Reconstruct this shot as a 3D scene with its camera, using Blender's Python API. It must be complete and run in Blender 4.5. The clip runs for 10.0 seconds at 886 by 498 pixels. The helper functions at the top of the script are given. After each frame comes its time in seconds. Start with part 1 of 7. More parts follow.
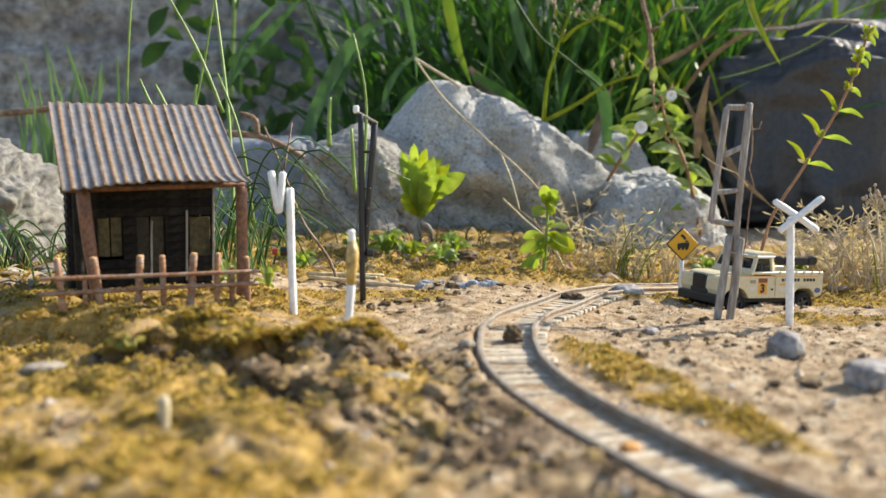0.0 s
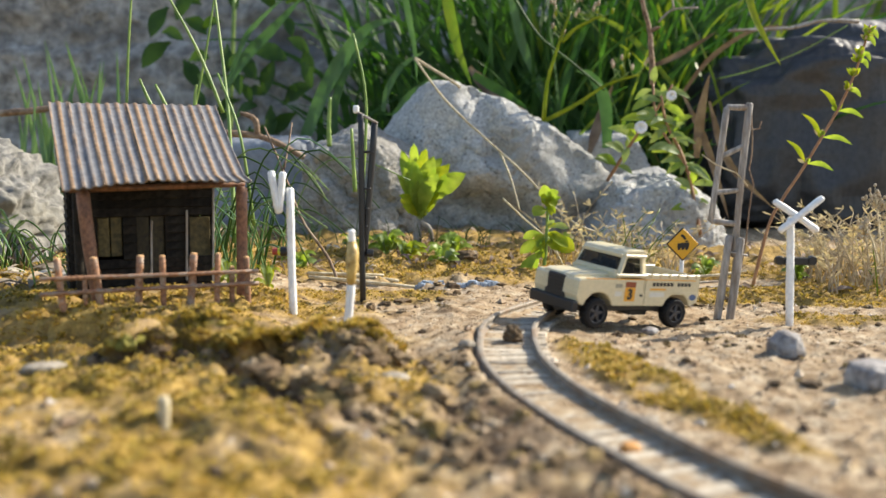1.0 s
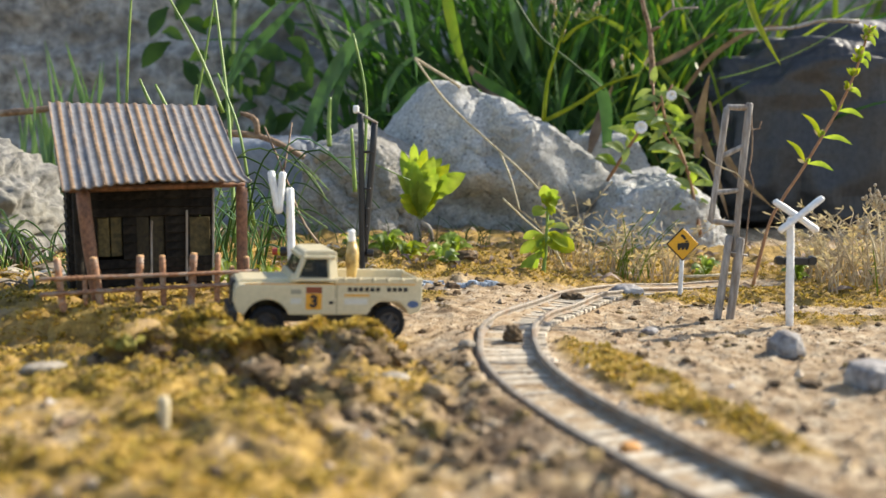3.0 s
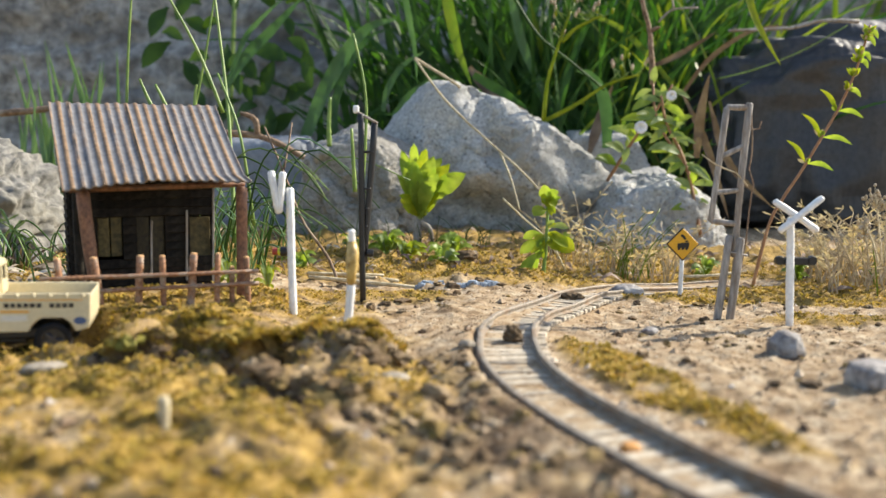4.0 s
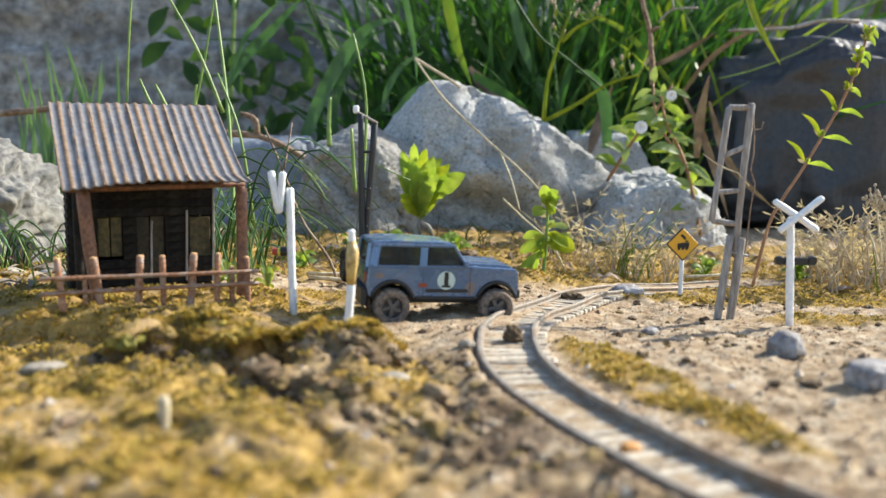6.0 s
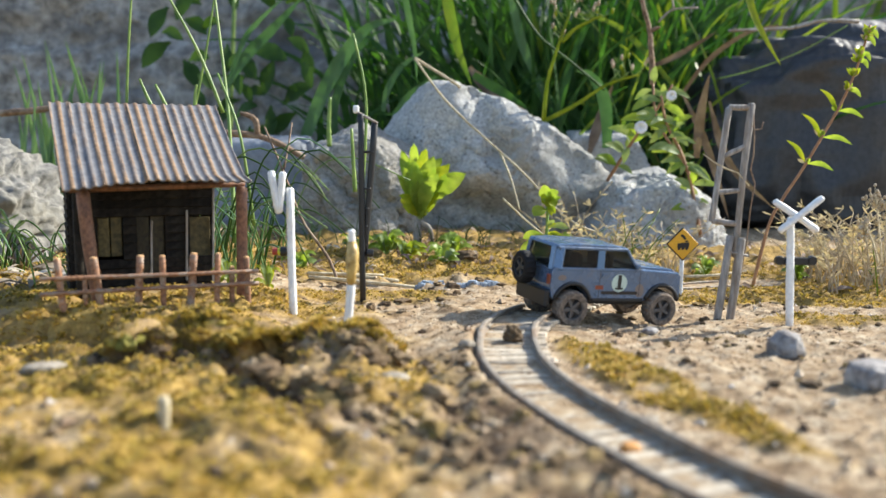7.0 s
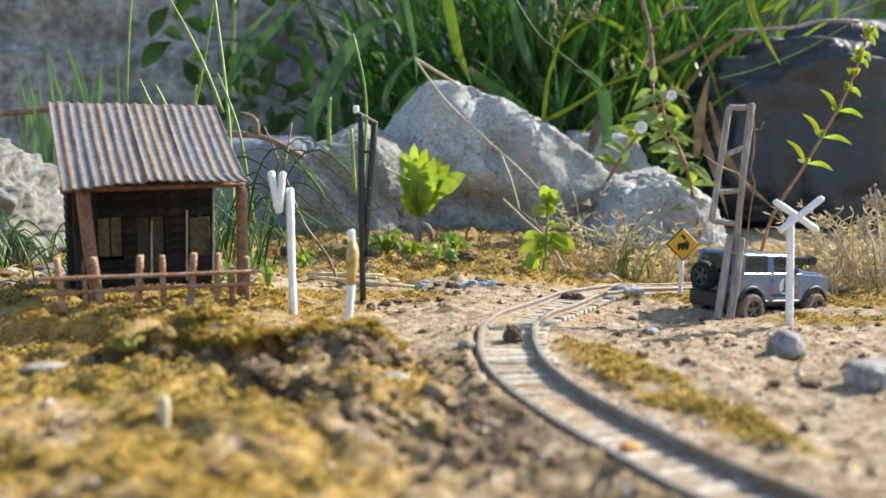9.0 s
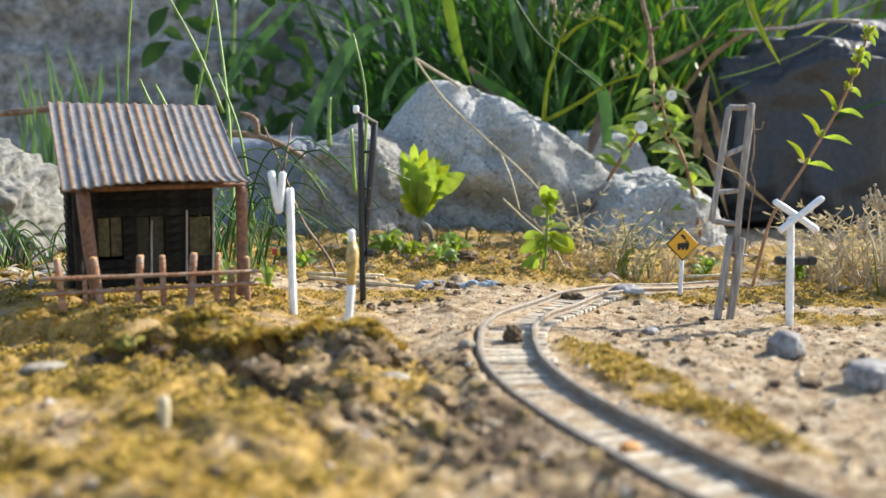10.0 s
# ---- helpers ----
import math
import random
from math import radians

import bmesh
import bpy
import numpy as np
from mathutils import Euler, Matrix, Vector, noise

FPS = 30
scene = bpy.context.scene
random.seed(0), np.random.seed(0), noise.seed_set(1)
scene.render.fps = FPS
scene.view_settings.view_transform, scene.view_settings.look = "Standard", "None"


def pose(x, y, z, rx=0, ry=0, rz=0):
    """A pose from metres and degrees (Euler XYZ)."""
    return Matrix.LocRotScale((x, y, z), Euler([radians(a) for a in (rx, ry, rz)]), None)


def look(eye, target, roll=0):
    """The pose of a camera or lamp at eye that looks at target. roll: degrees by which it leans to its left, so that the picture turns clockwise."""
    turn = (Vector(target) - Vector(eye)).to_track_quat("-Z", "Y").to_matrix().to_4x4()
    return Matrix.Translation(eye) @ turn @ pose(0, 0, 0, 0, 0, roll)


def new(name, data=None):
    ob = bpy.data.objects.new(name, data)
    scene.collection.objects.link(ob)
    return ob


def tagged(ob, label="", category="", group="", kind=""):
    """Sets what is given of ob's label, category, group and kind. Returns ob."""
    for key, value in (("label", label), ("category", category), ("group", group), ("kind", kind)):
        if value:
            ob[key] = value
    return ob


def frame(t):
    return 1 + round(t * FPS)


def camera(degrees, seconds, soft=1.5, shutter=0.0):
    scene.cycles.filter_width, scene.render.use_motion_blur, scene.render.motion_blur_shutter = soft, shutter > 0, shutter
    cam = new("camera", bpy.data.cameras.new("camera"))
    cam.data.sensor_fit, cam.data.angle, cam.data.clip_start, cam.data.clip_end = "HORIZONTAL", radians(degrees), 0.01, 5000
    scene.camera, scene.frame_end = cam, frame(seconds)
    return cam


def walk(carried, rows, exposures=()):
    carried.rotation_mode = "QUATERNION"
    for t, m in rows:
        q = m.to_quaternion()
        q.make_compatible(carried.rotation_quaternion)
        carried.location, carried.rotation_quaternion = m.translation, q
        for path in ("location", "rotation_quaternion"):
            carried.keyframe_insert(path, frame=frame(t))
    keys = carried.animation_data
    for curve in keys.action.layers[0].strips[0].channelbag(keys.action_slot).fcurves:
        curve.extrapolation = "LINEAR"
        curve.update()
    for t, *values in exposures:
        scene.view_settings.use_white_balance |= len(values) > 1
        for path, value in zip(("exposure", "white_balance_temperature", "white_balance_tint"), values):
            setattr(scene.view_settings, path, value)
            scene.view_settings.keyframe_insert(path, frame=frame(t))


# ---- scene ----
cam = camera(52.2, 10.0, soft=1.5, shutter=0.12)
EYE = (0.0, 0.0, 0.062)
STAND = pose(EYE[0], EYE[1], EYE[2], 90 - 5.75, 0, 0)
walk(cam, [(0.0, STAND), (10.0, STAND)], exposures=[(0.0, 0.83, 6750, 10), (4.1, 0.83, 6750, 10), (4.6, 0.92, 6300, 9), (10.0, 0.92, 6300, 9)])
# a close lens with a shallow zone of sharpness
cam.data.dof.use_dof = True
cam.data.dof.focus_distance = 0.44
cam.data.dof.aperture_fstop = 12.0

# ---- sky and sun ----
SUN_UP, SUN_AZ = radians(35), radians(62)          # azimuth from +y towards +x
world = bpy.data.worlds.new("sky")
scene.world = world
world.use_nodes = True
wn = world.node_tree
sky = wn.nodes.new("ShaderNodeTexSky")
sky.sky_type, sky.sun_disc = "NISHITA", False
sky.sun_elevation, sky.sun_rotation = SUN_UP, SUN_AZ
wn.links.new(sky.outputs[0], wn.nodes["Background"].inputs[0])
wn.nodes["Background"].inputs[1].default_value = 0.143
sun = new("sun", bpy.data.lights.new("sun", "SUN"))
sun.data.energy, sun.data.angle, sun.data.color = 4.9, radians(0.5), (1.0, 0.935, 0.805)
toward = Vector((math.sin(SUN_AZ) * math.cos(SUN_UP), math.cos(SUN_AZ) * math.cos(SUN_UP), math.sin(SUN_UP)))
sun.matrix_world = look(toward * 3, (0, 0, 0))

# ---- materials ----
def nodes_of(name):
    m = bpy.data.materials.new(name)
    m.use_nodes = True
    t = m.node_tree
    return m, t, t.nodes["Principled BSDF"]


def noise_node(t, scale, detail=6, rough=0.6, coord="Object", stretch=None):
    tc = t.nodes.new("ShaderNodeTexCoord")
    n = t.nodes.new("ShaderNodeTexNoise")
    n.inputs["Scale"].default_value, n.inputs["Detail"].default_value = scale, detail
    n.inputs["Roughness"].default_value = rough
    if stretch:
        mp = t.nodes.new("ShaderNodeMapping")
        mp.inputs["Scale"].default_value = stretch
        t.links.new(tc.outputs[coord], mp.inputs[0])
        t.links.new(mp.outputs[0], n.inputs["Vector"])
    else:
        t.links.new(tc.outputs[coord], n.inputs["Vector"])
    return n


def ramp(t, source, stops):
    r = t.nodes.new("ShaderNodeValToRGB")
    e = r.color_ramp.elements
    while len(e) < len(stops):
        e.new(0.5)
    for k, (p, c) in zip(e, stops):
        k.position, k.color = p, (*c, 1)
    t.links.new(source, r.inputs[0])
    return r


def mixed(t, fac, a, b, mode="MIX"):
    x = t.nodes.new("ShaderNodeMix")
    x.data_type, x.blend_type = "RGBA", mode
    for s, v in ((0, fac), (6, a), (7, b)):
        if isinstance(v, (int, float)):
            x.inputs[s].default_value = v
        elif isinstance(v, tuple):
            x.inputs[s].default_value = (*v, 1)
        else:
            t.links.new(v, x.inputs[s])
    return x.outputs[2]


def bumped(t, b, source, strength, distance):
    n = t.nodes.new("ShaderNodeBump")
    n.inputs["Strength"].default_value, n.inputs["Distance"].default_value = strength, distance
    t.links.new(source, n.inputs["Height"])
    t.links.new(n.outputs[0], b.inputs["Normal"])
    return n


def surface(name, dark, light, scale, rough=0.7, bump=0.4, depth=0.0005, stain=None, stain_scale=None, metal=0.0,
            stretch=None, vary=0.0, sss=0.0, spread=(0.35, 0.65)):
    """Two-scale surface: fine grain between dark and light, larger stains, bump, and tint from piece to piece."""
    m, t, b = nodes_of(name)
    fine = noise_node(t, scale, stretch=stretch)
    col = ramp(t, fine.outputs[0], [(spread[0], dark), (spread[1], light)]).outputs[0]
    if stain:
        big = noise_node(t, stain_scale or scale / 7, 4, stretch=stretch)
        f = ramp(t, big.outputs[0], [(0.48, (0, 0, 0)), (0.68, (1, 1, 1))]).outputs[0]
        col = mixed(t, f, col, stain)
    if vary:
        oi = t.nodes.new("ShaderNodeObjectInfo")
        f = ramp(t, oi.outputs["Random"], [(0, (1 - vary,) * 3), (1, (1 + vary * 0.6,) * 3)]).outputs[0]
        col = mixed(t, 1.0, col, f, "MULTIPLY")
    t.links.new(col, b.inputs["Base Color"])
    b.inputs["Roughness"].default_value, b.inputs["Metallic"].default_value = rough, metal
    if bump:
        bumped(t, b, fine.outputs[0], bump, depth)
    if sss:
        b.inputs["Transmission Weight"].default_value = 0.0
        b.inputs["Subsurface Weight"].default_value = sss
        b.inputs["Subsurface Scale"].default_value = 0.002
    return m


def leaf_material(name, dark, light, tip=None, through_light=0.45, scale=60, rough=0.45, glow=(1.25, 1.2, 0.5)):
    """Thin leaf: gloss on top, and light that passes through it."""
    m, t, b = nodes_of(name)
    n = noise_node(t, scale, 3)
    col = ramp(t, n.outputs[0], [(0.35, dark), (0.65, light)]).outputs[0]
    geo = t.nodes.new("ShaderNodeNewGeometry")
    f = ramp(t, geo.outputs["Random Per Island"], [(0, (0.38,) * 3), (0.5, (0.9,) * 3), (1, (1.35,) * 3)]).outputs[0]
    col = mixed(t, 1.0, col, f, "MULTIPLY")
    if tip:
        r = ramp(t, geo.outputs["Random Per Island"], [(0.78, (0, 0, 0)), (0.92, (1, 1, 1))]).outputs[0]
        col = mixed(t, r, col, tip)
    t.links.new(col, b.inputs["Base Color"])
    b.inputs["Roughness"].default_value = rough
    b.inputs["Specular IOR Level"].default_value = 0.28
    tr = t.nodes.new("ShaderNodeBsdfTranslucent")
    t.links.new(mixed(t, 1.0, col, glow, "MULTIPLY"), tr.inputs[0])
    ms = t.nodes.new("ShaderNodeMixShader")
    ms.inputs[0].default_value = through_light
    t.links.new(b.outputs[0], ms.inputs[1])
    t.links.new(tr.outputs[0], ms.inputs[2])
    t.links.new(ms.outputs[0], t.nodes["Material Output"].inputs[0])
    return m


def plain(name, colour, rough=0.5, metal=0.0, coat=0.0):
    m, t, b = nodes_of(name)
    n = noise_node(t, 900, 3)
    c = ramp(t, n.outputs[0], [(0.3, tuple(v * 0.86 for v in colour)), (0.7, colour)]).outputs[0]
    t.links.new(c, b.inputs["Base Color"])
    b.inputs["Roughness"].default_value, b.inputs["Metallic"].default_value = rough, metal
    b.inputs["Coat Weight"].default_value = coat
    bumped(t, b, n.outputs[0], 0.12, 0.0002)
    return m


def ground_material():
    m, t, b = nodes_of("soil and moss")
    at = t.nodes.new("ShaderNodeAttribute")
    at.attribute_name = "moss"
    grain = noise_node(t, 900, 8, 0.7)
    mid = noise_node(t, 140, 6, 0.65)
    soil = ramp(t, mid.outputs[0], [(0.3, (0.15, 0.088, 0.045)), (0.47, (0.385, 0.275, 0.165)), (0.66, (0.55, 0.45, 0.32))]).outputs[0]
    speck = ramp(t, grain.outputs[0], [(0.3, (0.55,) * 3), (0.7, (1.2,) * 3)]).outputs[0]
    soil = mixed(t, 1.0, soil, speck, "MULTIPLY")
    moss = ramp(t, mid.outputs[0], [(0.28, (0.115, 0.080, 0.026)), (0.48, (0.33, 0.210, 0.058)), (0.68, (0.54, 0.36, 0.105))]).outputs[0]
    worn = noise_node(t, 48, 5, 0.7)
    patch = ramp(t, worn.outputs[0], [(0.48, (0, 0, 0)), (0.66, (0.65,) * 3)]).outputs[0]
    moss = mixed(t, patch, moss, (0.33, 0.235, 0.135))
    moss = mixed(t, 1.0, moss, speck, "MULTIPLY")
    edge = t.nodes.new("ShaderNodeMath")
    edge.operation = "ADD"
    t.links.new(at.outputs["Fac"], edge.inputs[0])
    t.links.new(grain.outputs[0], edge.inputs[1])
    f = ramp(t, edge.outputs[0], [(0.55, (0, 0, 0)), (1.30, (1, 1, 1))]).outputs[0]
    # Dark soil: moist beside the rails, painted shade at the torn edge and lip.
    shade_mask = t.nodes.new("ShaderNodeAttribute")
    shade_mask.attribute_name = "shade_damp"
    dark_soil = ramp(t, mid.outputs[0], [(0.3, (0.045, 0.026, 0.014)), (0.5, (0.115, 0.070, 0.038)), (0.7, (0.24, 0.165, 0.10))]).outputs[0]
    bare = ramp(t, shade_mask.outputs["Fac"], [(0.30, (0, 0, 0)), (0.85, (0.88,) * 3)]).outputs[0]
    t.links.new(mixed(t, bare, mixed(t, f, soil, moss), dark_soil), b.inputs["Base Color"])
    b.inputs["Roughness"].default_value = 0.92
    b.inputs["Specular IOR Level"].default_value = 0.2
    bumped(t, b, grain.outputs[0], 0.7, 0.0012)
    return m


def roof_material():
    """Bluish grey sheet; the rounded ridges carry tan and rust, ridge by ridge."""
    m, t, b = nodes_of("corrugated rusty sheet")
    at = t.nodes.new("ShaderNodeAttribute")
    at.attribute_name = "ridge"
    which = t.nodes.new("ShaderNodeAttribute")
    which.attribute_name = "which"
    fine = noise_node(t, 420, 6)
    long = noise_node(t, 120, 5, 0.65, stretch=(1.0, 0.45, 0.45))
    sheet = ramp(t, fine.outputs[0], [(0.3, (0.105, 0.105, 0.112)), (0.7, (0.195, 0.195, 0.205))]).outputs[0]
    grey = ramp(t, fine.outputs[0], [(0.3, (0.095, 0.084, 0.080)), (0.7, (0.205, 0.183, 0.172))]).outputs[0]
    rust = ramp(t, fine.outputs[0], [(0.3, (0.13, 0.078, 0.042)), (0.7, (0.31, 0.195, 0.105))]).outputs[0]
    add = t.nodes.new("ShaderNodeMath")
    add.operation = "MULTIPLY_ADD"
    t.links.new(which.outputs["Fac"], add.inputs[0])
    add.inputs[1].default_value = 0.38
    t.links.new(long.outputs[0], add.inputs[2])
    top = mixed(t, ramp(t, add.outputs[0], [(0.48, (0, 0, 0)), (0.74, (1, 1, 1))]).outputs[0], grey, rust)
    f = ramp(t, at.outputs["Fac"], [(0.25, (0, 0, 0)), (0.6, (1, 1, 1))]).outputs[0]
    t.links.new(mixed(t, f, sheet, top), b.inputs["Base Color"])
    b.inputs["Roughness"].default_value, b.inputs["Metallic"].default_value = 0.62, 0.1
    bumped(t, b, long.outputs[0], 0.5, 0.0006)
    return m


def rock_material(name, dark, light, stain, scar):
    """Broken stone: coarse grain, broad stains, pits and paler scars."""
    m, t, b = nodes_of(name)
    grain = noise_node(t, 420, 8, 0.72)
    mid = noise_node(t, 75, 7, 0.68)
    broad_spots = noise_node(t, 17, 5, 0.6)
    col = ramp(t, grain.outputs[0], [(0.28, dark), (0.62, light)]).outputs[0]
    col = mixed(t, ramp(t, broad_spots.outputs[0], [(0.46, (0, 0, 0)), (0.66, (0.8,) * 3)]).outputs[0], col, stain)
    col = mixed(t, ramp(t, mid.outputs[0], [(0.58, (0, 0, 0)), (0.70, (0.7,) * 3)]).outputs[0], col, scar)
    pits = t.nodes.new("ShaderNodeTexVoronoi")
    pits.inputs["Scale"].default_value = 190
    tc = t.nodes.new("ShaderNodeTexCoord")
    t.links.new(tc.outputs["Object"], pits.inputs["Vector"])
    hole = ramp(t, pits.outputs["Distance"], [(0.10, (0.45,) * 3), (0.30, (1, 1, 1))]).outputs[0]
    col = mixed(t, 0.7, col, hole, "MULTIPLY")
    t.links.new(col, b.inputs["Base Color"])
    b.inputs["Roughness"].default_value = 0.9
    b.inputs["Specular IOR Level"].default_value = 0.3
    first = bumped(t, b, mid.outputs[0], 1.0, 0.0050)
    second = bumped(t, b, grain.outputs[0], 0.9, 0.0012)
    t.links.new(first.outputs[0], second.inputs["Normal"])
    third = bumped(t, b, hole, 0.6, 0.0010)
    t.links.new(second.outputs[0], third.inputs["Normal"])
    return m


def film_material():
    """Thin black plastic film: drawn creases across the sack and fine crinkles."""
    m, t, b = nodes_of("black plastic film")
    crease = noise_node(t, 20, 2, 0.5, stretch=(0.35, 0.6, 1.6))
    fold = noise_node(t, 24, 3, 0.5, stretch=(1.6, 1.0, 0.35))
    dust = noise_node(t, 220, 6, 0.7)
    t.links.new(ramp(t, dust.outputs[0], [(0.35, (0.024, 0.024, 0.026)), (0.75, (0.062, 0.061, 0.062))]).outputs[0], b.inputs["Base Color"])
    t.links.new(ramp(t, dust.outputs[0], [(0.3, (0.42,) * 3), (0.7, (0.58,) * 3)]).outputs[0], b.inputs["Roughness"])
    one = bumped(t, b, fold.outputs[0], 0.9, 0.010)
    two = bumped(t, b, crease.outputs[0], 0.8, 0.007)
    t.links.new(one.outputs[0], two.inputs["Normal"])
    return m


M_GROUND = ground_material()
M_ROCK = rock_material("grey boulder", (0.22, 0.217, 0.206), (0.66, 0.652, 0.62), (0.37, 0.36, 0.335), (0.74, 0.732, 0.70))
M_ROCK_VEINED = rock_material("veined brown grey rock", (0.13, 0.122, 0.112), (0.46, 0.44, 0.40), (0.24, 0.22, 0.185), (0.62, 0.60, 0.56))
M_ROCK_BLUE = surface("blue grey stone", (0.15, 0.165, 0.19), (0.30, 0.32, 0.35), 200, 0.85, 0.6, 0.0008, (0.22, 0.23, 0.24), 20)
# Stone colour lowered to stand for the partial shade on this rock.
M_ROCK_PALE = surface("pale lichened stone, shade in colour", (0.07, 0.068, 0.062), (0.26, 0.25, 0.225), 150, 0.9, 0.9, 0.0015, (0.2, 0.19, 0.16), 30)
M_PEBBLE = surface("grey pebble", (0.14, 0.125, 0.12), (0.36, 0.33, 0.31), 500, 0.8, 0.7, 0.0006, (0.40, 0.375, 0.35), 120, vary=0.25)
M_WALL = surface("rough concrete", (0.15, 0.145, 0.138), (0.45, 0.435, 0.405), 85, 0.95, 1.0, 0.004, (0.115, 0.112, 0.108), 7.5)
M_BAG = film_material()
M_RAIL = surface("weathered rail", (0.15, 0.125, 0.095), (0.37, 0.32, 0.26), 700, 0.62, 0.3, 0.0002, (0.22, 0.14, 0.08), 90, metal=0.2)
M_TIE = surface("dusty sleeper", (0.27, 0.225, 0.165), (0.56, 0.49, 0.385), 700, 0.9, 0.6, 0.0004, (0.46, 0.40, 0.31), 150, vary=0.25)
M_ROOF = roof_material()
M_POST = surface("red brown stick", (0.10, 0.042, 0.022), (0.27, 0.12, 0.06), 600, 0.6, 0.5, 0.0004, (0.16, 0.085, 0.05), 120, vary=0.2)
M_FENCE = surface("brown painted wood", (0.16, 0.07, 0.035), (0.40, 0.20, 0.10), 700, 0.6, 0.5, 0.0004, (0.35, 0.28, 0.22), 200, vary=0.25)
M_FENCE_END = surface("cut stick end", (0.45, 0.24, 0.10), (0.75, 0.45, 0.22), 900, 0.7, 0.4, 0.0003)
# Wood colour pushed near black to stand for shade under the shed roof.
M_DARKWOOD = surface("boards darkened for roof shade", (0.006, 0.005, 0.004), (0.022, 0.017, 0.013), 500, 0.6, 0.6, 0.0005, (0.03, 0.026, 0.02), 120, vary=0.4)
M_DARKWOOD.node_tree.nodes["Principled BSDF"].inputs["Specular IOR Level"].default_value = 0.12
# Shutter yellow taken darker to hold the shade under the porch roof.
M_SHUTTER = surface("dull yellow shutter, shade in colour", (0.045, 0.036, 0.012), (0.13, 0.10, 0.035), 500, 0.7, 0.4, 0.0004, vary=0.25)
M_WHITE = surface("white painted stick", (0.66, 0.66, 0.66), (0.86, 0.86, 0.85), 500, 0.5, 0.25, 0.0003, (0.72, 0.71, 0.68), 90)
M_BURNT = surface("yellowed glue drip", (0.42, 0.27, 0.07), (0.72, 0.55, 0.24), 300, 0.35, 0.4, 0.0004, (0.14, 0.07, 0.02), 160)
M_BLACK = plain("black painted plastic", (0.014, 0.014, 0.015), 0.45)
M_GREYSTICK = surface("grey weathered stick", (0.16, 0.145, 0.13), (0.40, 0.37, 0.34), 600, 0.75, 0.5, 0.0004, (0.2, 0.14, 0.09), 110, stretch=(1, 1, 0.2))
M_STRAW = surface("pale straw", (0.42, 0.33, 0.19), (0.72, 0.62, 0.42), 500, 0.7, 0.4, 0.0003, vary=0.2)
M_TWIG = surface("dry brown twig", (0.10, 0.06, 0.035), (0.28, 0.18, 0.11), 400, 0.8, 0.6, 0.0005, (0.34, 0.26, 0.18), 80)
M_SIGN = plain("amber sign face", (0.78, 0.40, 0.015), 0.4, coat=0.3)
M_INK = plain("black ink", (0.02, 0.015, 0.012), 0.6)

# ---- building helpers ----
def mesh_from(name, bm, material, smooth=False):
    me = bpy.data.meshes.new(name)
    bm.normal_update()
    bm.to_mesh(me)
    bm.free()
    for m in (material if isinstance(material, (list, tuple)) else [material]):
        me.materials.append(m)
    if smooth:
        for p in me.polygons:
            p.use_smooth = True
    return me


def part(name, bm, material, parent=None, label="", smooth=False):
    """Link a bmesh as one mesh object under a thing or a part."""
    ob = new(name, mesh_from(name, bm, material, smooth))
    if parent:
        ob.parent = parent
    return tagged(ob, label)


def thing(name, label, category, m=None, group="", kind=""):
    ob = new(name)
    ob.empty_display_size = 0.01
    if m:
        ob.matrix_world = m
    return tagged(ob, label, category, group, kind)


def box(bm, size, centre=(0, 0, 0), turn=None, bevel=0.0, seg=1):
    r = bmesh.ops.create_cube(bm, size=1)
    bmesh.ops.scale(bm, vec=size, verts=r["verts"])
    if bevel:
        es = list({e for v in r["verts"] for e in v.link_edges})
        r = bmesh.ops.bevel(bm, geom=es, offset=bevel, segments=seg, affect="EDGES", profile=0.5)
        vs = list({v for f in r["faces"] for v in f.verts})
    else:
        vs = r["verts"]
    if turn is not None:
        bmesh.ops.transform(bm, matrix=turn, verts=vs)
    bmesh.ops.translate(bm, vec=centre, verts=vs)
    return vs


def tube(bm, points, radii, sides=8, cap=True, wobble=0.0, seed=0):
    """A rounded stick along points, with a radius at each."""
    rnd = random.Random(seed)
    pts = [Vector(p) for p in points]
    if isinstance(radii, (int, float)):
        radii = [radii] * len(pts)
    rings, up = [], None
    for i, p in enumerate(pts):
        d = (pts[min(i + 1, len(pts) - 1)] - pts[max(i - 1, 0)]).normalized()
        if up is None:
            up = d.orthogonal().normalized()
        up = (up - d * up.dot(d)).normalized()
        side = d.cross(up)
        rings.append([bm.verts.new(p + (up * math.cos(a) + side * math.sin(a)) * radii[i] * (1 + rnd.uniform(-wobble, wobble)))
                      for a in [2 * math.pi * k / sides for k in range(sides)]])
    for a, b in zip(rings, rings[1:]):
        for k in range(sides):
            bm.faces.new((a[k], a[(k + 1) % sides], b[(k + 1) % sides], b[k]))
    if cap:
        bm.faces.new(rings[0][::-1])
        bm.faces.new(rings[-1])
    return rings


def stick(a, b, r0, r1=None, n=5, sides=8, bend=0.0, seed=0, wobble=0.08):
    """Points and radii of a slightly crooked stick with rounded ends."""
    rnd = random.Random(seed)
    a, b = Vector(a), Vector(b)
    r1 = r0 if r1 is None else r1
    pts, rad = [], []
    off = Vector((rnd.uniform(-1, 1), rnd.uniform(-1, 1), rnd.uniform(-0.3, 0.3))) * bend
    d = (b - a)
    pts.append(a), rad.append(r0 * 0.6)
    for k in range(n + 1):
        f = k / n
        f2 = min(max(f, min(0.4 * r0 / d.length, 0.1)), 1 - min(0.4 * r1 / d.length, 0.1))
        pts.append(a + d * f2 + off * math.sin(f * math.pi) * d.length)
        rad.append(r0 + (r1 - r0) * f)
    pts.append(b), rad.append(r1 * 0.6)
    return pts, rad


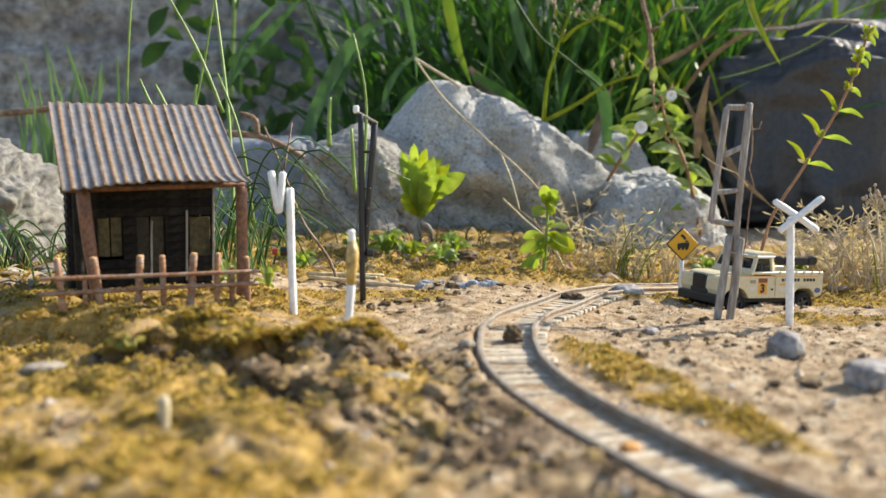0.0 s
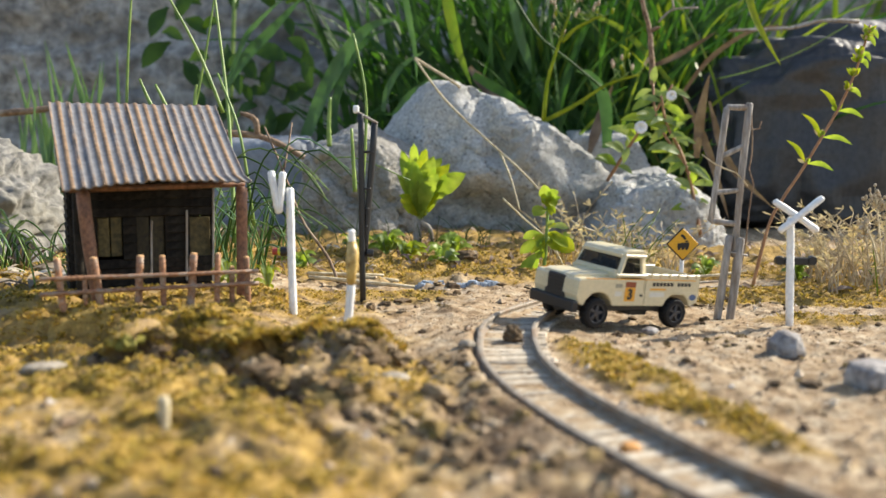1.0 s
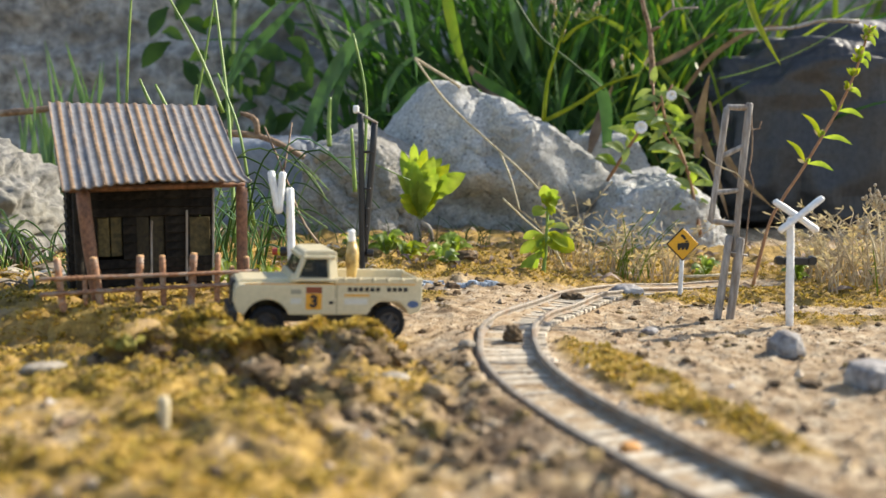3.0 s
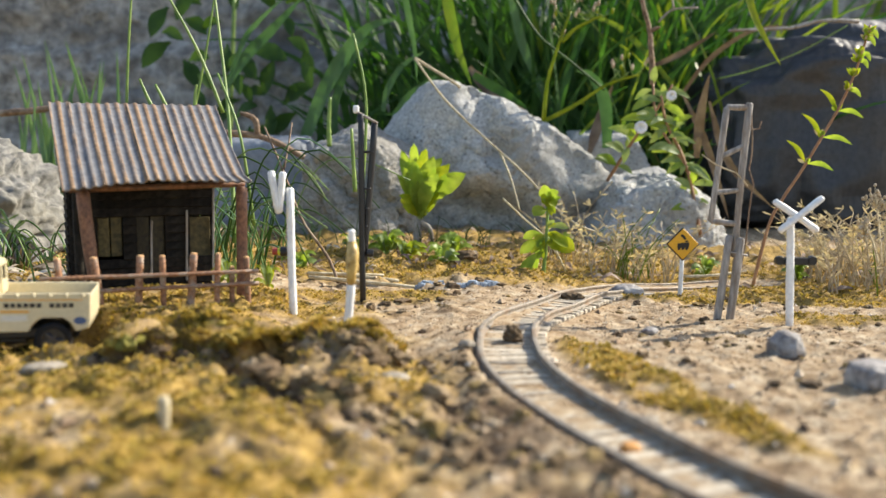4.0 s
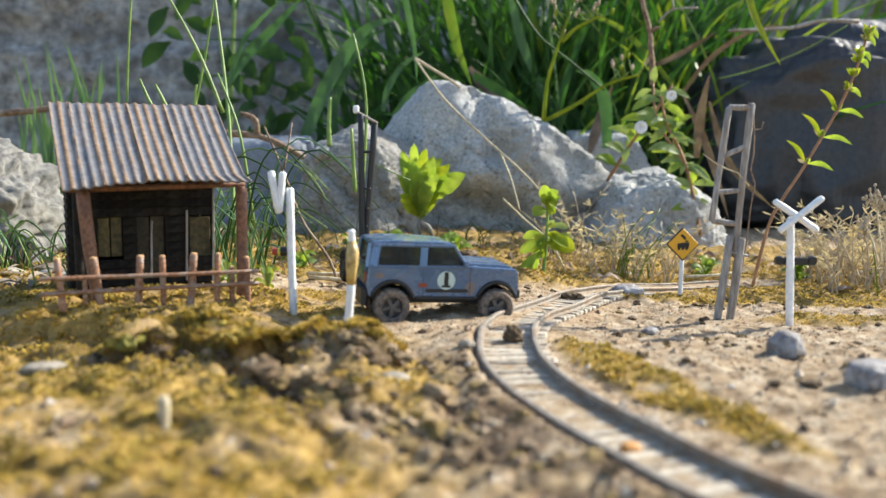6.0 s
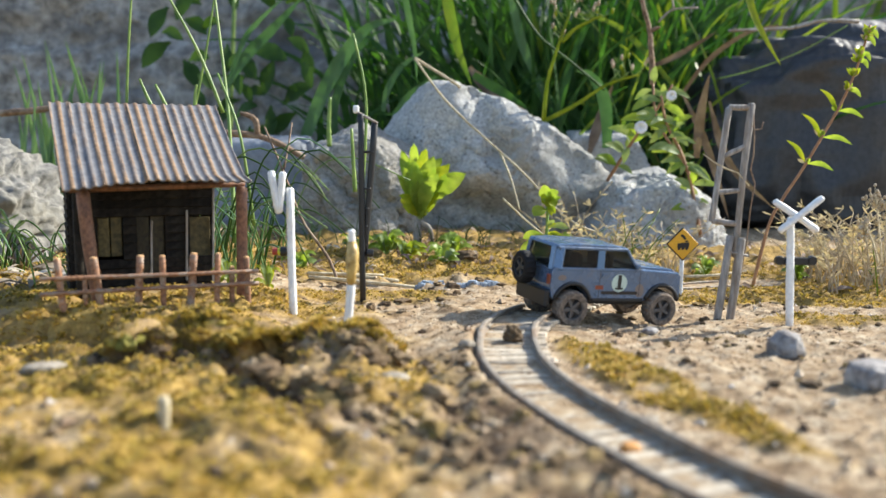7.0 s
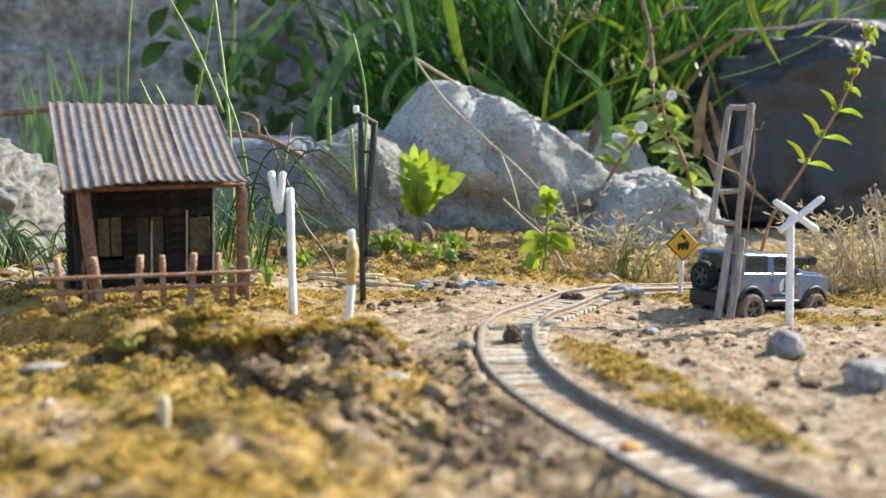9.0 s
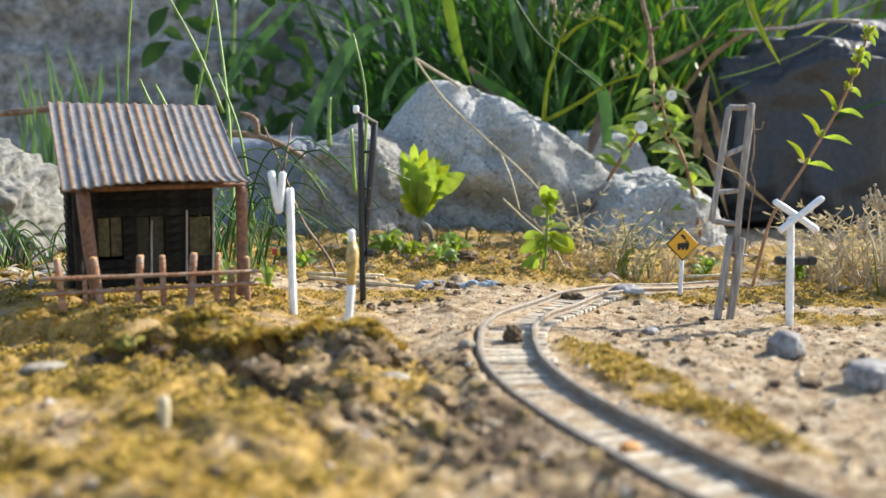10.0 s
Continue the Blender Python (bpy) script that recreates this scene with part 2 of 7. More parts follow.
def stick_part(name, a, b, r0, r1, material, parent, label="", bend=0.01, seed=0, sides=8, n=5):
    bm = bmesh.new()
    p, r = stick(a, b, r0, r1, n, sides, bend, seed)
    tube(bm, p, r, sides, wobble=0.08, seed=seed)
    return part(name, bm, material, parent, label, True)


def fract(v, scale, octaves=4):
    return noise.fractal(Vector(v) * scale, 1.0, 2.0, octaves)


def step(a, b, x):
    t = min(max((x - a) / (b - a), 0.0), 1.0)
    return t * t * (3 - 2 * t)


# ---- the lie of the land ----
TRACK = [(0.132, 0.060), (0.100, 0.092), (0.075, 0.122), (0.0545, 0.152), (0.0425, 0.180), (0.0318, 0.209), (0.0245, 0.236), (0.0208, 0.265),
         (0.0212, 0.295), (0.0245, 0.322), (0.0312, 0.347), (0.0430, 0.373), (0.0550, 0.397), (0.0690, 0.427),
         (0.0945, 0.466), (0.1210, 0.490), (0.1540, 0.507), (0.1850, 0.513)]


def spline(points, count):
    """A smooth run through the points, in even steps."""
    P = [Vector((*p, 0)[:3]) for p in points]
    fine = []
    for i in range(len(P) - 1):
        a, b, c, d = P[max(i - 1, 0)], P[i], P[i + 1], P[min(i + 2, len(P) - 1)]
        for k in range(24):
            t = k / 24
            fine.append(0.5 * (2 * b + (c - a) * t + (2 * a - 5 * b + 4 * c - d) * t * t + (3 * b - a - 3 * c + d) * t ** 3))
    fine.append(P[-1])
    s = [0.0]
    for p, q in zip(fine, fine[1:]):
        s.append(s[-1] + (q - p).length)
    out, j = [], 0
    for k in range(count):
        w = s[-1] * k / (count - 1)
        while j < len(s) - 2 and s[j + 1] < w:
            j += 1
        out.append(fine[j].lerp(fine[j + 1], (w - s[j]) / max(s[j + 1] - s[j], 1e-9)))
    return out, s[-1]


LINE, LINE_LENGTH = spline(TRACK, 240)
LINE_XY = np.array([(p.x, p.y) for p in LINE])

LINE_Y = (LINE_XY[:, 1], LINE_XY[:, 0])


def broad(x, y):
    """The broad rise and fall, without grain."""
    z = -0.0058 * min(max((x - 0.02) / 0.055, 0.0), 1.0) * step(0.27, 0.35, y) - 0.0047 * step(0.395, 0.445, y) * step(0.08, 0.14, x)
    z += 0.0072 * step(-0.05, -0.088, x) * step(0.308, 0.321, y) * step(0.47, 0.42, y)
    z -= 0.0038 * step(-0.055, -0.085, x) * step(0.272, 0.284, y) * step(0.316, 0.306, y)
    z += 0.010 * step(0.50, 0.62, y)
    z -= 0.006 * step(0.16, 0.05, y)
    return z


def track_gap(x, y):
    d = LINE_XY - (x, y)
    return float(np.sqrt((d * d).sum(1).min()))


def lip_at(x):
    return 0.2575 + 0.010 * fract((x, 0.3, 0), 30, 3) + 0.5 * max(x + 0.055, 0.0) ** 1.2


def bank_side(x):
    return step(-0.106, -0.091, x) * step(-0.008, -0.025, x)


def undercut(x):
    return step(-0.22, 0.12, fract((x, 0.0, 5.0), 34, 2) + 0.05) * step(-0.034, -0.050, x)


def overhang(x, y):
    """How far the turf leans out over the hollow."""
    lip = lip_at(x)
    return 0.0112 * (0.85 + 0.7 * fract((x, y, 31), 95, 3)) * bank_side(x) * undercut(x) * step(lip - 0.001, lip + 0.003, y) * step(lip + 0.020, lip + 0.005, y)


def hollow(x, y):
    lip = lip_at(x)
    return bank_side(x) * undercut(x) * step(lip - 0.012, lip - 0.007, y) * step(lip - 0.0002, lip - 0.0022, y)


def bank(x, y):
    """A turf bank with an undercut lip in the near left, and the higher ground before it."""
    lip = lip_at(x)
    side = bank_side(x)
    up = step(lip - 0.004 - 0.024 * step(-0.056, -0.036, x), lip + 0.002, y) * step(lip + 0.020, lip + 0.009, y)
    tall = (0.0136 - 0.0010 * step(-0.062, -0.040, x)) * (0.92 + 0.45 * fract((x, y, 2), 42, 3))
    dip = step(lip - 0.020, lip - 0.007, y) * step(lip + 0.001, lip - 0.004, y)
    near = 0.0055 * step(0.004, -0.05, x) * step(0.276, 0.262, y) * (1 - 0.6 * step(-0.098, -0.118, x))
    edge = 0.2225 - 0.53 * (x + 0.045) + 0.010 * fract((x, 0.7, 0), 55, 3)
    torn = step(-0.058, -0.044, x) * step(0.006, -0.004, x) * (0.55 + 0.9 * fract((x, 2.7, 0), 70, 2))
    near += 0.0062 * max(torn, 0.0) * step(edge - 0.0008, edge + 0.0022, y) * step(edge + 0.026, edge + 0.006, y)
    near -= 0.0030 * max(torn, 0.0) * step(edge - 0.010, edge - 0.003, y) * step(edge + 0.001, edge - 0.001, y)
    left = 0.0012 * step(-0.095, -0.12, x) * step(0.276, 0.262, y)
    return near * (1 - side * up) + left + side * (tall * up - 0.0125 * undercut(x) * dip * (0.7 + 0.7 * fract((x, y, 7), 50, 2)))


MOSS = [(-0.11, 0.210, 0.090, 0.060, 0.98), (-0.066, 0.266, 0.060, 0.014, 1.4), (-0.12, 0.36, 0.085, 0.028, 1.1), (-0.095, 0.302, 0.075, 0.028, 1.15),
        (-0.07, 0.52, 0.20, 0.070, 1.12), (0.055, 0.247, 0.0105, 0.062, 1.3), (0.190, 0.475, 0.085, 0.040, 1.15),
        (0.06, 0.56, 0.26, 0.090, 1.12), (0.21, 0.48, 0.11, 0.060, 1.0), (0.165, 0.375, 0.030, 0.012, 0.8),
        (0.102, 0.440, 0.022, 0.013, 1.35), (0.142, 0.448, 0.030, 0.016, 1.35), (-0.02, 0.160, 0.05, 0.020, 0.55), (-0.03, 0.40, 0.035, 0.018, 0.85), (-0.34, 0.4, 0.2, 0.3, 0.9)]


def moss_at(x, y):
    m = 0.0
    for cx, cy, rx, ry, w in MOSS:
        if cx == 0.055:                                   # the strip that runs beside the rails
            ux, uy = (x - cx) + 0.27 * (y - cy) - 1.6 * (y - cy) ** 2, (y - cy)
        else:
            ux, uy = x - cx, y - cy
        q = (ux / rx) ** 2 + (uy / ry) ** 2
        if q < 4:
            m = max(m, w * step(1.7, 0.35, q))
    m = max(m, (0.42 + 0.28 * step(0.165, 0.205, y)) * step(0.016, -0.012, x) * step(0.285, 0.262, y))
    n = fract((x, y, 0.7), 42, 4)
    m = m * (0.78 + 0.65 * n + 0.2 * fract((x, y, 1.7), 130, 2))
    g = track_gap(x, y)
    return max(0.0, m) * step(0.010, 0.015, g) * (1 - 0.9 * hollow(x, y))


def shade_damp_at(x, y):
    """Dark moist soil beside the near rails; shade painted along the torn edge and under the turf lip."""
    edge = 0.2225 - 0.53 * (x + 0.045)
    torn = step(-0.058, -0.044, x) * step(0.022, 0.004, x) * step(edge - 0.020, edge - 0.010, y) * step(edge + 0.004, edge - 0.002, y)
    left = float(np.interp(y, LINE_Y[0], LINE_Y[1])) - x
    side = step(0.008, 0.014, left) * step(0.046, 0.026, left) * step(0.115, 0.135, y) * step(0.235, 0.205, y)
    # Shade under the turf lip, put into the soil colour.
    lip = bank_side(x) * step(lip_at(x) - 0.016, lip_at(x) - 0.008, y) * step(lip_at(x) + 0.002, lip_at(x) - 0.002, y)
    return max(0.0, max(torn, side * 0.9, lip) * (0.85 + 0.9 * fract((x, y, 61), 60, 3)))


def ground_z(x, y, rough=True):
    z = broad(x, y)
    g = track_gap(x, y) if -0.05 < x < 0.35 and y < 0.55 else 0.2
    away = step(0.011, 0.026, g)
    z += 0.0006 * (1 - step(0.009, 0.020, g))
    if y < 0.34 and x < float(np.interp(y, LINE_Y[0], LINE_Y[1])):
        z += 0.0030 * step(0.0104, 0.0122, g) * step(0.032, 0.015, g) * step(0.34, 0.29, y)
    z += bank(x, y)
    if rough:
        n = fract((x, y, 0), 34, 4)
        left = step(0.016, -0.012, x)
        amp = (0.0016 + 0.0004 * left * step(0.275, 0.262, y) + 0.001 * step(0.42, 0.5, y)) * (0.25 + 0.75 * away)
        z += n * amp
        z += 0.0030 * step(0.395, 0.44, y) * fract((x, y, 21), 80, 3) * away
        pit = step(-0.04, -0.08, x) * step(0.275, 0.30, y) * step(0.50, 0.45, y)
        if pit:
            z -= 0.0030 * pit * step(0.0, 0.35, fract((x, y, 33), 70, 3))
        crag = 1 - abs(fract((x, y, 9), 24, 3))
        z -= 0.0034 * left * step(0.325, 0.285, y) * step(0.78, 0.97, crag) * (0.4 + 0.6 * step(-0.2, 0.3, n)) * step(0.272, 0.262, y)
        z += (0.0010 + 0.0010 * step(0.215, 0.245, y)) * left * step(0.285, 0.262, y) * fract((x, y, 12), 75, 4)
        z += fract((x, y, 3), 170, 3) * (0.0014 + 0.0009 * left * step(0.285, 0.262, y)) * (0.35 + 0.65 * away)
    return z


def build_ground():
    xs = list(np.concatenate([[-40, -12, -4, -1.6, -0.9, -0.6], np.arange(-0.42, -0.2, 0.004), np.arange(-0.2, 0.26, 0.0016), np.arange(0.26, 0.44, 0.004), [0.6, 0.9, 1.6, 4, 12, 40]]))
    ys = list(np.concatenate([[-30, -8, -2, -0.5, -0.1, 0.02, 0.07], np.arange(0.10, 0.42, 0.0014), np.arange(0.42, 0.62, 0.0022), np.arange(0.62, 0.96, 0.007), [1.1, 1.5, 3, 10, 40]]))
    vs, mo, shade_mask = [], [], []
    for y in ys:
        for x in xs:
            near = -0.45 < x < 0.45 and 0.05 < y < 1.0
            m = moss_at(x, y) if near else 0.4
            z = ground_z(x, y) if near else -0.004
            if near and m > 0.25:
                z += min(m, 1.0) * 0.0014 * (1 + 0.8 * noise.noise(Vector((x, y, 5)) * 330))
            vs.append((x, y - overhang(x, y) if near else y, z))
            mo.append(m * (1 - 0.6 * min(shade_damp_at(x, y), 1.0)) if near else m)
            shade_mask.append(shade_damp_at(x, y) if near else 0.0)
    w = len(xs)
    fs = [(j * w + i, j * w + i + 1, (j + 1) * w + i + 1, (j + 1) * w + i) for j in range(len(ys) - 1) for i in range(w - 1)]
    me = bpy.data.meshes.new("ground")
    me.from_pydata(vs, [], fs)
    at = me.attributes.new("moss", "FLOAT", "POINT")
    at.data.foreach_set("value", mo)
    at = me.attributes.new("shade_damp", "FLOAT", "POINT")
    at.data.foreach_set("value", shade_mask)
    me.materials.append(M_GROUND)
    for p in me.polygons:
        p.use_smooth = True
    return tagged(new("ground", me), "sandy soil with patches of yellow green moss", "ground", kind="structure")


ground = build_ground()


# ---- boulders ----
def boulder(name, label, centre, planes, material, size, seed, rough=0.05, cuts=6, sharp=14, grooves=()):
    """A stone as the soft meeting of a few broken faces; planes are (nx, ny, nz, distance) in units of size.
    Grooves are worn troughs on the near side: (x0, z0, x1, z1, width, depth) in units of size."""
    bm = bmesh.new()
    bmesh.ops.create_icosphere(bm, subdivisions=cuts, radius=1)
    pl = [(Vector(p[:3]).normalized(), p[3]) for p in planes]
    for v in bm.verts:
        d = v.co.normalized()
        s = sum((max(n.dot(d), 0.0) / w) ** sharp for n, w in pl)
        r = s ** (-1 / sharp) if s > 0 else 1.6
        r = min(r, 2.1)
        r *= 1 + rough * fract(d + Vector((seed, 0, 0)), 2.2, 5) + rough * 0.35 * fract(d + Vector((0, seed, 0)), 11, 4)
        q = d * r
        chip = abs(fract(q + Vector((0, 0, seed)), 1.6, 3))
        q -= d * 0.10 * step(0.10, 0.0, chip) * (rough / 0.055) ** 0.5 * 0.45
        if d.y < 0.25:
            for x0, z0, x1, z1, wide, deep in grooves:
                ax, az = x1 - x0, z1 - z0
                f = min(max(((q.x - x0) * ax + (q.z - z0) * az) / (ax * ax + az * az), 0.0), 1.0)
                far = math.hypot(q.x - x0 - ax * f, q.z - z0 - az * f) + 0.10 * fract(q, 2.5, 2)
                q.y += deep * math.exp(-(far / wide) ** 2)
        v.co = q * size
    ob = part(name, bm, material, None, label, True)
    ob.location = centre
    return tagged(ob, label, "rock", kind="")


boulder("boulder", "large light grey rough boulder with a sunlit ridge on moss", (0.034, 0.690, 0.052),
        [(-1, 0, 0.08, 1.86), (-0.75, -0.1, 0.66, 1.76), (0, 0, 1, 1.52), (0.40, 0.1, 0.91, 1.17), (0.60, 0.05, 0.80, 1.21), (0.97, 0.1, 0.2, 2.0),
         (0.72, -0.1, -0.7, 1.62), (0, 0, -1, 1.3), (-0.22, -1, 0.30, 0.84), (-0.8, -0.7, 0.2, 1.22), (0.42, -0.95, 0.20, 0.98), (0.25, -0.70, 0.68, 1.08), (0.05, -0.8, -0.55, 0.74), (0, 1, 0, 0.9)],
        M_ROCK, 0.0446, 3, 0.060, 6, 26,
        [(-0.25, 1.3, 0.15, 0.35, 0.20, 0.22), (0.15, 0.35, 0.55, -0.05, 0.26, 0.20), (-0.9, -0.35, 0.3, -0.75, 0.30, 0.26), (0.85, 0.75, 1.45, 0.1, 0.16, 0.10), (-0.95, 0.6, -0.7, -0.1, 0.14, 0.10)])
boulder("boulder", "rounded grey rock leaning beside the large boulder", (-0.062, 0.640, 0.036),
        [(-1, 0, 0.3, 0.98), (-0.4, -0.2, 0.9, 1.00), (0.42, -0.25, 0.85, 1.00), (1, 0, 0, 1.06), (0.1, -1, 0.3, 0.66), (-0.6, -0.8, -0.1, 0.82), (0.7, -0.7, 0.25, 0.86), (0, 0, -1, 1.0), (0, 1, 0, 0.8)],
        M_ROCK_VEINED, 0.040, 7, 0.085, 6, 24, [(-0.5, 0.5, 0.2, -0.3, 0.14, 0.16), (0.2, 0.6, 0.7, -0.4, 0.16, 0.14)])
boulder("boulder", "flat blue grey stone lying behind the shed", (-0.165, 0.735, 0.035),
        [(-1, 0, 0, 1.4), (0, -0.1, 1, 0.72), (1, 0, 0.2, 1.05), (0, -1, 0.15, 0.7), (0, 0, -1, 0.9), (0, 1, 0, 0.8)],
        M_ROCK_BLUE, 0.060, 11, 0.05, 5, 22)
boulder("boulder", "grey rock with a lichened slanting face behind dry grass", (0.156, 0.655, 0.008),
        [(-0.9, -0.1, 0.45, 0.92), (-0.2, -0.2, 1, 0.82), (0.50, -0.2, 0.9, 0.80), (0.95, 0, 0.35, 0.92), (-0.1, -1, 0.3, 0.75), (0.6, -0.8, 0.1, 0.82), (0, 0, -1, 0.9), (0, 1, 0, 0.8)],
        M_ROCK, 0.048, 17, 0.07, 6, 22, [(-0.3, 0.7, 0.1, -0.2, 0.15, 0.14)])
boulder("boulder", "pale lichened rock beside the shed wall", (-0.292, 0.545, 0.020),
        [(0.7, -0.2, 0.7, 0.86), (-1, 0, 0, 1.3), (0.1, -0.1, 1, 0.92), (1, 0, 0, 1.12), (0.2, -1, 0.2, 0.7), (0, 0, -1, 0.9), (0, 1, 0, 0.8)],
        M_ROCK_PALE, 0.052, 23, 0.20, 6, 22)
boulder("boulder", "small grey stone wedged behind the large boulder", (0.142, 0.790, 0.050),
        [(-1, 0, 0.3, 0.9), (0, -0.1, 1, 0.75), (1, 0, 0.5, 0.7), (0, -1, 0.15, 0.7), (0, 0, -1, 1.6), (0, 1, 0, 0.8)],
        M_ROCK, 0.045, 29, 0.07, 5, 22)


# ---- wall and bag behind ----
def build_wall():
    bm = bmesh.new()
    nx, nz = 420, 70
    grid = []
    for j in range(nz + 1):
        row = []
        for i in range(nx + 1):
            x, z = -1.3 + 2.6 * i / nx, -0.03 + 0.345 * j / nz
            ledge = 0.012 * step(0.196, 0.176, z + 0.008 * fract((x, 0, 0), 9, 3))
            y = 1.05 - ledge - 0.010 * fract((x, z, 0), 14, 5) - 0.007 * fract((x, z, 4), 60, 4)
            row.append(bm.verts.new((x, y, z)))
        grid.append(row)
    for j in range(nz):
        for i in range(nx):
            bm.faces.new((grid[j][i], grid[j][i + 1], grid[j + 1][i + 1], grid[j + 1][i]))
    back = [bm.verts.new(p) for p in ((-1.3, 1.25, -0.03), (1.3, 1.25, -0.03), (1.3, 1.25, 0.315), (-1.3, 1.25, 0.315))]
    bm.faces.new(back[::-1])
    bm.faces.new([grid[nz][i] for i in range(nx + 1)] + [back[2], back[3]])
    return tagged(part("wall_back", bm, M_WALL, None, "rough grey concrete garden wall in shade", True), category="wall", kind="structure")


build_wall()


def build_bag():
    """A slumped black plastic sack with folds."""
    bm = bmesh.new()
    bmesh.ops.create_icosphere(bm, subdivisions=6, radius=1)
    for v in bm.verts:
        d = v.co.copy()
        fold = 0.030 * math.sin(20 * d.x + 3 * d.z + 5 * fract(d, 1.3, 2)) * (0.4 + 0.6 * abs(d.z)) + 0.05 * fract(d + Vector((4, 0, 0)), 1.8, 2)
        ridge = abs(fract(d + Vector((0, 8, 0)), 2.6, 2)) * 0.06 + abs(fract(Vector((d.x * 0.9, d.y, d.z * 2.6)), 2.2, 2)) * 0.055
        ridge += 0.022 * (1 - abs(fract(Vector((d.x * 2.4, d.y * 2, d.z * 0.7 + 6)), 1.5, 1))) ** 3 + 0.030 * (1 - abs(fract(Vector((d.x * 0.8, d.y, d.z * 3 + 2)), 1.4, 1))) ** 4
        k = 1 + fold - ridge
        q = Vector((math.copysign(abs(d.x) ** 0.6, d.x), math.copysign(abs(d.y) ** 0.8, d.y), math.copysign(abs(d.z) ** 0.5, d.z)))
        v.co = Vector((q.x * 0.170, q.y * 0.10, q.z * 0.110 * (1 + 0.34 * (d.x + 0.25)))) * k
    ob = part("plastic_sack", bm, M_BAG, None, "", True)
    ob.location = (0.393, 0.86, 0.075)
    return tagged(ob, "slumped black plastic sack full of folds, against the grass", "sack")


build_bag()


# ---- the model railway ----
def build_track():
    """One length of track: sleepers on the soil, two rails with foot, web and head."""
    tr = thing("railway_track", "curved model railway track with dusty sleepers and rusty rails", "railway track")
    n = 300
    pts, length = spline(TRACK, n)
    z0 = [broad(p.x, p.y) + 0.0004 + 0.0010 * step(0.045, 0.060, p.x) - 0.0026 * step(0.060, 0.100, p.x) - 0.0010 * step(0.150, 0.182, p.x) for p in pts]
    z0 = [sum(z0[max(0, i - 6):i + 7]) / len(z0[max(0, i - 6):i + 7]) for i in range(n)]
    tang = [(pts[min(i + 1, n - 1)] - pts[max(i - 1, 0)]).normalized() for i in range(n)]
    side = [Vector((-t.y, t.x, 0)) for t in tang]
    prof = [(-0.0013, 0), (0.0013, 0), (0.0012, 0.0004), (0.0004, 0.0007), (0.0004, 0.0018), (0.0009, 0.0021), (0.0009, 0.0029),
            (0.0006, 0.0032), (-0.0006, 0.0032), (-0.0009, 0.0029), (-0.0009, 0.0021), (-0.0004, 0.0018), (-0.0004, 0.0007), (-0.0012, 0.0004)]
    for s in (-1, 1):
        bm = bmesh.new()
        rings = []
        for i in range(n):
            wob = 0.00025 * fract((pts[i].x, pts[i].y, s), 60, 2)
            c = pts[i] + side[i] * (s * 0.009 + wob)
            rings.append([bm.verts.new((c.x + side[i].x * a, c.y + side[i].y * a, z0[i] + 0.0006 + 0.82 * h + wob)) for a, h in prof])
        k = len(prof)
        for a, b in zip(rings, rings[1:]):
            for j in range(k):
                bm.faces.new((a[j], a[(j + 1) % k], b[(j + 1) % k], b[j]))
        bm.faces.new(rings[0]), bm.faces.new(rings[-1][::-1])
        part("rail", bm, M_RAIL, tr, "brown weathered steel rail")
    rnd = random.Random(5)
    meshes = []
    for k in range(5):
        bm = bmesh.new()
        box(bm, (0.0036 + 0.0004 * rnd.random(), 0.0265, 0.0018), bevel=0.0004)
        for v in bm.verts:
            v.co += Vector((rnd.uniform(-1, 1), rnd.uniform(-1, 1), rnd.uniform(-1, 1))) * 0.00018
        meshes.append(mesh_from("sleeper", bm, M_TIE))
    count = int(length / 0.0058)
    for q in range(count):
        i = int((q + 0.5) / count * (n - 1))
        ob = new("sleeper", rnd.choice(meshes))
        ob.parent = tr
        ob.matrix_basis = pose(pts[i].x, pts[i].y, z0[i] - 0.0004 + rnd.uniform(-0.0003, 0.0001), rnd.uniform(-1.5, 1.5), 0,
                               math.degrees(math.atan2(tang[i].y, tang[i].x)) + rnd.uniform(-2.5, 2.5))
    return tr


build_track()

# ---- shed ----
# Brown shutters, their colour lowered for the same porch shade.
M_SHUTTER_DARK = surface("brown shutter, shade in colour", (0.018, 0.014, 0.007), (0.055, 0.043, 0.018), 500, 0.7, 0.4, 0.0004, vary=0.25)
SHED = pose(-0.1395, 0.330, 0, 0, 0, 25)
SHED_FLOOR = 0.0050


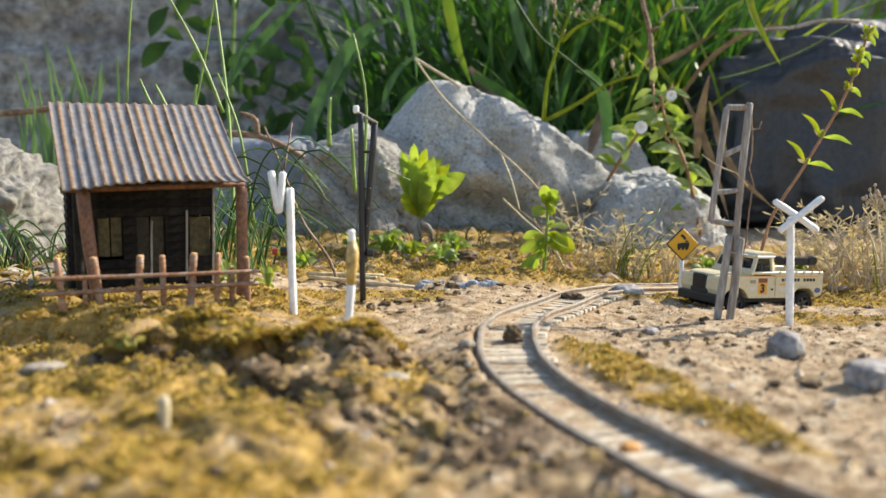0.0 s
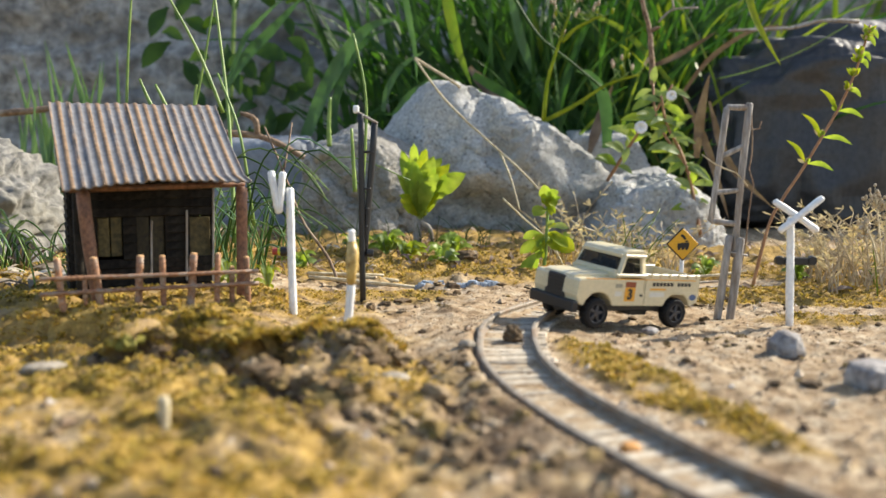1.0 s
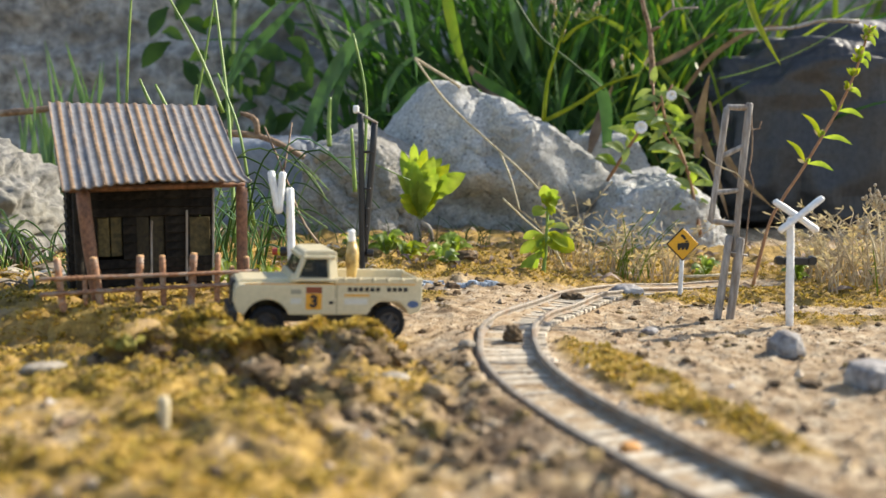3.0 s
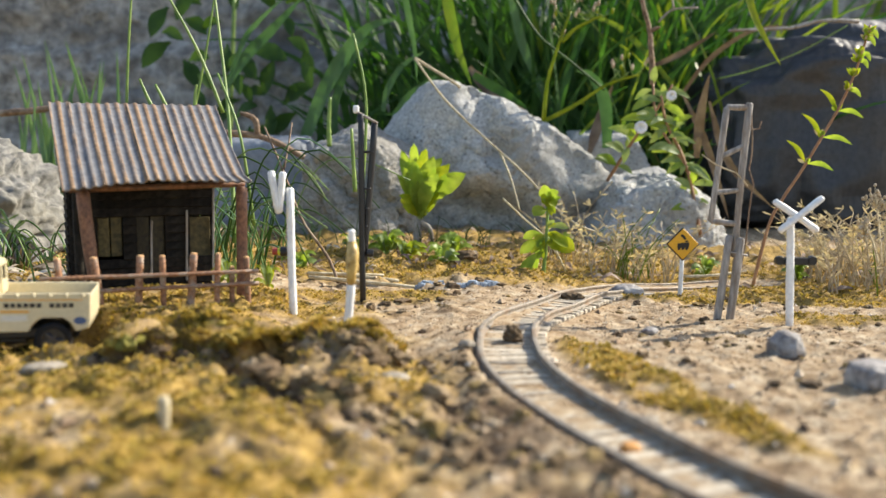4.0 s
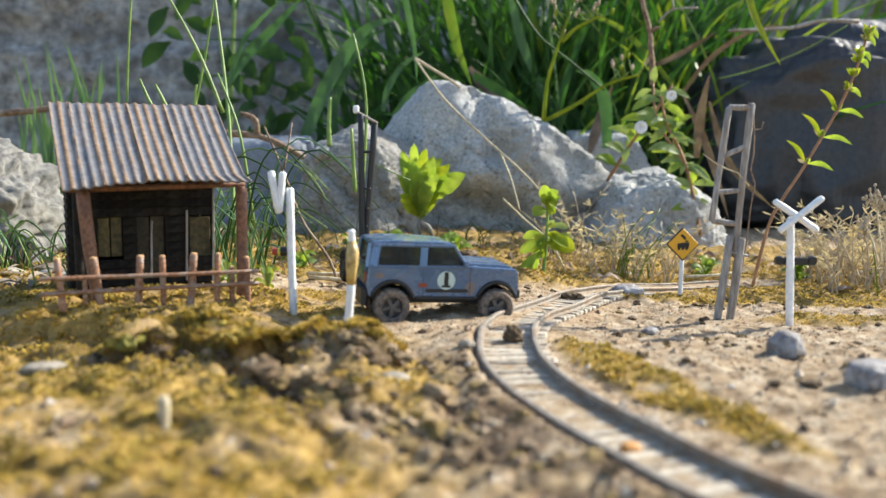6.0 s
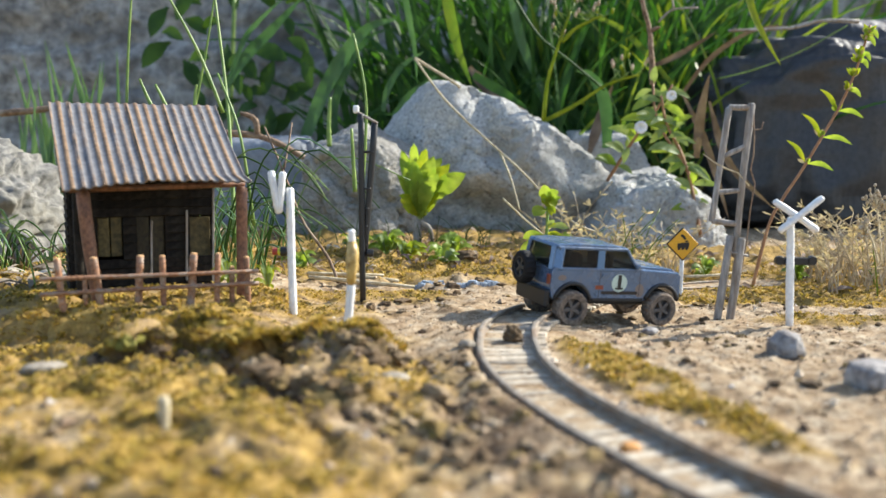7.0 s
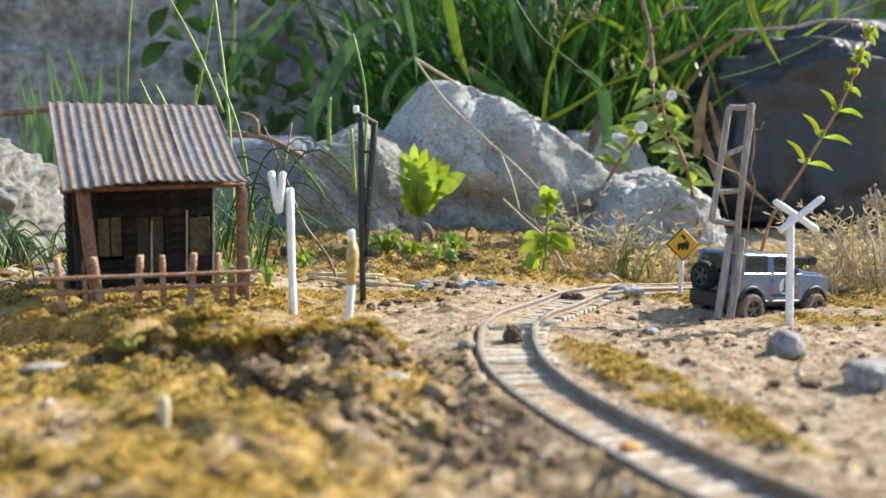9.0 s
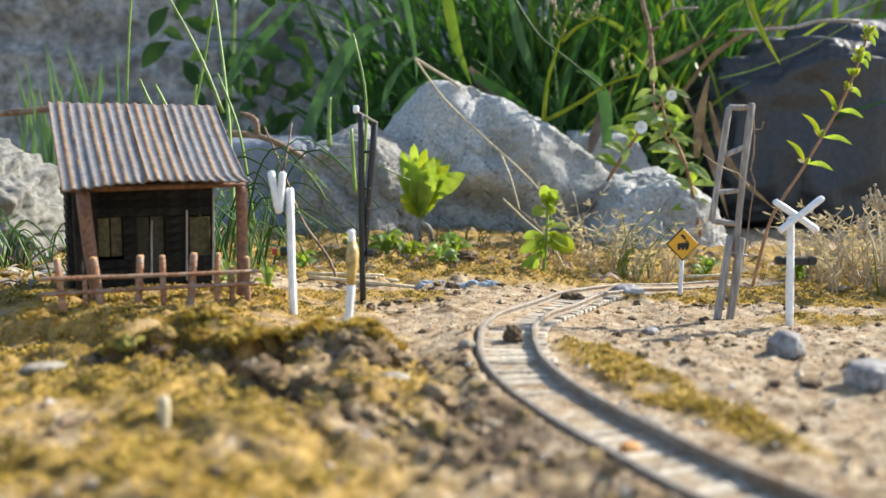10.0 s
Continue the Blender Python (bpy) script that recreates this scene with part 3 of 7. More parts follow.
def build_shed():
    sh = thing("shed", "small weathered shed with a rusty corrugated roof and dark board walls", "shed", SHED)
    f = SHED_FLOOR
    # roof: corrugated strips, each a sheet of its own
    def roof_point(u, s):
        """u along the eave, s from eave (0) to ridge (1)."""
        sag = 0.0012 * math.sin(u / 0.07 * math.pi * 1.0 + 0.4) * (1 - s)
        z = 0.0500 + 0.0357 * s - 0.0009 * math.sin(s * math.pi) + sag + (0.0034 * (u / 0.07) + 0.0010 * math.sin(u / 0.0722 * math.pi)) * (1 - s)
        flare = 0.0022 * step(0.040, 0.072, u) * step(0.07, 0.0, s) + 0.0013 * (1 - s) * (1 - u / 0.0722)
        return Vector(((u - 0.001) * (0.945 + 0.030 * s) + flare, -0.004 + 0.069 * s, z))
    strips, per = 9, 12
    for k in range(strips):
        bm = bmesh.new()
        rnd = random.Random(40 + k)
        low, high = -0.0008 * rnd.random(), 1 + 0.010 * rnd.random()
        tilt = rnd.uniform(-0.0002, 0.0002)
        rows = []
        for j in range(15):
            s = low + (high - low) * j / 14
            row = []
            for i in range(per * 2 + 1):
                u = (k + i / (per * 2)) * 0.0722 / strips
                hump = (0.5 + 0.5 * math.cos(u / 0.0722 * 18 * 2 * math.pi)) ** 1.3
                wave = 0.00062 * (hump - 0.45) + 0.00022 * fract((u, s, k), 9 if j else 40, 3) + 0.00034 * fract((u * 160, s * 5, 3), 1.0, 3)
                p = roof_point(u, s)
                row.append((p + Vector((0, -0.47, 0.88)) * wave + Vector((0, 0, tilt)), hump, 0.5 + 0.5 * math.sin(7.3 * round(u / 0.0722 * 18) ** 1.3)))
            rows.append(row)
        lay, lay2 = bm.verts.layers.float.new("ridge"), bm.verts.layers.float.new("which")
        def corner(q, shift):
            v = bm.verts.new(q[0] + Vector(shift))
            v[lay], v[lay2] = q[1], q[2]
            return v
        up = [[corner(q, (0, 0, 0)) for q in r] for r in rows]
        dn = [[corner(q, (0, 0.0002, -0.0008)) for q in r] for r in rows]
        h, w = len(rows), len(rows[0])
        for j in range(h - 1):
            for i in range(w - 1):
                bm.faces.new((up[j][i], up[j][i + 1], up[j + 1][i + 1], up[j + 1][i]))
                bm.faces.new((dn[j][i], dn[j + 1][i], dn[j + 1][i + 1], dn[j][i + 1]))
        for i in range(w - 1):
            bm.faces.new((up[0][i], dn[0][i], dn[0][i + 1], up[0][i + 1]))
            bm.faces.new((up[-1][i], up[-1][i + 1], dn[-1][i + 1], dn[-1][i]))
        for j in range(h - 1):
            bm.faces.new((up[j][0], up[j + 1][0], dn[j + 1][0], dn[j][0]))
            bm.faces.new((up[j][-1], dn[j][-1], dn[j + 1][-1], up[j + 1][-1]))
        part("roof_sheet", bm, M_ROOF, sh, "rust streaked corrugated sheet", True)
    # posts and beams
    stick_part("post", (0.0125, 0.003, f - 0.004), (0.0078, 0.005, 0.0498), 0.0023, 0.0026, M_POST, sh, seed=1, sides=10)
    stick_part("post", (0.0655, 0.003, f - 0.004), (0.0672, 0.005, 0.0508), 0.0020, 0.0023, M_POST, sh, seed=2, sides=10)
    stick_part("post", (0.0070, 0.020, f - 0.004), (0.0065, 0.020, 0.0600), 0.0016, 0.0016, M_DARKWOOD, sh, seed=3)
    stick_part("beam", (0.003, 0.007, 0.0502), (0.0690, 0.007, 0.0516), 0.0012, 0.0012, M_POST, sh, seed=4)
    stick_part("beam", (0.001, 0.058, 0.0775), (0.0700, 0.058, 0.0785), 0.0015, 0.0015, M_DARKWOOD, sh, seed=5)
    # board walls, near black to carry the shade under the roof
    rnd = random.Random(8)
    def boards(u0, v0, u1, v1, top, openings=()):
        d = Vector((u1 - u0, v1 - v0, 0))
        L, ang = d.length, math.atan2(v1 - v0, u1 - u0)
        z, h = f - 0.003, 0.0036
        while z < top - 0.001:
            hh = min(h, top - z)
            spans = [(0.0, L)]
            for a, b, z0, z1 in openings:
                if z + hh * 0.5 > z0 and z + hh * 0.5 < z1:
                    spans = [s for q in spans for s in ((q[0], min(a, q[1])), (max(b, q[0]), q[1])) if s[1] - s[0] > 0.0006]
            for a, b in spans:
                bm = bmesh.new()
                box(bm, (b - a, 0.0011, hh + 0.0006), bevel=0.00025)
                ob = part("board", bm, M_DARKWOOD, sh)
                mid = Vector((u0, v0, 0)) + d.normalized() * (a + b) / 2
                ob.matrix_basis = pose(mid.x, mid.y + rnd.uniform(-0.0003, 0.0003), z + hh / 2, -9 + rnd.uniform(-3, 3), rnd.uniform(-0.5, 0.5), math.degrees(ang))
            z += h
    front = 0.036
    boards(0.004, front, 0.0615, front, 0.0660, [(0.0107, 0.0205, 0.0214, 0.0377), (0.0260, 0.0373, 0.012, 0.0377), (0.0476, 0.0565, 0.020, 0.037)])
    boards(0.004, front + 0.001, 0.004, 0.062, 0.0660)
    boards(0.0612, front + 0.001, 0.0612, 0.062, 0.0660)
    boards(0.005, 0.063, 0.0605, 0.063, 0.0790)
    # shutters, their colours darkened for the porch shade, and the window frame
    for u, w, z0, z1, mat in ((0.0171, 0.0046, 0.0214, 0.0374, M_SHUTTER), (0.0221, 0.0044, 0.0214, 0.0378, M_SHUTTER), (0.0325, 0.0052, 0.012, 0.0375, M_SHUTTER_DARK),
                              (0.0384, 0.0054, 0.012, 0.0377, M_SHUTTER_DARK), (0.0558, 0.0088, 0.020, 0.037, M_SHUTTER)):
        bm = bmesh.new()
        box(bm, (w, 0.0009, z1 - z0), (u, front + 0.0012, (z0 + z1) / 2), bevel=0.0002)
        part("shutter", bm, mat, sh, "faded wooden shutter, darkened for porch shade")
    for u, z0, z1 in ((0.0356, 0.012, 0.036), (0.0500, 0.010, 0.040), (0.0612, 0.007, 0.052)):
        bm = bmesh.new()
        box(bm, (0.0009, 0.0010, z1 - z0), (u, front - 0.0011, (z0 + z1) / 2), pose(0, 0, 0, 0, 1.5, 0), bevel=0.0002)
        part("trim_strip", bm, M_GREYSTICK, sh, "peeling pale wooden strip")
    return sh


build_shed()


def build_fence():
    fe = thing("fence", "low rustic fence of brown sticks with two rails before the shed", "fence", SHED @ pose(0, -0.0125, 0))
    for k, (u, h, r, lean) in enumerate(((-0.0015, 0.0265, 0.0012, -0.001), (0.0065, 0.0190, 0.0008, 0.0), (0.0108, 0.0262, 0.0013, -0.0012), (0.0250, 0.0262, 0.0013, 0.0008), (0.0335, 0.0258, 0.0011, 0.0),
                                      (0.0440, 0.0262, 0.0014, 0.001), (0.0536, 0.0258, 0.0011, 0.0004), (0.0592, 0.0205, 0.0010, 0.0), (0.0650, 0.0240, 0.0011, -0.0002))):
        po = stick_part("fence_post", (u - lean, 0.0009, 0.002), (u + lean, 0.0009, h), r, r * 1.05, M_FENCE, fe, seed=60 + k)
        bm = bmesh.new()
        tube(bm, [(u + lean, 0.0009, h - 0.0003), (u + lean, 0.0009, h + 0.0001), (u + lean, 0.0009, h + 0.0004)], [r * 1.0, r * 0.95, r * 0.5], 8)
        part("cut_end", bm, M_FENCE_END, po, "pale cut end")
    stick_part("fence_rail", (-0.0085, -0.0009, 0.0197), (0.0690, -0.0009, 0.0185), 0.00085, 0.0008, M_FENCE, fe, bend=0.006, seed=71, n=9)
    stick_part("fence_rail", (-0.0085, -0.0009, 0.0142), (0.0690, -0.0009, 0.0138), 0.00085, 0.0008, M_FENCE, fe, bend=0.006, seed=72, n=9)
    return fe


build_fence()


# ---- posts and signals ----
def g(x, y):
    return ground_z(x, y)


def build_white_posts():
    a = (-0.0592, 0.350)
    th = thing("track_sign", "white stick post with two short white boards forming a letter shape", "sign post", pose(a[0], a[1], g(*a) - 0.003))
    stick_part("post", (0.0006, 0, 0), (0, 0, 0.0535), 0.00155, 0.0015, M_WHITE, th, bend=0.004, seed=3, sides=10)
    stick_part("arm", (-0.0040, -0.0020, 0.0436), (-0.0068, -0.0020, 0.0600), 0.0014, 0.0014, M_WHITE, th, seed=4, sides=10)
    stick_part("arm", (-0.0040, -0.0022, 0.0440), (-0.0022, -0.0022, 0.0596), 0.0014, 0.0014, M_WHITE, th, seed=5, sides=10)
    sw = thing("signal_lamp", "tiny dark signal lamp with red and yellow lens on post", "signal lamp", pose(a[0] - 0.0035, a[1] + 0.002, g(*a) - 0.003 + 0.0285))
    bm = bmesh.new()
    tube(bm, [(0.002, 0, 0), (-0.0008, 0, 0)], [0.0020, 0.0020], 12)
    part("housing", bm, M_BLACK, sw)
    bm = bmesh.new()
    tube(bm, [(-0.0008, 0, 0), (-0.0018, 0, 0)], [0.0016, 0.0015], 12)
    part("lens", bm, plain("yellow lens", (0.6, 0.62, 0.05), 0.3), sw, "yellow lens")
    bm = bmesh.new()
    tube(bm, [(-0.0018, 0, 0), (-0.0040, 0, 0)], [0.0014, 0.0013], 12)
    part("lens", bm, plain("red lens", (0.35, 0.04, 0.03), 0.3), sw, "dull red lens")
    b = (-0.0335, 0.309)
    st = thing("marker_post", "white stick with a brown scorched yellow top standing in the moss", "marker post", pose(b[0], b[1], g(*b) - 0.003))
    stick_part("post", (-0.0004, 0, 0), (0.0020, 0, 0.0250), 0.0016, 0.0015, M_WHITE, st, seed=6, sides=10)
    bm = bmesh.new()
    tube(bm, [(0.0019, 0, 0.0225), (0.0020, -0.0002, 0.026), (0.0023, -0.0004, 0.030), (0.0024, -0.0002, 0.0335), (0.0022, 0, 0.0375)],
         [0.0015, 0.0017, 0.0024, 0.0021, 0.0014], 10, wobble=0.1, seed=2)
    part("drip", bm, M_BURNT, st, "brown and yellow scorched swelling", True)
    stick_part("tip", (0.0022, 0, 0.037), (0.0021, 0, 0.0415), 0.0013, 0.0013, M_WHITE, st, seed=7, sides=10)
    c = (-0.0605, 0.1905)
    stub = stick_part("peg", (0, 0, -0.002), (0.0004, 0, 0.0072), 0.0016, 0.0013, M_STRAW, None, "", seed=9)
    stub.location = (c[0], c[1], g(*c))
    tagged(stub, "short pale wooden peg stuck in moss", "peg")


build_white_posts()


def build_black_mast():
    a = (-0.0340, 0.385)
    th = thing("signal_mast", "slender black ladder mast of two thin posts with rungs", "signal mast", pose(a[0], a[1], g(*a) - 0.003))
    stick_part("leg", (-0.0004, 0, 0), (-0.0007, 0, 0.0835), 0.0014, 0.0013, M_BLACK, th, bend=0.004, seed=11)
    stick_part("leg", (0.0000, 0.001, 0.020), (0.0052, 0.001, 0.0800), 0.0014, 0.0014, M_BLACK, th, bend=0.002, seed=12)
    for k, z in enumerate((0.028, 0.036, 0.0435, 0.052, 0.0675)):
        x = 0.0052 * (z - 0.02) / 0.06
        stick_part("rung", (-0.0010, 0, z), (x + 0.0006, 0, z - 0.0002), 0.00055, 0.00055, M_BLACK, th, seed=20 + k, sides=6, n=2)
    stick_part("crossbar", (-0.0030, 0, 0.0845), (0.0065, 0, 0.0795), 0.0007, 0.0005, M_GREYSTICK, th, "grey twig crossbar", seed=30)
    bm = bmesh.new()
    box(bm, (0.0026, 0.002, 0.0034), (-0.0026, 0, 0.0853), bevel=0.0006)
    part("finial", bm, M_WHITE, th, "pale chipped cap")
    bm = bmesh.new()
    tube(bm, [(0.0008, 0, 0.0245), (0.0016, 0, 0.0245), (0.0042, 0, 0.0243)], [0.0004, 0.0016, 0.0016], 10)
    part("lamp", bm, M_BLACK, th, "small black side lamp")
    return th


build_black_mast()


def build_grey_mast():
    a = (0.1180, 0.376)
    th = thing("signal_gantry", "leaning grey wooden ladder gantry tied with thin wire", "signal gantry", pose(a[0], a[1], g(*a) - 0.004))
    stick_part("leg", (-0.0030, 0, 0), (0.0016, 0, 0.0395), 0.0017, 0.0016, M_GREYSTICK, th, seed=41, bend=0.004)
    stick_part("leg", (0.0024, 0, 0), (0.0062, 0, 0.0385), 0.0018, 0.0020, M_GREYSTICK, th, seed=42, bend=0.004)
    stick_part("upright", (0.0040, 0.001, 0.030), (0.0084, 0.001, 0.0942), 0.0014, 0.0016, M_GREYSTICK, th, seed=43, bend=0.004)
    stick_part("upright", (-0.0062, 0.001, 0.0450), (-0.0008, 0.001, 0.0925), 0.0013, 0.0014, M_GREYSTICK, th, seed=44, bend=0.004)
    stick_part("rung", (-0.0064, 0.001, 0.0456), (0.0046, 0.001, 0.0440), 0.0013, 0.0012, M_GREYSTICK, th, seed=45)
    stick_part("rung", (-0.0050, 0.001, 0.0572), (0.0058, 0.001, 0.0582), 0.0011, 0.0011, M_GREYSTICK, th, seed=46)
    stick_part("rung", (-0.0034, 0.001, 0.0718), (0.0074, 0.001, 0.0768), 0.0011, 0.0011, M_GREYSTICK, th, seed=47)
    stick_part("rung", (-0.0012, 0.001, 0.0924), (0.0084, 0.001, 0.0922), 0.0012, 0.0013, M_GREYSTICK, th, seed=48)
    stick_part("strap", (-0.0003, -0.001, 0.0330), (0.0090, -0.001, 0.0310), 0.0005, 0.0005, M_GREYSTICK, th, seed=49, sides=6)
    bm = bmesh.new()
    tube(bm, [(0.0088, 0, 0.091), (0.0098, 0, 0.080), (0.0098, 0, 0.073), (0.0088, 0, 0.067), (0.0108, 0, 0.061), (0.0094, 0, 0.050), (0.0086, 0, 0.038), (0.0066, 0, 0.024)],
         0.00032, 5)
    part("wire", bm, M_TWIG, th, "thin rusty wire", True)
    bm = bmesh.new()
    tube(bm, [(0.0085, 0, 0.085), (0.0102, 0, 0.0832), (0.0125, 0, 0.0836), (0.0132, 0, 0.0865)], 0.0003, 5)
    part("wire", bm, M_TWIG, th, "thin rusty wire", True)
    bm = bmesh.new()
    tube(bm, [(-0.0110, 0, 0.073), (-0.006, 0, 0.0695), (-0.001, 0, 0.0670), (0.0035, 0, 0.0655), (0.0085, 0, 0.060)], [0.0002, 0.0003, 0.0004, 0.0003, 0.0003], 5)
    part("wire", bm, M_STRAW, th, "pale straw tie", True)
    return th


gantry = build_grey_mast()


def build_crossbuck():
    a = (0.1400, 0.362)
    th = thing("crossbuck", "white wooden level crossing cross on a white post", "crossing sign", pose(a[0], a[1], g(*a) - 0.003))
    stick_part("post", (0.0008, 0, 0), (-0.0006, 0, 0.0480), 0.0016, 0.0015, M_WHITE, th, bend=0.003, seed=51, sides=10)
    for k, (x0, z0, x1, z1, y) in enumerate(((-0.0082, 0.0545, 0.0098, 0.0425, -0.0018), (-0.0065, 0.0425, 0.0104, 0.0560, -0.0040))):
        stick_part("cross_arm", (x0, y, z0), (x1, y, z1), 0.0014, 0.0014, M_WHITE, th, seed=52 + k, sides=10)
    bm = bmesh.new()
    box(bm, (0.0162, 0.0016, 0.0032), (0.0030, 0.0024, 0.0300), pose(0, 0, 0, 0, 1, 0), bevel=0.0004)
    part("lamp_bar", bm, M_BLACK, th, "black warning lamp bar")
    for x in (-0.0036, 0.0096):
        bm = bmesh.new()
        tube(bm, [(x, 0.0036, 0.0302), (x, 0.0016, 0.0302), (x, 0.0010, 0.0302)], [0.0019, 0.0019, 0.0017], 14)
        part("lamp", bm, M_BLACK, th, "black warning lamp")
    return th


build_crossbuck()


def flat_shape(bm, pts, y, t=0.00012):
    """A thin raised shape in the xz plane, facing -y."""
    f = [bm.verts.new((x, y - t, z)) for x, z in pts]
    b = [bm.verts.new((x, y, z)) for x, z in pts]
    bm.faces.new(f)
    n = len(pts)
    for i in range(n):
        bm.faces.new((f[i], b[i], b[(i + 1) % n], f[(i + 1) % n]))


def build_diamond():
    a = (0.1243, 0.467)
    z = g(*a)
    th = thing("warning_sign", "amber diamond warning sign with black engine picture on white post", "warning sign", pose(a[0], a[1], z - 0.003, 0, 0, 4))
    stick_part("post", (-0.0004, 0.001, 0), (0.0002, 0.001, 0.0225), 0.0013, 0.0012, M_WHITE, th, seed=61, sides=8)
    cz = 0.0306
    def plate(name, s, y, mat, label):
        bm = bmesh.new()
        box(bm, (s, 0.0007, s), bevel=0.00025)
        bmesh.ops.transform(bm, matrix=pose(0, y, cz, 0, 45, 0), verts=bm.verts)
        return part(name, bm, mat, th, label)
    face = plate("plate", 0.0126, -0.0004, M_INK, "dark border")
    bm = bmesh.new()
    box(bm, (0.0115, 0.0006, 0.0115), bevel=0.0002)
    bmesh.ops.transform(bm, matrix=pose(0, -0.0008, cz, 0, 45, 0), verts=bm.verts)
    part("sign_face", bm, M_SIGN, th, "amber face")
    bm = bmesh.new()
    y = -0.0011
    flat_shape(bm, [(-0.0032, cz - 0.0018), (0.0028, cz - 0.0022), (0.0032, cz + 0.0006), (-0.0004, cz + 0.0008), (-0.0012, cz + 0.0004), (-0.0030, cz + 0.0004)], y)
    flat_shape(bm, [(0.0012, cz + 0.0008), (0.0030, cz + 0.0008), (0.0022, cz + 0.0020), (0.0008, cz + 0.0016)], y)
    flat_shape(bm, [(0.0004, cz + 0.0020), (0.0016, cz + 0.0026), (0.0006, cz + 0.0042), (-0.0008, cz + 0.0052), (-0.0016, cz + 0.0042), (-0.0004, cz + 0.0034)], y)
    for k in range(3):
        x = -0.0022 + k * 0.0020
        flat_shape(bm, [(x + 0.0008 * math.cos(q), cz - 0.0024 + 0.0008 * math.sin(q)) for q in [i * math.pi / 4 for i in range(8)]][::-1], y)
    part("engine_picture", bm, M_INK, th, "black engine silhouette with smoke")
    return th


build_diamond()


# ---- vehicles ----
def enamel(name, colour, dust):
    """Glossy toy enamel with soft patches of dried dust."""
    m, t, b = nodes_of(name)
    n = noise_node(t, 900, 3)
    spots = noise_node(t, 110, 5, 0.6)
    c = ramp(t, n.outputs[0], [(0.3, tuple(v * 0.86 for v in colour)), (0.7, colour)]).outputs[0]
    f = ramp(t, spots.outputs[0], [(0.55, (0, 0, 0)), (0.72, (0.65,) * 3)]).outputs[0]
    t.links.new(mixed(t, f, c, dust), b.inputs["Base Color"])
    t.links.new(ramp(t, spots.outputs[0], [(0.5, (0.26,) * 3), (0.7, (0.6,) * 3)]).outputs[0], b.inputs["Roughness"])
    b.inputs["Metallic"].default_value = 0.25
    b.inputs["Coat Weight"].default_value = 0.5
    bumped(t, b, n.outputs[0], 0.12, 0.0002)
    return m


M_CREAM = plain("cream enamel", (0.66, 0.57, 0.37), 0.38, coat=0.25)
M_BLUE = enamel("dusty steel blue enamel", (0.105, 0.168, 0.278), (0.17, 0.14, 0.115))
M_TYRE = plain("black rubber", (0.010, 0.010, 0.011), 0.7)
M_TYRE.node_tree.nodes["Principled BSDF"].inputs["Specular IOR Level"].default_value = 0.25
M_MUD = surface("muddy rubber", (0.08, 0.062, 0.05), (0.26, 0.20, 0.15), 700, 0.9, 0.6, 0.0004)
M_RIM = plain("dark rim", (0.085, 0.092, 0.11), 0.35, 0.7)
M_RIM_DUST = plain("dusty rim", (0.13, 0.115, 0.105), 0.6, 0.3)
M_BRIGHT = plain("bare metal", (0.5, 0.5, 0.52), 0.3, 0.9)
M_TRIM = plain("black bumper plastic", (0.016, 0.016, 0.017), 0.5)
M_CAB = plain("dark cab lining", (0.03, 0.028, 0.027), 0.7)
M_ORANGE = plain("orange sticker", (0.78, 0.36, 0.03), 0.45)
M_BRICK = plain("brick red sticker", (0.25, 0.055, 0.02), 0.45)
M_PALE = plain("pale green sticker", (0.55, 0.66, 0.58), 0.45)
M_OFFWHITE = plain("off white sticker", (0.66, 0.63, 0.55), 0.45)
M_BADGE = plain("blue oval sticker", (0.07, 0.12, 0.25), 0.4)
M_RUSTY = plain("rust brown graphic", (0.21, 0.165, 0.145), 0.5)


def glass_material():
    m, t, b = nodes_of("tinted clear plastic")
    b.inputs["Base Color"].default_value = (0.06, 0.06, 0.062, 1)
    b.inputs["Roughness"].default_value = 0.08
    tr = t.nodes.new("ShaderNodeBsdfTransparent")
    tr.inputs[0].default_value = (0.62, 0.62, 0.58, 1)
    ms = t.nodes.new("ShaderNodeMixShader")
    ms.inputs[0].default_value = 0.80
    t.links.new(b.outputs[0], ms.inputs[1])
    t.links.new(tr.outputs[0], ms.inputs[2])
    t.links.new(ms.outputs[0], t.nodes["Material Output"].inputs[0])
    return m


M_GLASS = glass_material()
MM = 0.001


def slab(bm, profile, half, bevel=0.0, seg=2, lean=0.0, z0=0.0):
    """A side profile in mm (x, z) given depth from -half to half; lean draws the sides in above z0."""
    sides = []
    for s in (-1, 1):
        sides.append([bm.verts.new((x * MM, s * (half - lean * max(z - z0, 0)) * MM, z * MM)) for x, z in profile])
    n = len(profile)
    faces = [bm.faces.new(sides[0][::-1]), bm.faces.new(sides[1])]
    for i in range(n):
        faces.append(bm.faces.new((sides[0][i], sides[0][(i + 1) % n], sides[1][(i + 1) % n], sides[1][i])))
    bmesh.ops.recalc_face_normals(bm, faces=faces)
    if bevel:
        es = list({e for f in faces for e in f.edges if e.calc_face_angle(0) > 0.5})
        bmesh.ops.bevel(bm, geom=es, offset=bevel * MM, segments=seg, affect="EDGES", profile=0.6)


def arch(cx, r, z0, n=10):
    """Points of a wheel arch from the rear foot to the front foot."""
    out = []
    zc = r * 0.9
    for k in range(n + 1):
        a = math.pi - math.pi * k / n
        out.append((cx + r * math.cos(a), max(z0, zc + (r) * math.sin(a) - 0.0)))
    return out


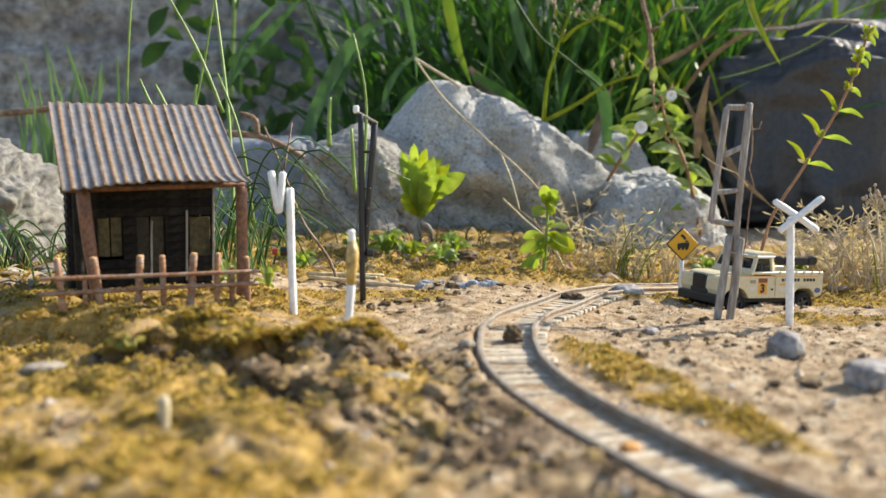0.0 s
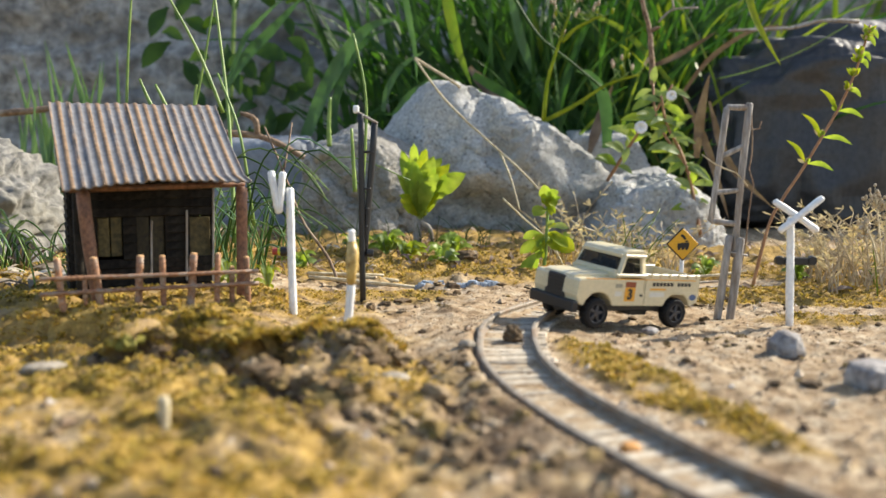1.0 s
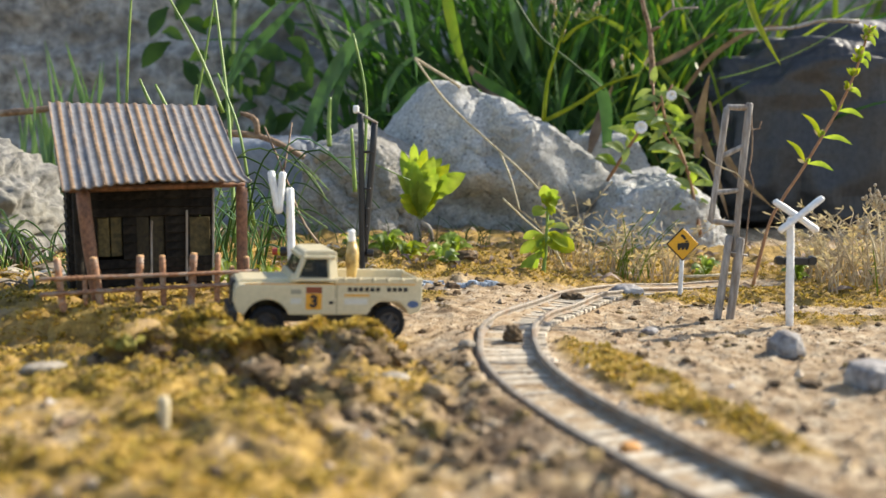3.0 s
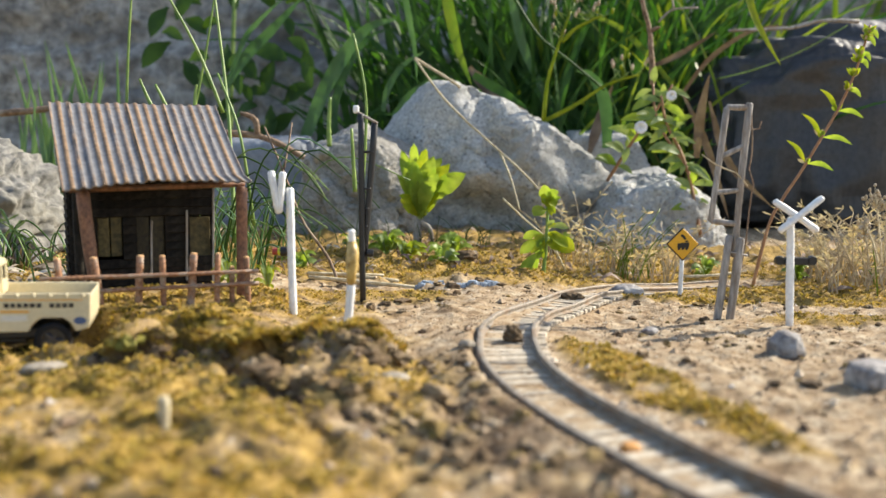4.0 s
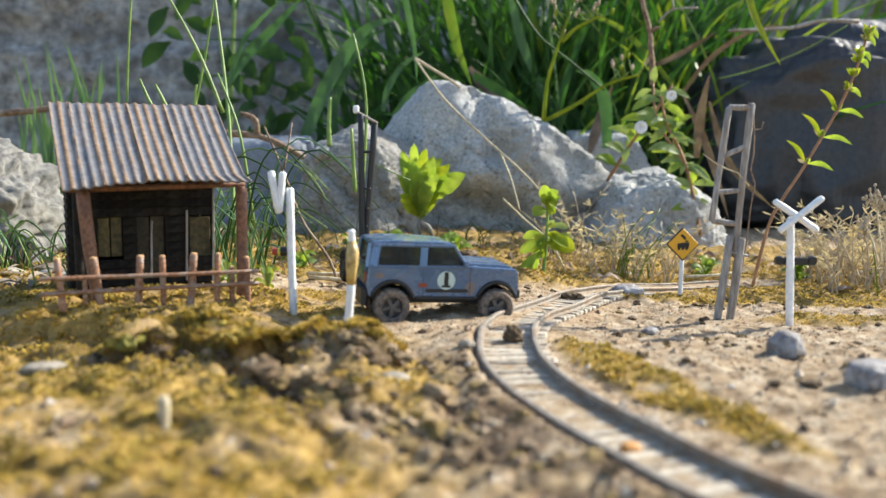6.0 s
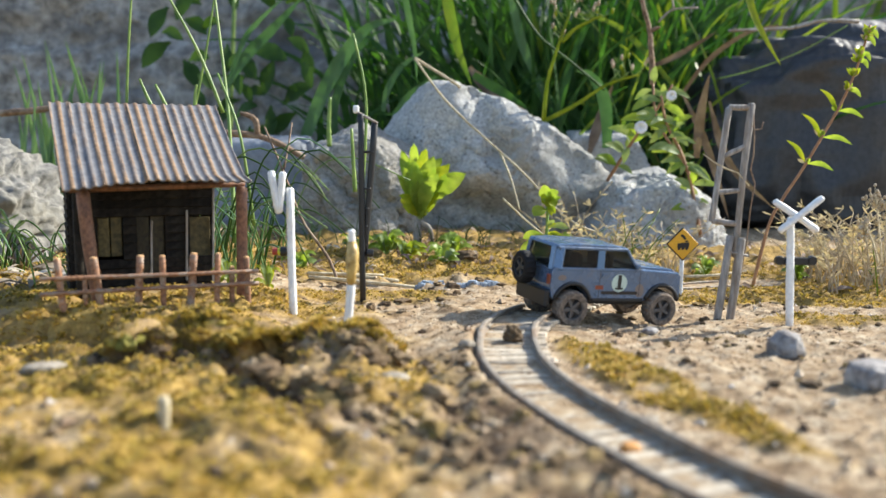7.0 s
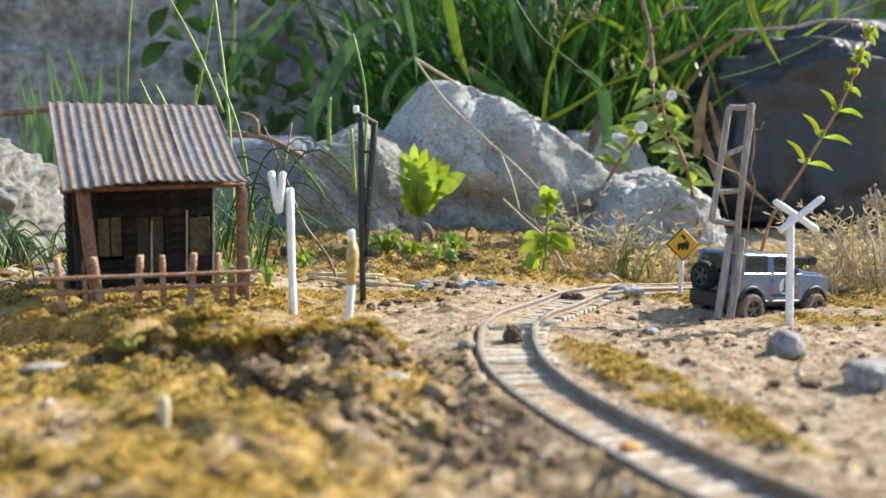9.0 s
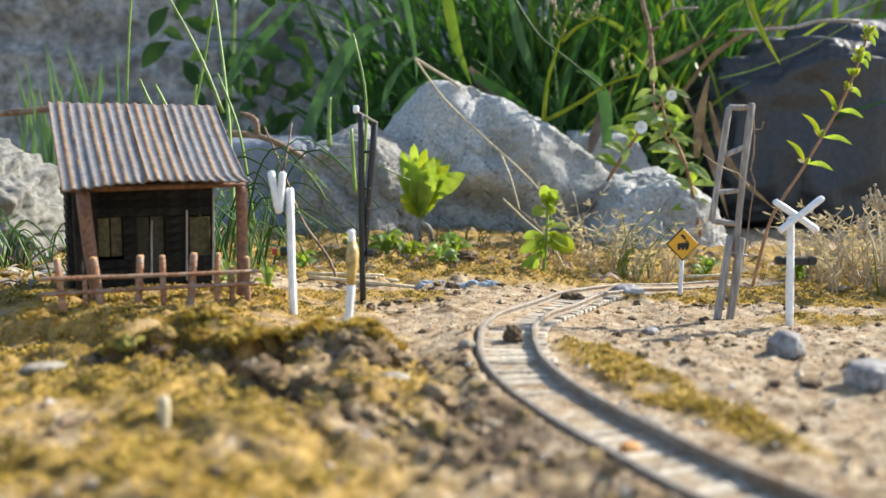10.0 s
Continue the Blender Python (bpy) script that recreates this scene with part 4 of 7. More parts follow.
def beam(bm, a, b, w, t, bevel=0.25):
    """A bar in mm from a to b, w wide along x or z, t thick along y."""
    a, b = Vector(a) * MM, Vector(b) * MM
    d = b - a
    rot = d.to_track_quat("Z", "Y").to_matrix().to_4x4()
    vs = box(bm, (w * MM, t * MM, d.length), bevel=bevel * MM)
    bmesh.ops.transform(bm, matrix=Matrix.Translation((a + b) / 2) @ rot, verts=vs)


def wheel(parent, x, y, z, r, w, tyre_mat, side, spokes=5):
    """A wheel that turns about its own y axis: tyre with lugs, rim, hub."""
    wh = new("wheel")
    wh.empty_display_size = 0.003
    wh.parent = parent
    wh.location = (x * MM, y * MM, z * MM)
    bm = bmesh.new()
    n = 40
    prof = [(0.62, -0.5), (0.86, -0.5), (0.97, -0.36), (1.0, -0.15), (1.0, 0.15), (0.97, 0.36), (0.86, 0.5), (0.62, 0.5)]
    rings = []
    for k in range(n):
        a = 2 * math.pi * k / n
        lug = 1.0 if k % 2 else 0.955
        rings.append([bm.verts.new((math.cos(a) * q * r * MM * (lug if q > 0.95 else 1), h * w * MM, math.sin(a) * q * r * MM * (lug if q > 0.95 else 1))) for q, h in prof])
    for k in range(n):
        A, B = rings[k], rings[(k + 1) % n]
        for j in range(len(prof)):
            bm.faces.new((A[j], B[j], B[(j + 1) % len(prof)], A[(j + 1) % len(prof)]))
    bmesh.ops.recalc_face_normals(bm, faces=bm.faces)
    part("tyre", bm, tyre_mat, wh)
    bm = bmesh.new()
    out = side
    def ring(q0, y0, q1, y1):
        for k in range(24):
            a0, a1 = 2 * math.pi * k / 24, 2 * math.pi * (k + 1) / 24
            v = [bm.verts.new((math.cos(a) * q * r * MM, yy * MM, math.sin(a) * q * r * MM)) for a, q, yy in ((a0, q0, y0), (a1, q0, y0), (a1, q1, y1), (a0, q1, y1))]
            bm.faces.new(v)
    ring(0.66, out * w * 0.47, 0.55, out * w * 0.45)
    ring(0.55, out * w * 0.45, 0.52, out * w * 0.10)
    ring(0.52, out * w * 0.10, 0.01, out * w * 0.10)
    ring(0.66, -out * w * 0.4, 0.01, -out * w * 0.3)
    for k in range(spokes):
        vs = box(bm, (0.44 * r * MM, w * 0.22 * MM, 0.2 * r * MM), (0.30 * r * MM, out * w * 0.28 * MM, 0), bevel=0.00012)
        bmesh.ops.rotate(bm, cent=(0, 0, 0), matrix=Matrix.Rotation(2 * math.pi * k / spokes, 3, "Y"), verts=vs)
    rim = M_RIM_DUST if tyre_mat is M_MUD else M_RIM
    part("rim", bm, rim, wh)
    bm = bmesh.new()
    tube(bm, [(0, out * w * 0.2 * MM, 0), (0, out * w * 0.42 * MM, 0)], [0.16 * r * MM, 0.13 * r * MM], 10)
    part("hub", bm, rim, wh)
    return wh


def sticker(parent, name, x, z, w, h, y, mat, label, side, shape="box", proud=0.06):
    """A flat sticker on a side panel at y (mm); side is the way that it faces."""
    bm = bmesh.new()
    if shape == "oval":
        pts = [(w / 2 * math.cos(2 * math.pi * k / 24), h / 2 * math.sin(2 * math.pi * k / 24)) for k in range(24)]
    else:
        pts = [(-w / 2, -h / 2), (w / 2, -h / 2), (w / 2, h / 2), (-w / 2, h / 2)]
    f = [bm.verts.new(((x + a) * MM, side * (y + proud) * MM, (z + b) * MM)) for a, b in pts]
    k = [bm.verts.new(((x + a) * MM, side * (y - 0.1) * MM, (z + b) * MM)) for a, b in pts]
    bm.faces.new(f)
    for i in range(len(pts)):
        bm.faces.new((f[i], k[i], k[(i + 1) % len(pts)], f[(i + 1) % len(pts)]))
    bmesh.ops.recalc_face_normals(bm, faces=bm.faces)
    return part(name, bm, mat, parent, label)


def numeral(parent, text, x, z, size, y, side, mat):
    cu = bpy.data.curves.new("number", "FONT")
    cu.body, cu.size, cu.align_x, cu.align_y = text, size * MM, "CENTER", "CENTER"
    cu.extrude, cu.offset = 0.00003, 0.00055 if text == "1" else 0.00030
    tmp = bpy.data.objects.new("number", cu)
    me = bpy.data.meshes.new_from_object(tmp)
    bpy.data.objects.remove(tmp)
    me.materials.append(mat)
    ob = new("number", me)
    ob.parent = parent
    ob.matrix_basis = pose(x * MM, side * (y + 0.10) * MM, z * MM, 90, 0, 0 if side < 0 else 180)
    return tagged(ob, "black race number")


def build_truck():
    tk = thing("toy_pickup", "small cream toy off-road pickup with race number and black wheels", "toy car")
    # lower body with wheel arches
    low = [(-31.0, 10.0)] + arch(-19.7, 7.5, 8.8) + arch(21.7, 7.5, 8.8) + [(31.5, 10.0), (32.4, 13.0), (32.0, 18.6), (30.9, 19.6), (13.0, 19.9), (-0.6, 19.9), (-0.6, 15.2), (-31.2, 15.2), (-31.6, 13)]
    bm = bmesh.new()
    slab(bm, low, 14.0, 0.55)
    body = part("body", bm, M_CREAM, tk)
    # hollow of the load bed: floor, and inner walls in shade
    bm = bmesh.new()
    for s in (-1, 1):
        box(bm, (30.9 * MM, 0.9 * MM, 8.6 * MM), (-16.1 * MM, s * 13.5 * MM, 17.8 * MM), bevel=0.0003)
    box(bm, (0.9 * MM, 26.5 * MM, 8.0 * MM), (-31.2 * MM, 0, 17.5 * MM), bevel=0.0003)
    part("bed_wall", bm, M_CREAM, tk)
    for s in (-1, 1):
        for k in range(6):
            bm = bmesh.new()
            box(bm, (1.2 * MM, 1.0 * MM, 1.6 * MM), ((-29.0 + k * 5.0) * MM, s * 14.2 * MM, 21.4 * MM), pose(0, 0, 0, 0, 28 * s, 0), bevel=0.0002)
            part("rope_hook", bm, M_CREAM, tk)
    # bonnet, wings and grille
    bm = bmesh.new()
    slab(bm, [(13.0, 18.5), (31.6, 18.5), (31.2, 20.2), (29.0, 20.9), (13.0, 21.3)], 9.5, 0.5)
    part("bonnet", bm, M_CREAM, tk)
    bm = bmesh.new()
    box(bm, (1.4 * MM, 10.0 * MM, 8.0 * MM), (32.0 * MM, 0, 15.6 * MM), bevel=0.0004)
    for k in range(5):
        box(bm, (0.5 * MM, 9.0 * MM, 0.5 * MM), (32.8 * MM, 0, (12.6 + k * 1.4) * MM))
    part("grille", bm, M_TRIM, tk, "black grille")
    bm = bmesh.new()
    box(bm, (3.0 * MM, 28.0 * MM, 4.6 * MM), (32.6 * MM, 0, 8.4 * MM), bevel=0.0007, seg=2)
    box(bm, (2.0 * MM, 12.0 * MM, 3.0 * MM), (32.0 * MM, 0, 11.5 * MM), bevel=0.0005)
    part("front_bumper", bm, M_TRIM, tk, "black front bumper")
    for s in (-1, 1):
        bm = bmesh.new()
        tube(bm, [(31.6 * MM, s * 9.6 * MM, 15.4 * MM), (32.4 * MM, s * 9.6 * MM, 15.4 * MM)], [1.9 * MM, 1.7 * MM], 14)
        part("headlight", bm, M_CREAM, tk)
    bm = bmesh.new()
    box(bm, (50 * MM, 20 * MM, 4.0 * MM), (0, 0, 7.8 * MM), bevel=0.0006)
    for x in (20.5, -18.5):
        box(bm, (8.0 * MM, 22 * MM, 6.0 * MM), (x * MM, 0, 8.0 * MM), bevel=0.0008)
    box(bm, (10 * MM, 14 * MM, 3.4 * MM), (-6 * MM, 0, 5.2 * MM), bevel=0.0006)
    part("chassis", bm, M_TRIM, tk, "black chassis")
    # cab
    bm = bmesh.new()
    for s in (-1, 1):
        y = 13.2 * s
        beam(bm, (13.0, y, 20), (9.2, y * 0.92, 30), 2.2, 1.2)
        beam(bm, (-0.2, y, 20), (0.3, y * 0.92, 30), 3.4, 1.2)
        beam(bm, (14.0, y, 21.2), (-1.5, y, 21.2), 2.4, 1.3)
        beam(bm, (10.2, y * 0.93, 29.0), (-1.0, y * 0.93, 29.0), 2.6, 1.2)
    slab(bm, [(-1.6, 29.2), (10.6, 29.2), (9.6, 30.8), (8.2, 31.3), (0.6, 31.5), (-1.2, 30.9)], 12.9, 0.5)
    box(bm, (1.6 * MM, 26.0 * MM, 3.8 * MM), (13.4 * MM, 0, 20.8 * MM), bevel=0.0004)
    box(bm, (1.1 * MM, 25.5 * MM, 5.0 * MM), (-1.2 * MM, 0, 21.5 * MM), bevel=0.0004)
    beam(bm, (-1.2, 0, 20), (-0.8, 0, 30), 1.0, 3.0)
    beam(bm, (10.2, -12.0, 29.0), (10.2, 12.0, 29.0), 2.0, 1.6)
    beam(bm, (12.8, -12.6, 22.6), (12.8, 12.6, 22.6), 2.0, 1.4)
    part("cab", bm, M_CREAM, tk)
    bm = bmesh.new()
    box(bm, (12.5 * MM, 24 * MM, 1.0 * MM), (6.0 * MM, 0, 20.6 * MM))
    for s in (-1, 1):
        box(bm, (3.0 * MM, 7 * MM, 5.0 * MM), (2.2 * MM, s * 5.5 * MM, 23.2 * MM), bevel=0.0006)
    tube(bm, [(9.0 * MM, -5.5 * MM, 23.0 * MM), (8.4 * MM, -5.5 * MM, 23.8 * MM)], [2.2 * MM, 2.2 * MM], 14)
    part("seat", bm, M_CAB, tk, "dark moulded seats and wheel")
    def pane(corners):
        b2 = bmesh.new()
        vs = [b2.verts.new(Vector(c) * MM) for c in corners]
        f = b2.faces.new(vs)
        r = bmesh.ops.extrude_face_region(b2, geom=[f])
        bmesh.ops.translate(b2, vec=f.normal * 0.0002 if f.normal.length else (0, 0, 0.0002), verts=[v for v in r["geom"] if isinstance(v, bmesh.types.BMVert)])
        part("window_pane", b2, M_GLASS, tk, "tinted clear pane")
    pane([(13.4, -12.4, 22.2), (13.4, 12.4, 22.2), (10.2, 11.6, 29.4), (10.2, -11.6, 29.4)])
    for s in (-1, 1):
        pane([(12.6, 13.0 * s, 22), (0.2, 13.0 * s, 22), (0.2, 12.1 * s, 29.4), (10.2, 12.1 * s, 29.4)])
    pane([(-1.0, -11.5, 24), (-1.0, 11.5, 24), (-0.8, 11, 29.4), (-0.8, -11, 29.4)])
    bm = bmesh.new()
    tube(bm, [(8 * MM, -13.4 * MM, 18 * MM), (8 * MM, -13.6 * MM, 18 * MM)], 0.4 * MM, 6)
    part("fuel_cap", bm, M_CREAM, tk)
    # stickers on both flanks
    for s in (-1, 1):
        sticker(tk, "number_panel", 6.2, 13.6, 5.4, 5.6, 14.0, M_ORANGE, "orange number panel", s)
        sticker(tk, "number_header", 6.2, 17.6, 5.4, 2.2, 14.0, M_BRICK, "brick red header bar", s)
        numeral(tk, "3", 6.2, 13.5, 5.6, 14.0, s, M_INK)
        for k in range(11):
            if k == 4:
                continue
            sticker(tk, "lettering_bar", (-6.0 - k * 1.95) if s < 0 else (-25.5 + k * 1.95), 17.9, 1.45, 1.5, 14.0, M_INK, "", s)
        sticker(tk, "sponsor_bar", -8.5, 15.8, 8.5, 0.7, 14.0, M_ORANGE, "orange lettering bar", s, proud=0.04)
        sticker(tk, "sponsor_panel", -8.2, 13.6, 8.0, 2.0, 14.0, M_OFFWHITE, "pale sticker", s, proud=0.04)
        sticker(tk, "badge", -28.3, 12.6, 4.0, 2.6, 14.0, M_BADGE, "blue oval badge", s, "oval")
        sticker(tk, "vent", 12.2, 17.0, 3.4, 1.6, 14.0, plain("vent grey", (0.33, 0.30, 0.22), 0.6), "grey vent", s)
        sticker(tk, "sponsor_panel", 12.2, 13.8, 3.6, 2.0, 14.0, M_OFFWHITE, "pale sticker", s)
        sticker(tk, "door_latch", 0.3, 13.2, 1.6, 1.0, 14.0, M_INK, "", s)
        sticker(tk, "door_seam", -1.6, 14.5, 0.35, 10.0, 14.0, plain("seam", (0.3, 0.26, 0.17), 0.6), "", s)
        sticker(tk, "side_stripe", 0, 19.75, 58, 0.35, 14.0, M_ORANGE, "thin ochre stripe", s, proud=0.03)
    fitted = Matrix.Translation((1.0 * 0.06 * MM, 0, 0.5 * MM)) @ Matrix.Diagonal((0.985, 0.96, 0.95, 1))
    for child in tk.children:
        child.matrix_basis = fitted @ child.matrix_basis
    for x in (21.4, -19.6):
        for s in (-1, 1):
            wheel(tk, x, s * 11.4, 6.0, 6.0, 4.6, M_TYRE, s)
    return tk


def build_suv():
    sv = thing("toy_off_roader", "muddy steel blue toy off-roader with race number roundel and big tyres", "toy car")
    low = [(-30.0, 11.0)] + arch(-19.7, 8.6, 9.6) + arch(26.7, 8.6, 9.6) + [(36.2, 11.5), (36.6, 15.0), (36.2, 21.5), (34.5, 23.0), (14.0, 23.9), (-30.4, 23.0), (-31.0, 16)]
    bm = bmesh.new()
    slab(bm, low, 14.2, 0.7)
    part("body", bm, M_BLUE, sv)
    bm = bmesh.new()
    slab(bm, [(13.0, 22.5), (34.6, 22.2), (33.6, 23.7), (30, 24.5), (13.0, 25.0)], 12.0, 0.5)
    part("bonnet", bm, M_BLUE, sv)
    # greenhouse
    bm = bmesh.new()
    for s in (-1, 1):
        y = 13.6 * s
        k = 0.90
        beam(bm, (13.0, y, 23.2), (6.8, y * k, 32.4), 1.7, 1.2)
        beam(bm, (-6.8, y, 23.2), (-6.2, y * k, 32.4), 3.4, 1.2)
        beam(bm, (-28.2, y, 23.0), (-26.8, y * k, 32.4), 4.2, 1.2)
        beam(bm, (15.0, y, 23.4), (-30.0, y, 23.2), 1.6, 1.3)
        beam(bm, (7.2, y * 0.91, 32.2), (-28.4, y * 0.91, 32.2), 2.0, 1.3)
    slab(bm, [(-29.4, 32.2), (7.4, 32.2), (6.4, 33.2), (1.4, 33.9), (-20.0, 34.2), (-28.6, 33.6)], 12.6, 0.6)
    box(bm, (1.6 * MM, 25 * MM, 2.6 * MM), (12.8 * MM, 0, 24.0 * MM), bevel=0.0004)
    for s in (-1, 1):
        beam(bm, (-30.2, 11.6 * s, 22.5), (-29.0, 10.6 * s, 32.6), 2.2, 1.6)
    part("cabin", bm, M_BLUE, sv)
    bm = bmesh.new()
    box(bm, (40 * MM, 24 * MM, 1.0 * MM), (-8.0 * MM, 0, 22.9 * MM))
    for x in (1.5, -14.5):
        for s in (-1, 1):
            box(bm, (3.2 * MM, 7 * MM, 6.5 * MM), (x * MM, s * 5.6 * MM, 26.0 * MM), bevel=0.0008)
    tube(bm, [(9.0 * MM, 5.5 * MM, 25.5 * MM), (8.4 * MM, 5.5 * MM, 26.3 * MM)], [2.2 * MM, 2.2 * MM], 14)
    part("seat", bm, M_CAB, sv, "dark moulded seats and wheel")
    def pane(corners):
        b2 = bmesh.new()
        vs = [b2.verts.new(Vector(c) * MM) for c in corners]
        f = b2.faces.new(vs)
        f.normal_update()
        r = bmesh.ops.extrude_face_region(b2, geom=[f])
        bmesh.ops.translate(b2, vec=f.normal * 0.0002, verts=[v for v in r["geom"] if isinstance(v, bmesh.types.BMVert)])
        part("window_pane", b2, M_GLASS, sv, "tinted clear pane")
    pane([(13.0, -12.6, 24.2), (13.0, 12.6, 24.2), (7.2, 11.6, 32.4), (7.2, -11.6, 32.4)])
    pane([(-30.0, -11, 24.2), (-30.0, 11, 24.2), (-29.0, 10.4, 32.2), (-29.0, -10.4, 32.2)])
    for s in (-1, 1):
        pane([(11.8, 13.3 * s, 24.0), (-5.4, 13.3 * s, 24.0), (-5.0, 12.3 * s, 32.0), (6.8, 12.3 * s, 32.0)])
        pane([(-8.2, 13.3 * s, 24.0), (-26.4, 13.3 * s, 24.0), (-25.6, 12.3 * s, 32.0), (-7.8, 12.3 * s, 32.0)])
    # flares, bumpers, sills, spare wheel
    for s in (-1, 1):
        for cx in (-19.7, 26.7):
            bm = bmesh.new()
            pts = arch(cx, 9.0, 10.5, 14)
            tube(bm, [(x * MM, s * 14.2 * MM, z * MM) for x, z in pts], 0.95 * MM, 6)
            part("wheel_flare", bm, M_TRIM, sv, "black wheel arch flare", True)
        bm = bmesh.new()
        box(bm, (27.0 * MM, 1.6 * MM, 1.7 * MM), (3.5 * MM, s * 13.8 * MM, 10.0 * MM), bevel=0.0004)
        part("sill", bm, M_TRIM, sv, "black sill bar")
        bm = bmesh.new()
        box(bm, (2.2 * MM, 2.2 * MM, 2.4 * MM), (11.6 * MM, s * 15.2 * MM, 25.2 * MM), bevel=0.0006, seg=2)
        part("mirror", bm, M_BLUE, sv)
        bm = bmesh.new()
        box(bm, (0.8 * MM, 2.6 * MM, 4.6 * MM), (-31.2 * MM, s * 12.4 * MM, 18.5 * MM), bevel=0.0003)
        part("tail_light", bm, M_BRICK, sv, "dull red tail light")
        bm = bmesh.new()
        tube(bm, [(35.8 * MM, s * 10.2 * MM, 18.5 * MM), (36.9 * MM, s * 10.2 * MM, 18.5 * MM)], [2.0 * MM, 1.9 * MM], 14)
        part("headlight", bm, M_BRIGHT, sv, "silver headlight")
    bm = bmesh.new()
    box(bm, (1.0 * MM, 17 * MM, 4.4 * MM), (36.4 * MM, 0, 18.4 * MM), bevel=0.0004)
    part("grille", bm, M_TRIM, sv, "black grille")
    bm = bmesh.new()
    box(bm, (3.2 * MM, 26 * MM, 4.2 * MM), (36.4 * MM, 0, 11.8 * MM), bevel=0.0008, seg=2)
    part("front_bumper", bm, M_TRIM, sv, "black front bumper")
    bm = bmesh.new()
    box(bm, (2.6 * MM, 27 * MM, 7.6 * MM), (-31.4 * MM, 0, 10.2 * MM), bevel=0.0008, seg=2)
    part("rear_bumper", bm, M_TRIM, sv, "black rear bumper")
    bm = bmesh.new()
    box(bm, (52 * MM, 19 * MM, 4.0 * MM), (2 * MM, 0, 9.0 * MM), bevel=0.0006)
    for x in (26.7, -19.7):
        box(bm, (9 * MM, 21 * MM, 7 * MM), (x * MM, 0, 10.5 * MM), bevel=0.0008)
    part("chassis", bm, M_TRIM, sv, "black chassis")
    sp = wheel(sv, -34.2, 1.0, 20.0, 6.7, 4.8, M_TYRE, -1)
    sp.matrix_basis = pose(-32.6 * MM, 1.0 * MM, 21.0 * MM, 0, 0, -90)
    sp.name = "spare_wheel"
    for s in (-1, 1):
        sticker(sv, "roundel", 3.6, 17.6, 8.0, 8.0, 14.2, M_PALE, "pale green roundel", s, "oval")
        numeral(sv, "1", 3.6, 17.6, 8.0, 14.2, s, M_INK)
        sticker(sv, "number_foot", 3.6, 15.1, 4.0, 1.0, 14.2, M_INK, "", s, proud=0.1)
        sticker(sv, "side_stripe", 4.0, 13.2, 19.0, 1.5, 14.2, M_INK, "black side stripe", s, proud=0.03)
        sticker(sv, "side_flash", -6.6, 15.5, 4.0, 1.8, 14.2, M_BRICK, "faded red flash", s)
        sticker(sv, "side_flash", 14.5, 14.4, 4.6, 6.0, 14.2, M_RUSTY, "rust brown dust mark", s, "oval", proud=0.02)
        sticker(sv, "side_flash", -25.6, 19.4, 4.2, 2.4, 14.2, M_RUSTY, "rust brown dust mark", s, "oval")
        sticker(sv, "door_handle", -4.2, 20.8, 3.2, 1.0, 14.2, M_BLUE, "", s, proud=0.5)
        sticker(sv, "door_seam", -6.6, 17, 0.3, 12, 14.2, M_TRIM, "", s, proud=0.02)
        sticker(sv, "door_seam", 14.2, 17, 0.3, 12, 14.2, M_TRIM, "", s, proud=0.025)
    # the moulded body is shorter and sits higher than its wheels
    lift = Matrix.Translation((5.1 * 0.09 * MM, 0, 1.7 * MM)) @ Matrix.Diagonal((0.91, 0.90, 0.908, 1))
    for child in sv.children:
        if child is not sp:
            child.matrix_basis = lift @ child.matrix_basis
    for x in (24.8, -17.5):
        for s in (-1, 1):
            wheel(sv, x, s * 11.8, 7.3, 7.3, 6.2, M_MUD, s)
    return sv


truck = build_truck()
suv = build_suv()


# ---- what moves ----
# seconds, x, y, z, heading, pitch, roll
TRUCK_WAY = [(0.0, 0.1490, 0.4330, -0.0125, 203, -3, 0), (0.5, 0.1080, 0.3980, -0.0080, 204, -4, -2), (0.8, 0.0800, 0.3680, -0.0040, 208, -5, -3),
             (1.0, 0.0685, 0.3580, -0.0030, 211, -5, -4), (1.2, 0.0410, 0.3562, -0.0020, 204, -4, -2), (1.5, 0.0362, 0.3558, -0.0025, 203, -3, -1),
             (2.05, 0.0360, 0.3555, -0.0025, 203, -3, -1), (2.5, 0.0155, 0.3400, 0.0002, 194, -1.2, 3.5), (2.7, -0.0095, 0.3240, 0.0010, 195, -1.5, 2.5),
             (3.2, -0.0570, 0.3060, 0.0010, 197, -3, -1), (3.8, -0.1160, 0.2960, -0.0018, 196, -2, -1.5), (3.9, -0.1340, 0.2960, -0.0020, 195, -2, -1),
             (4.1, -0.1645, 0.2950, -0.0020, 195, -2, 0), (4.3, -0.2100, 0.2750, -0.0010, 198, 0, 0), (4.45, -0.2450, 0.2500, 0.0, 200, 0, 0),
             (5.0, -0.3300, 0.1980, 0.0, 200, 0, 0), (10.0, -0.3300, 0.1980, 0.0, 200, 0, 0)]
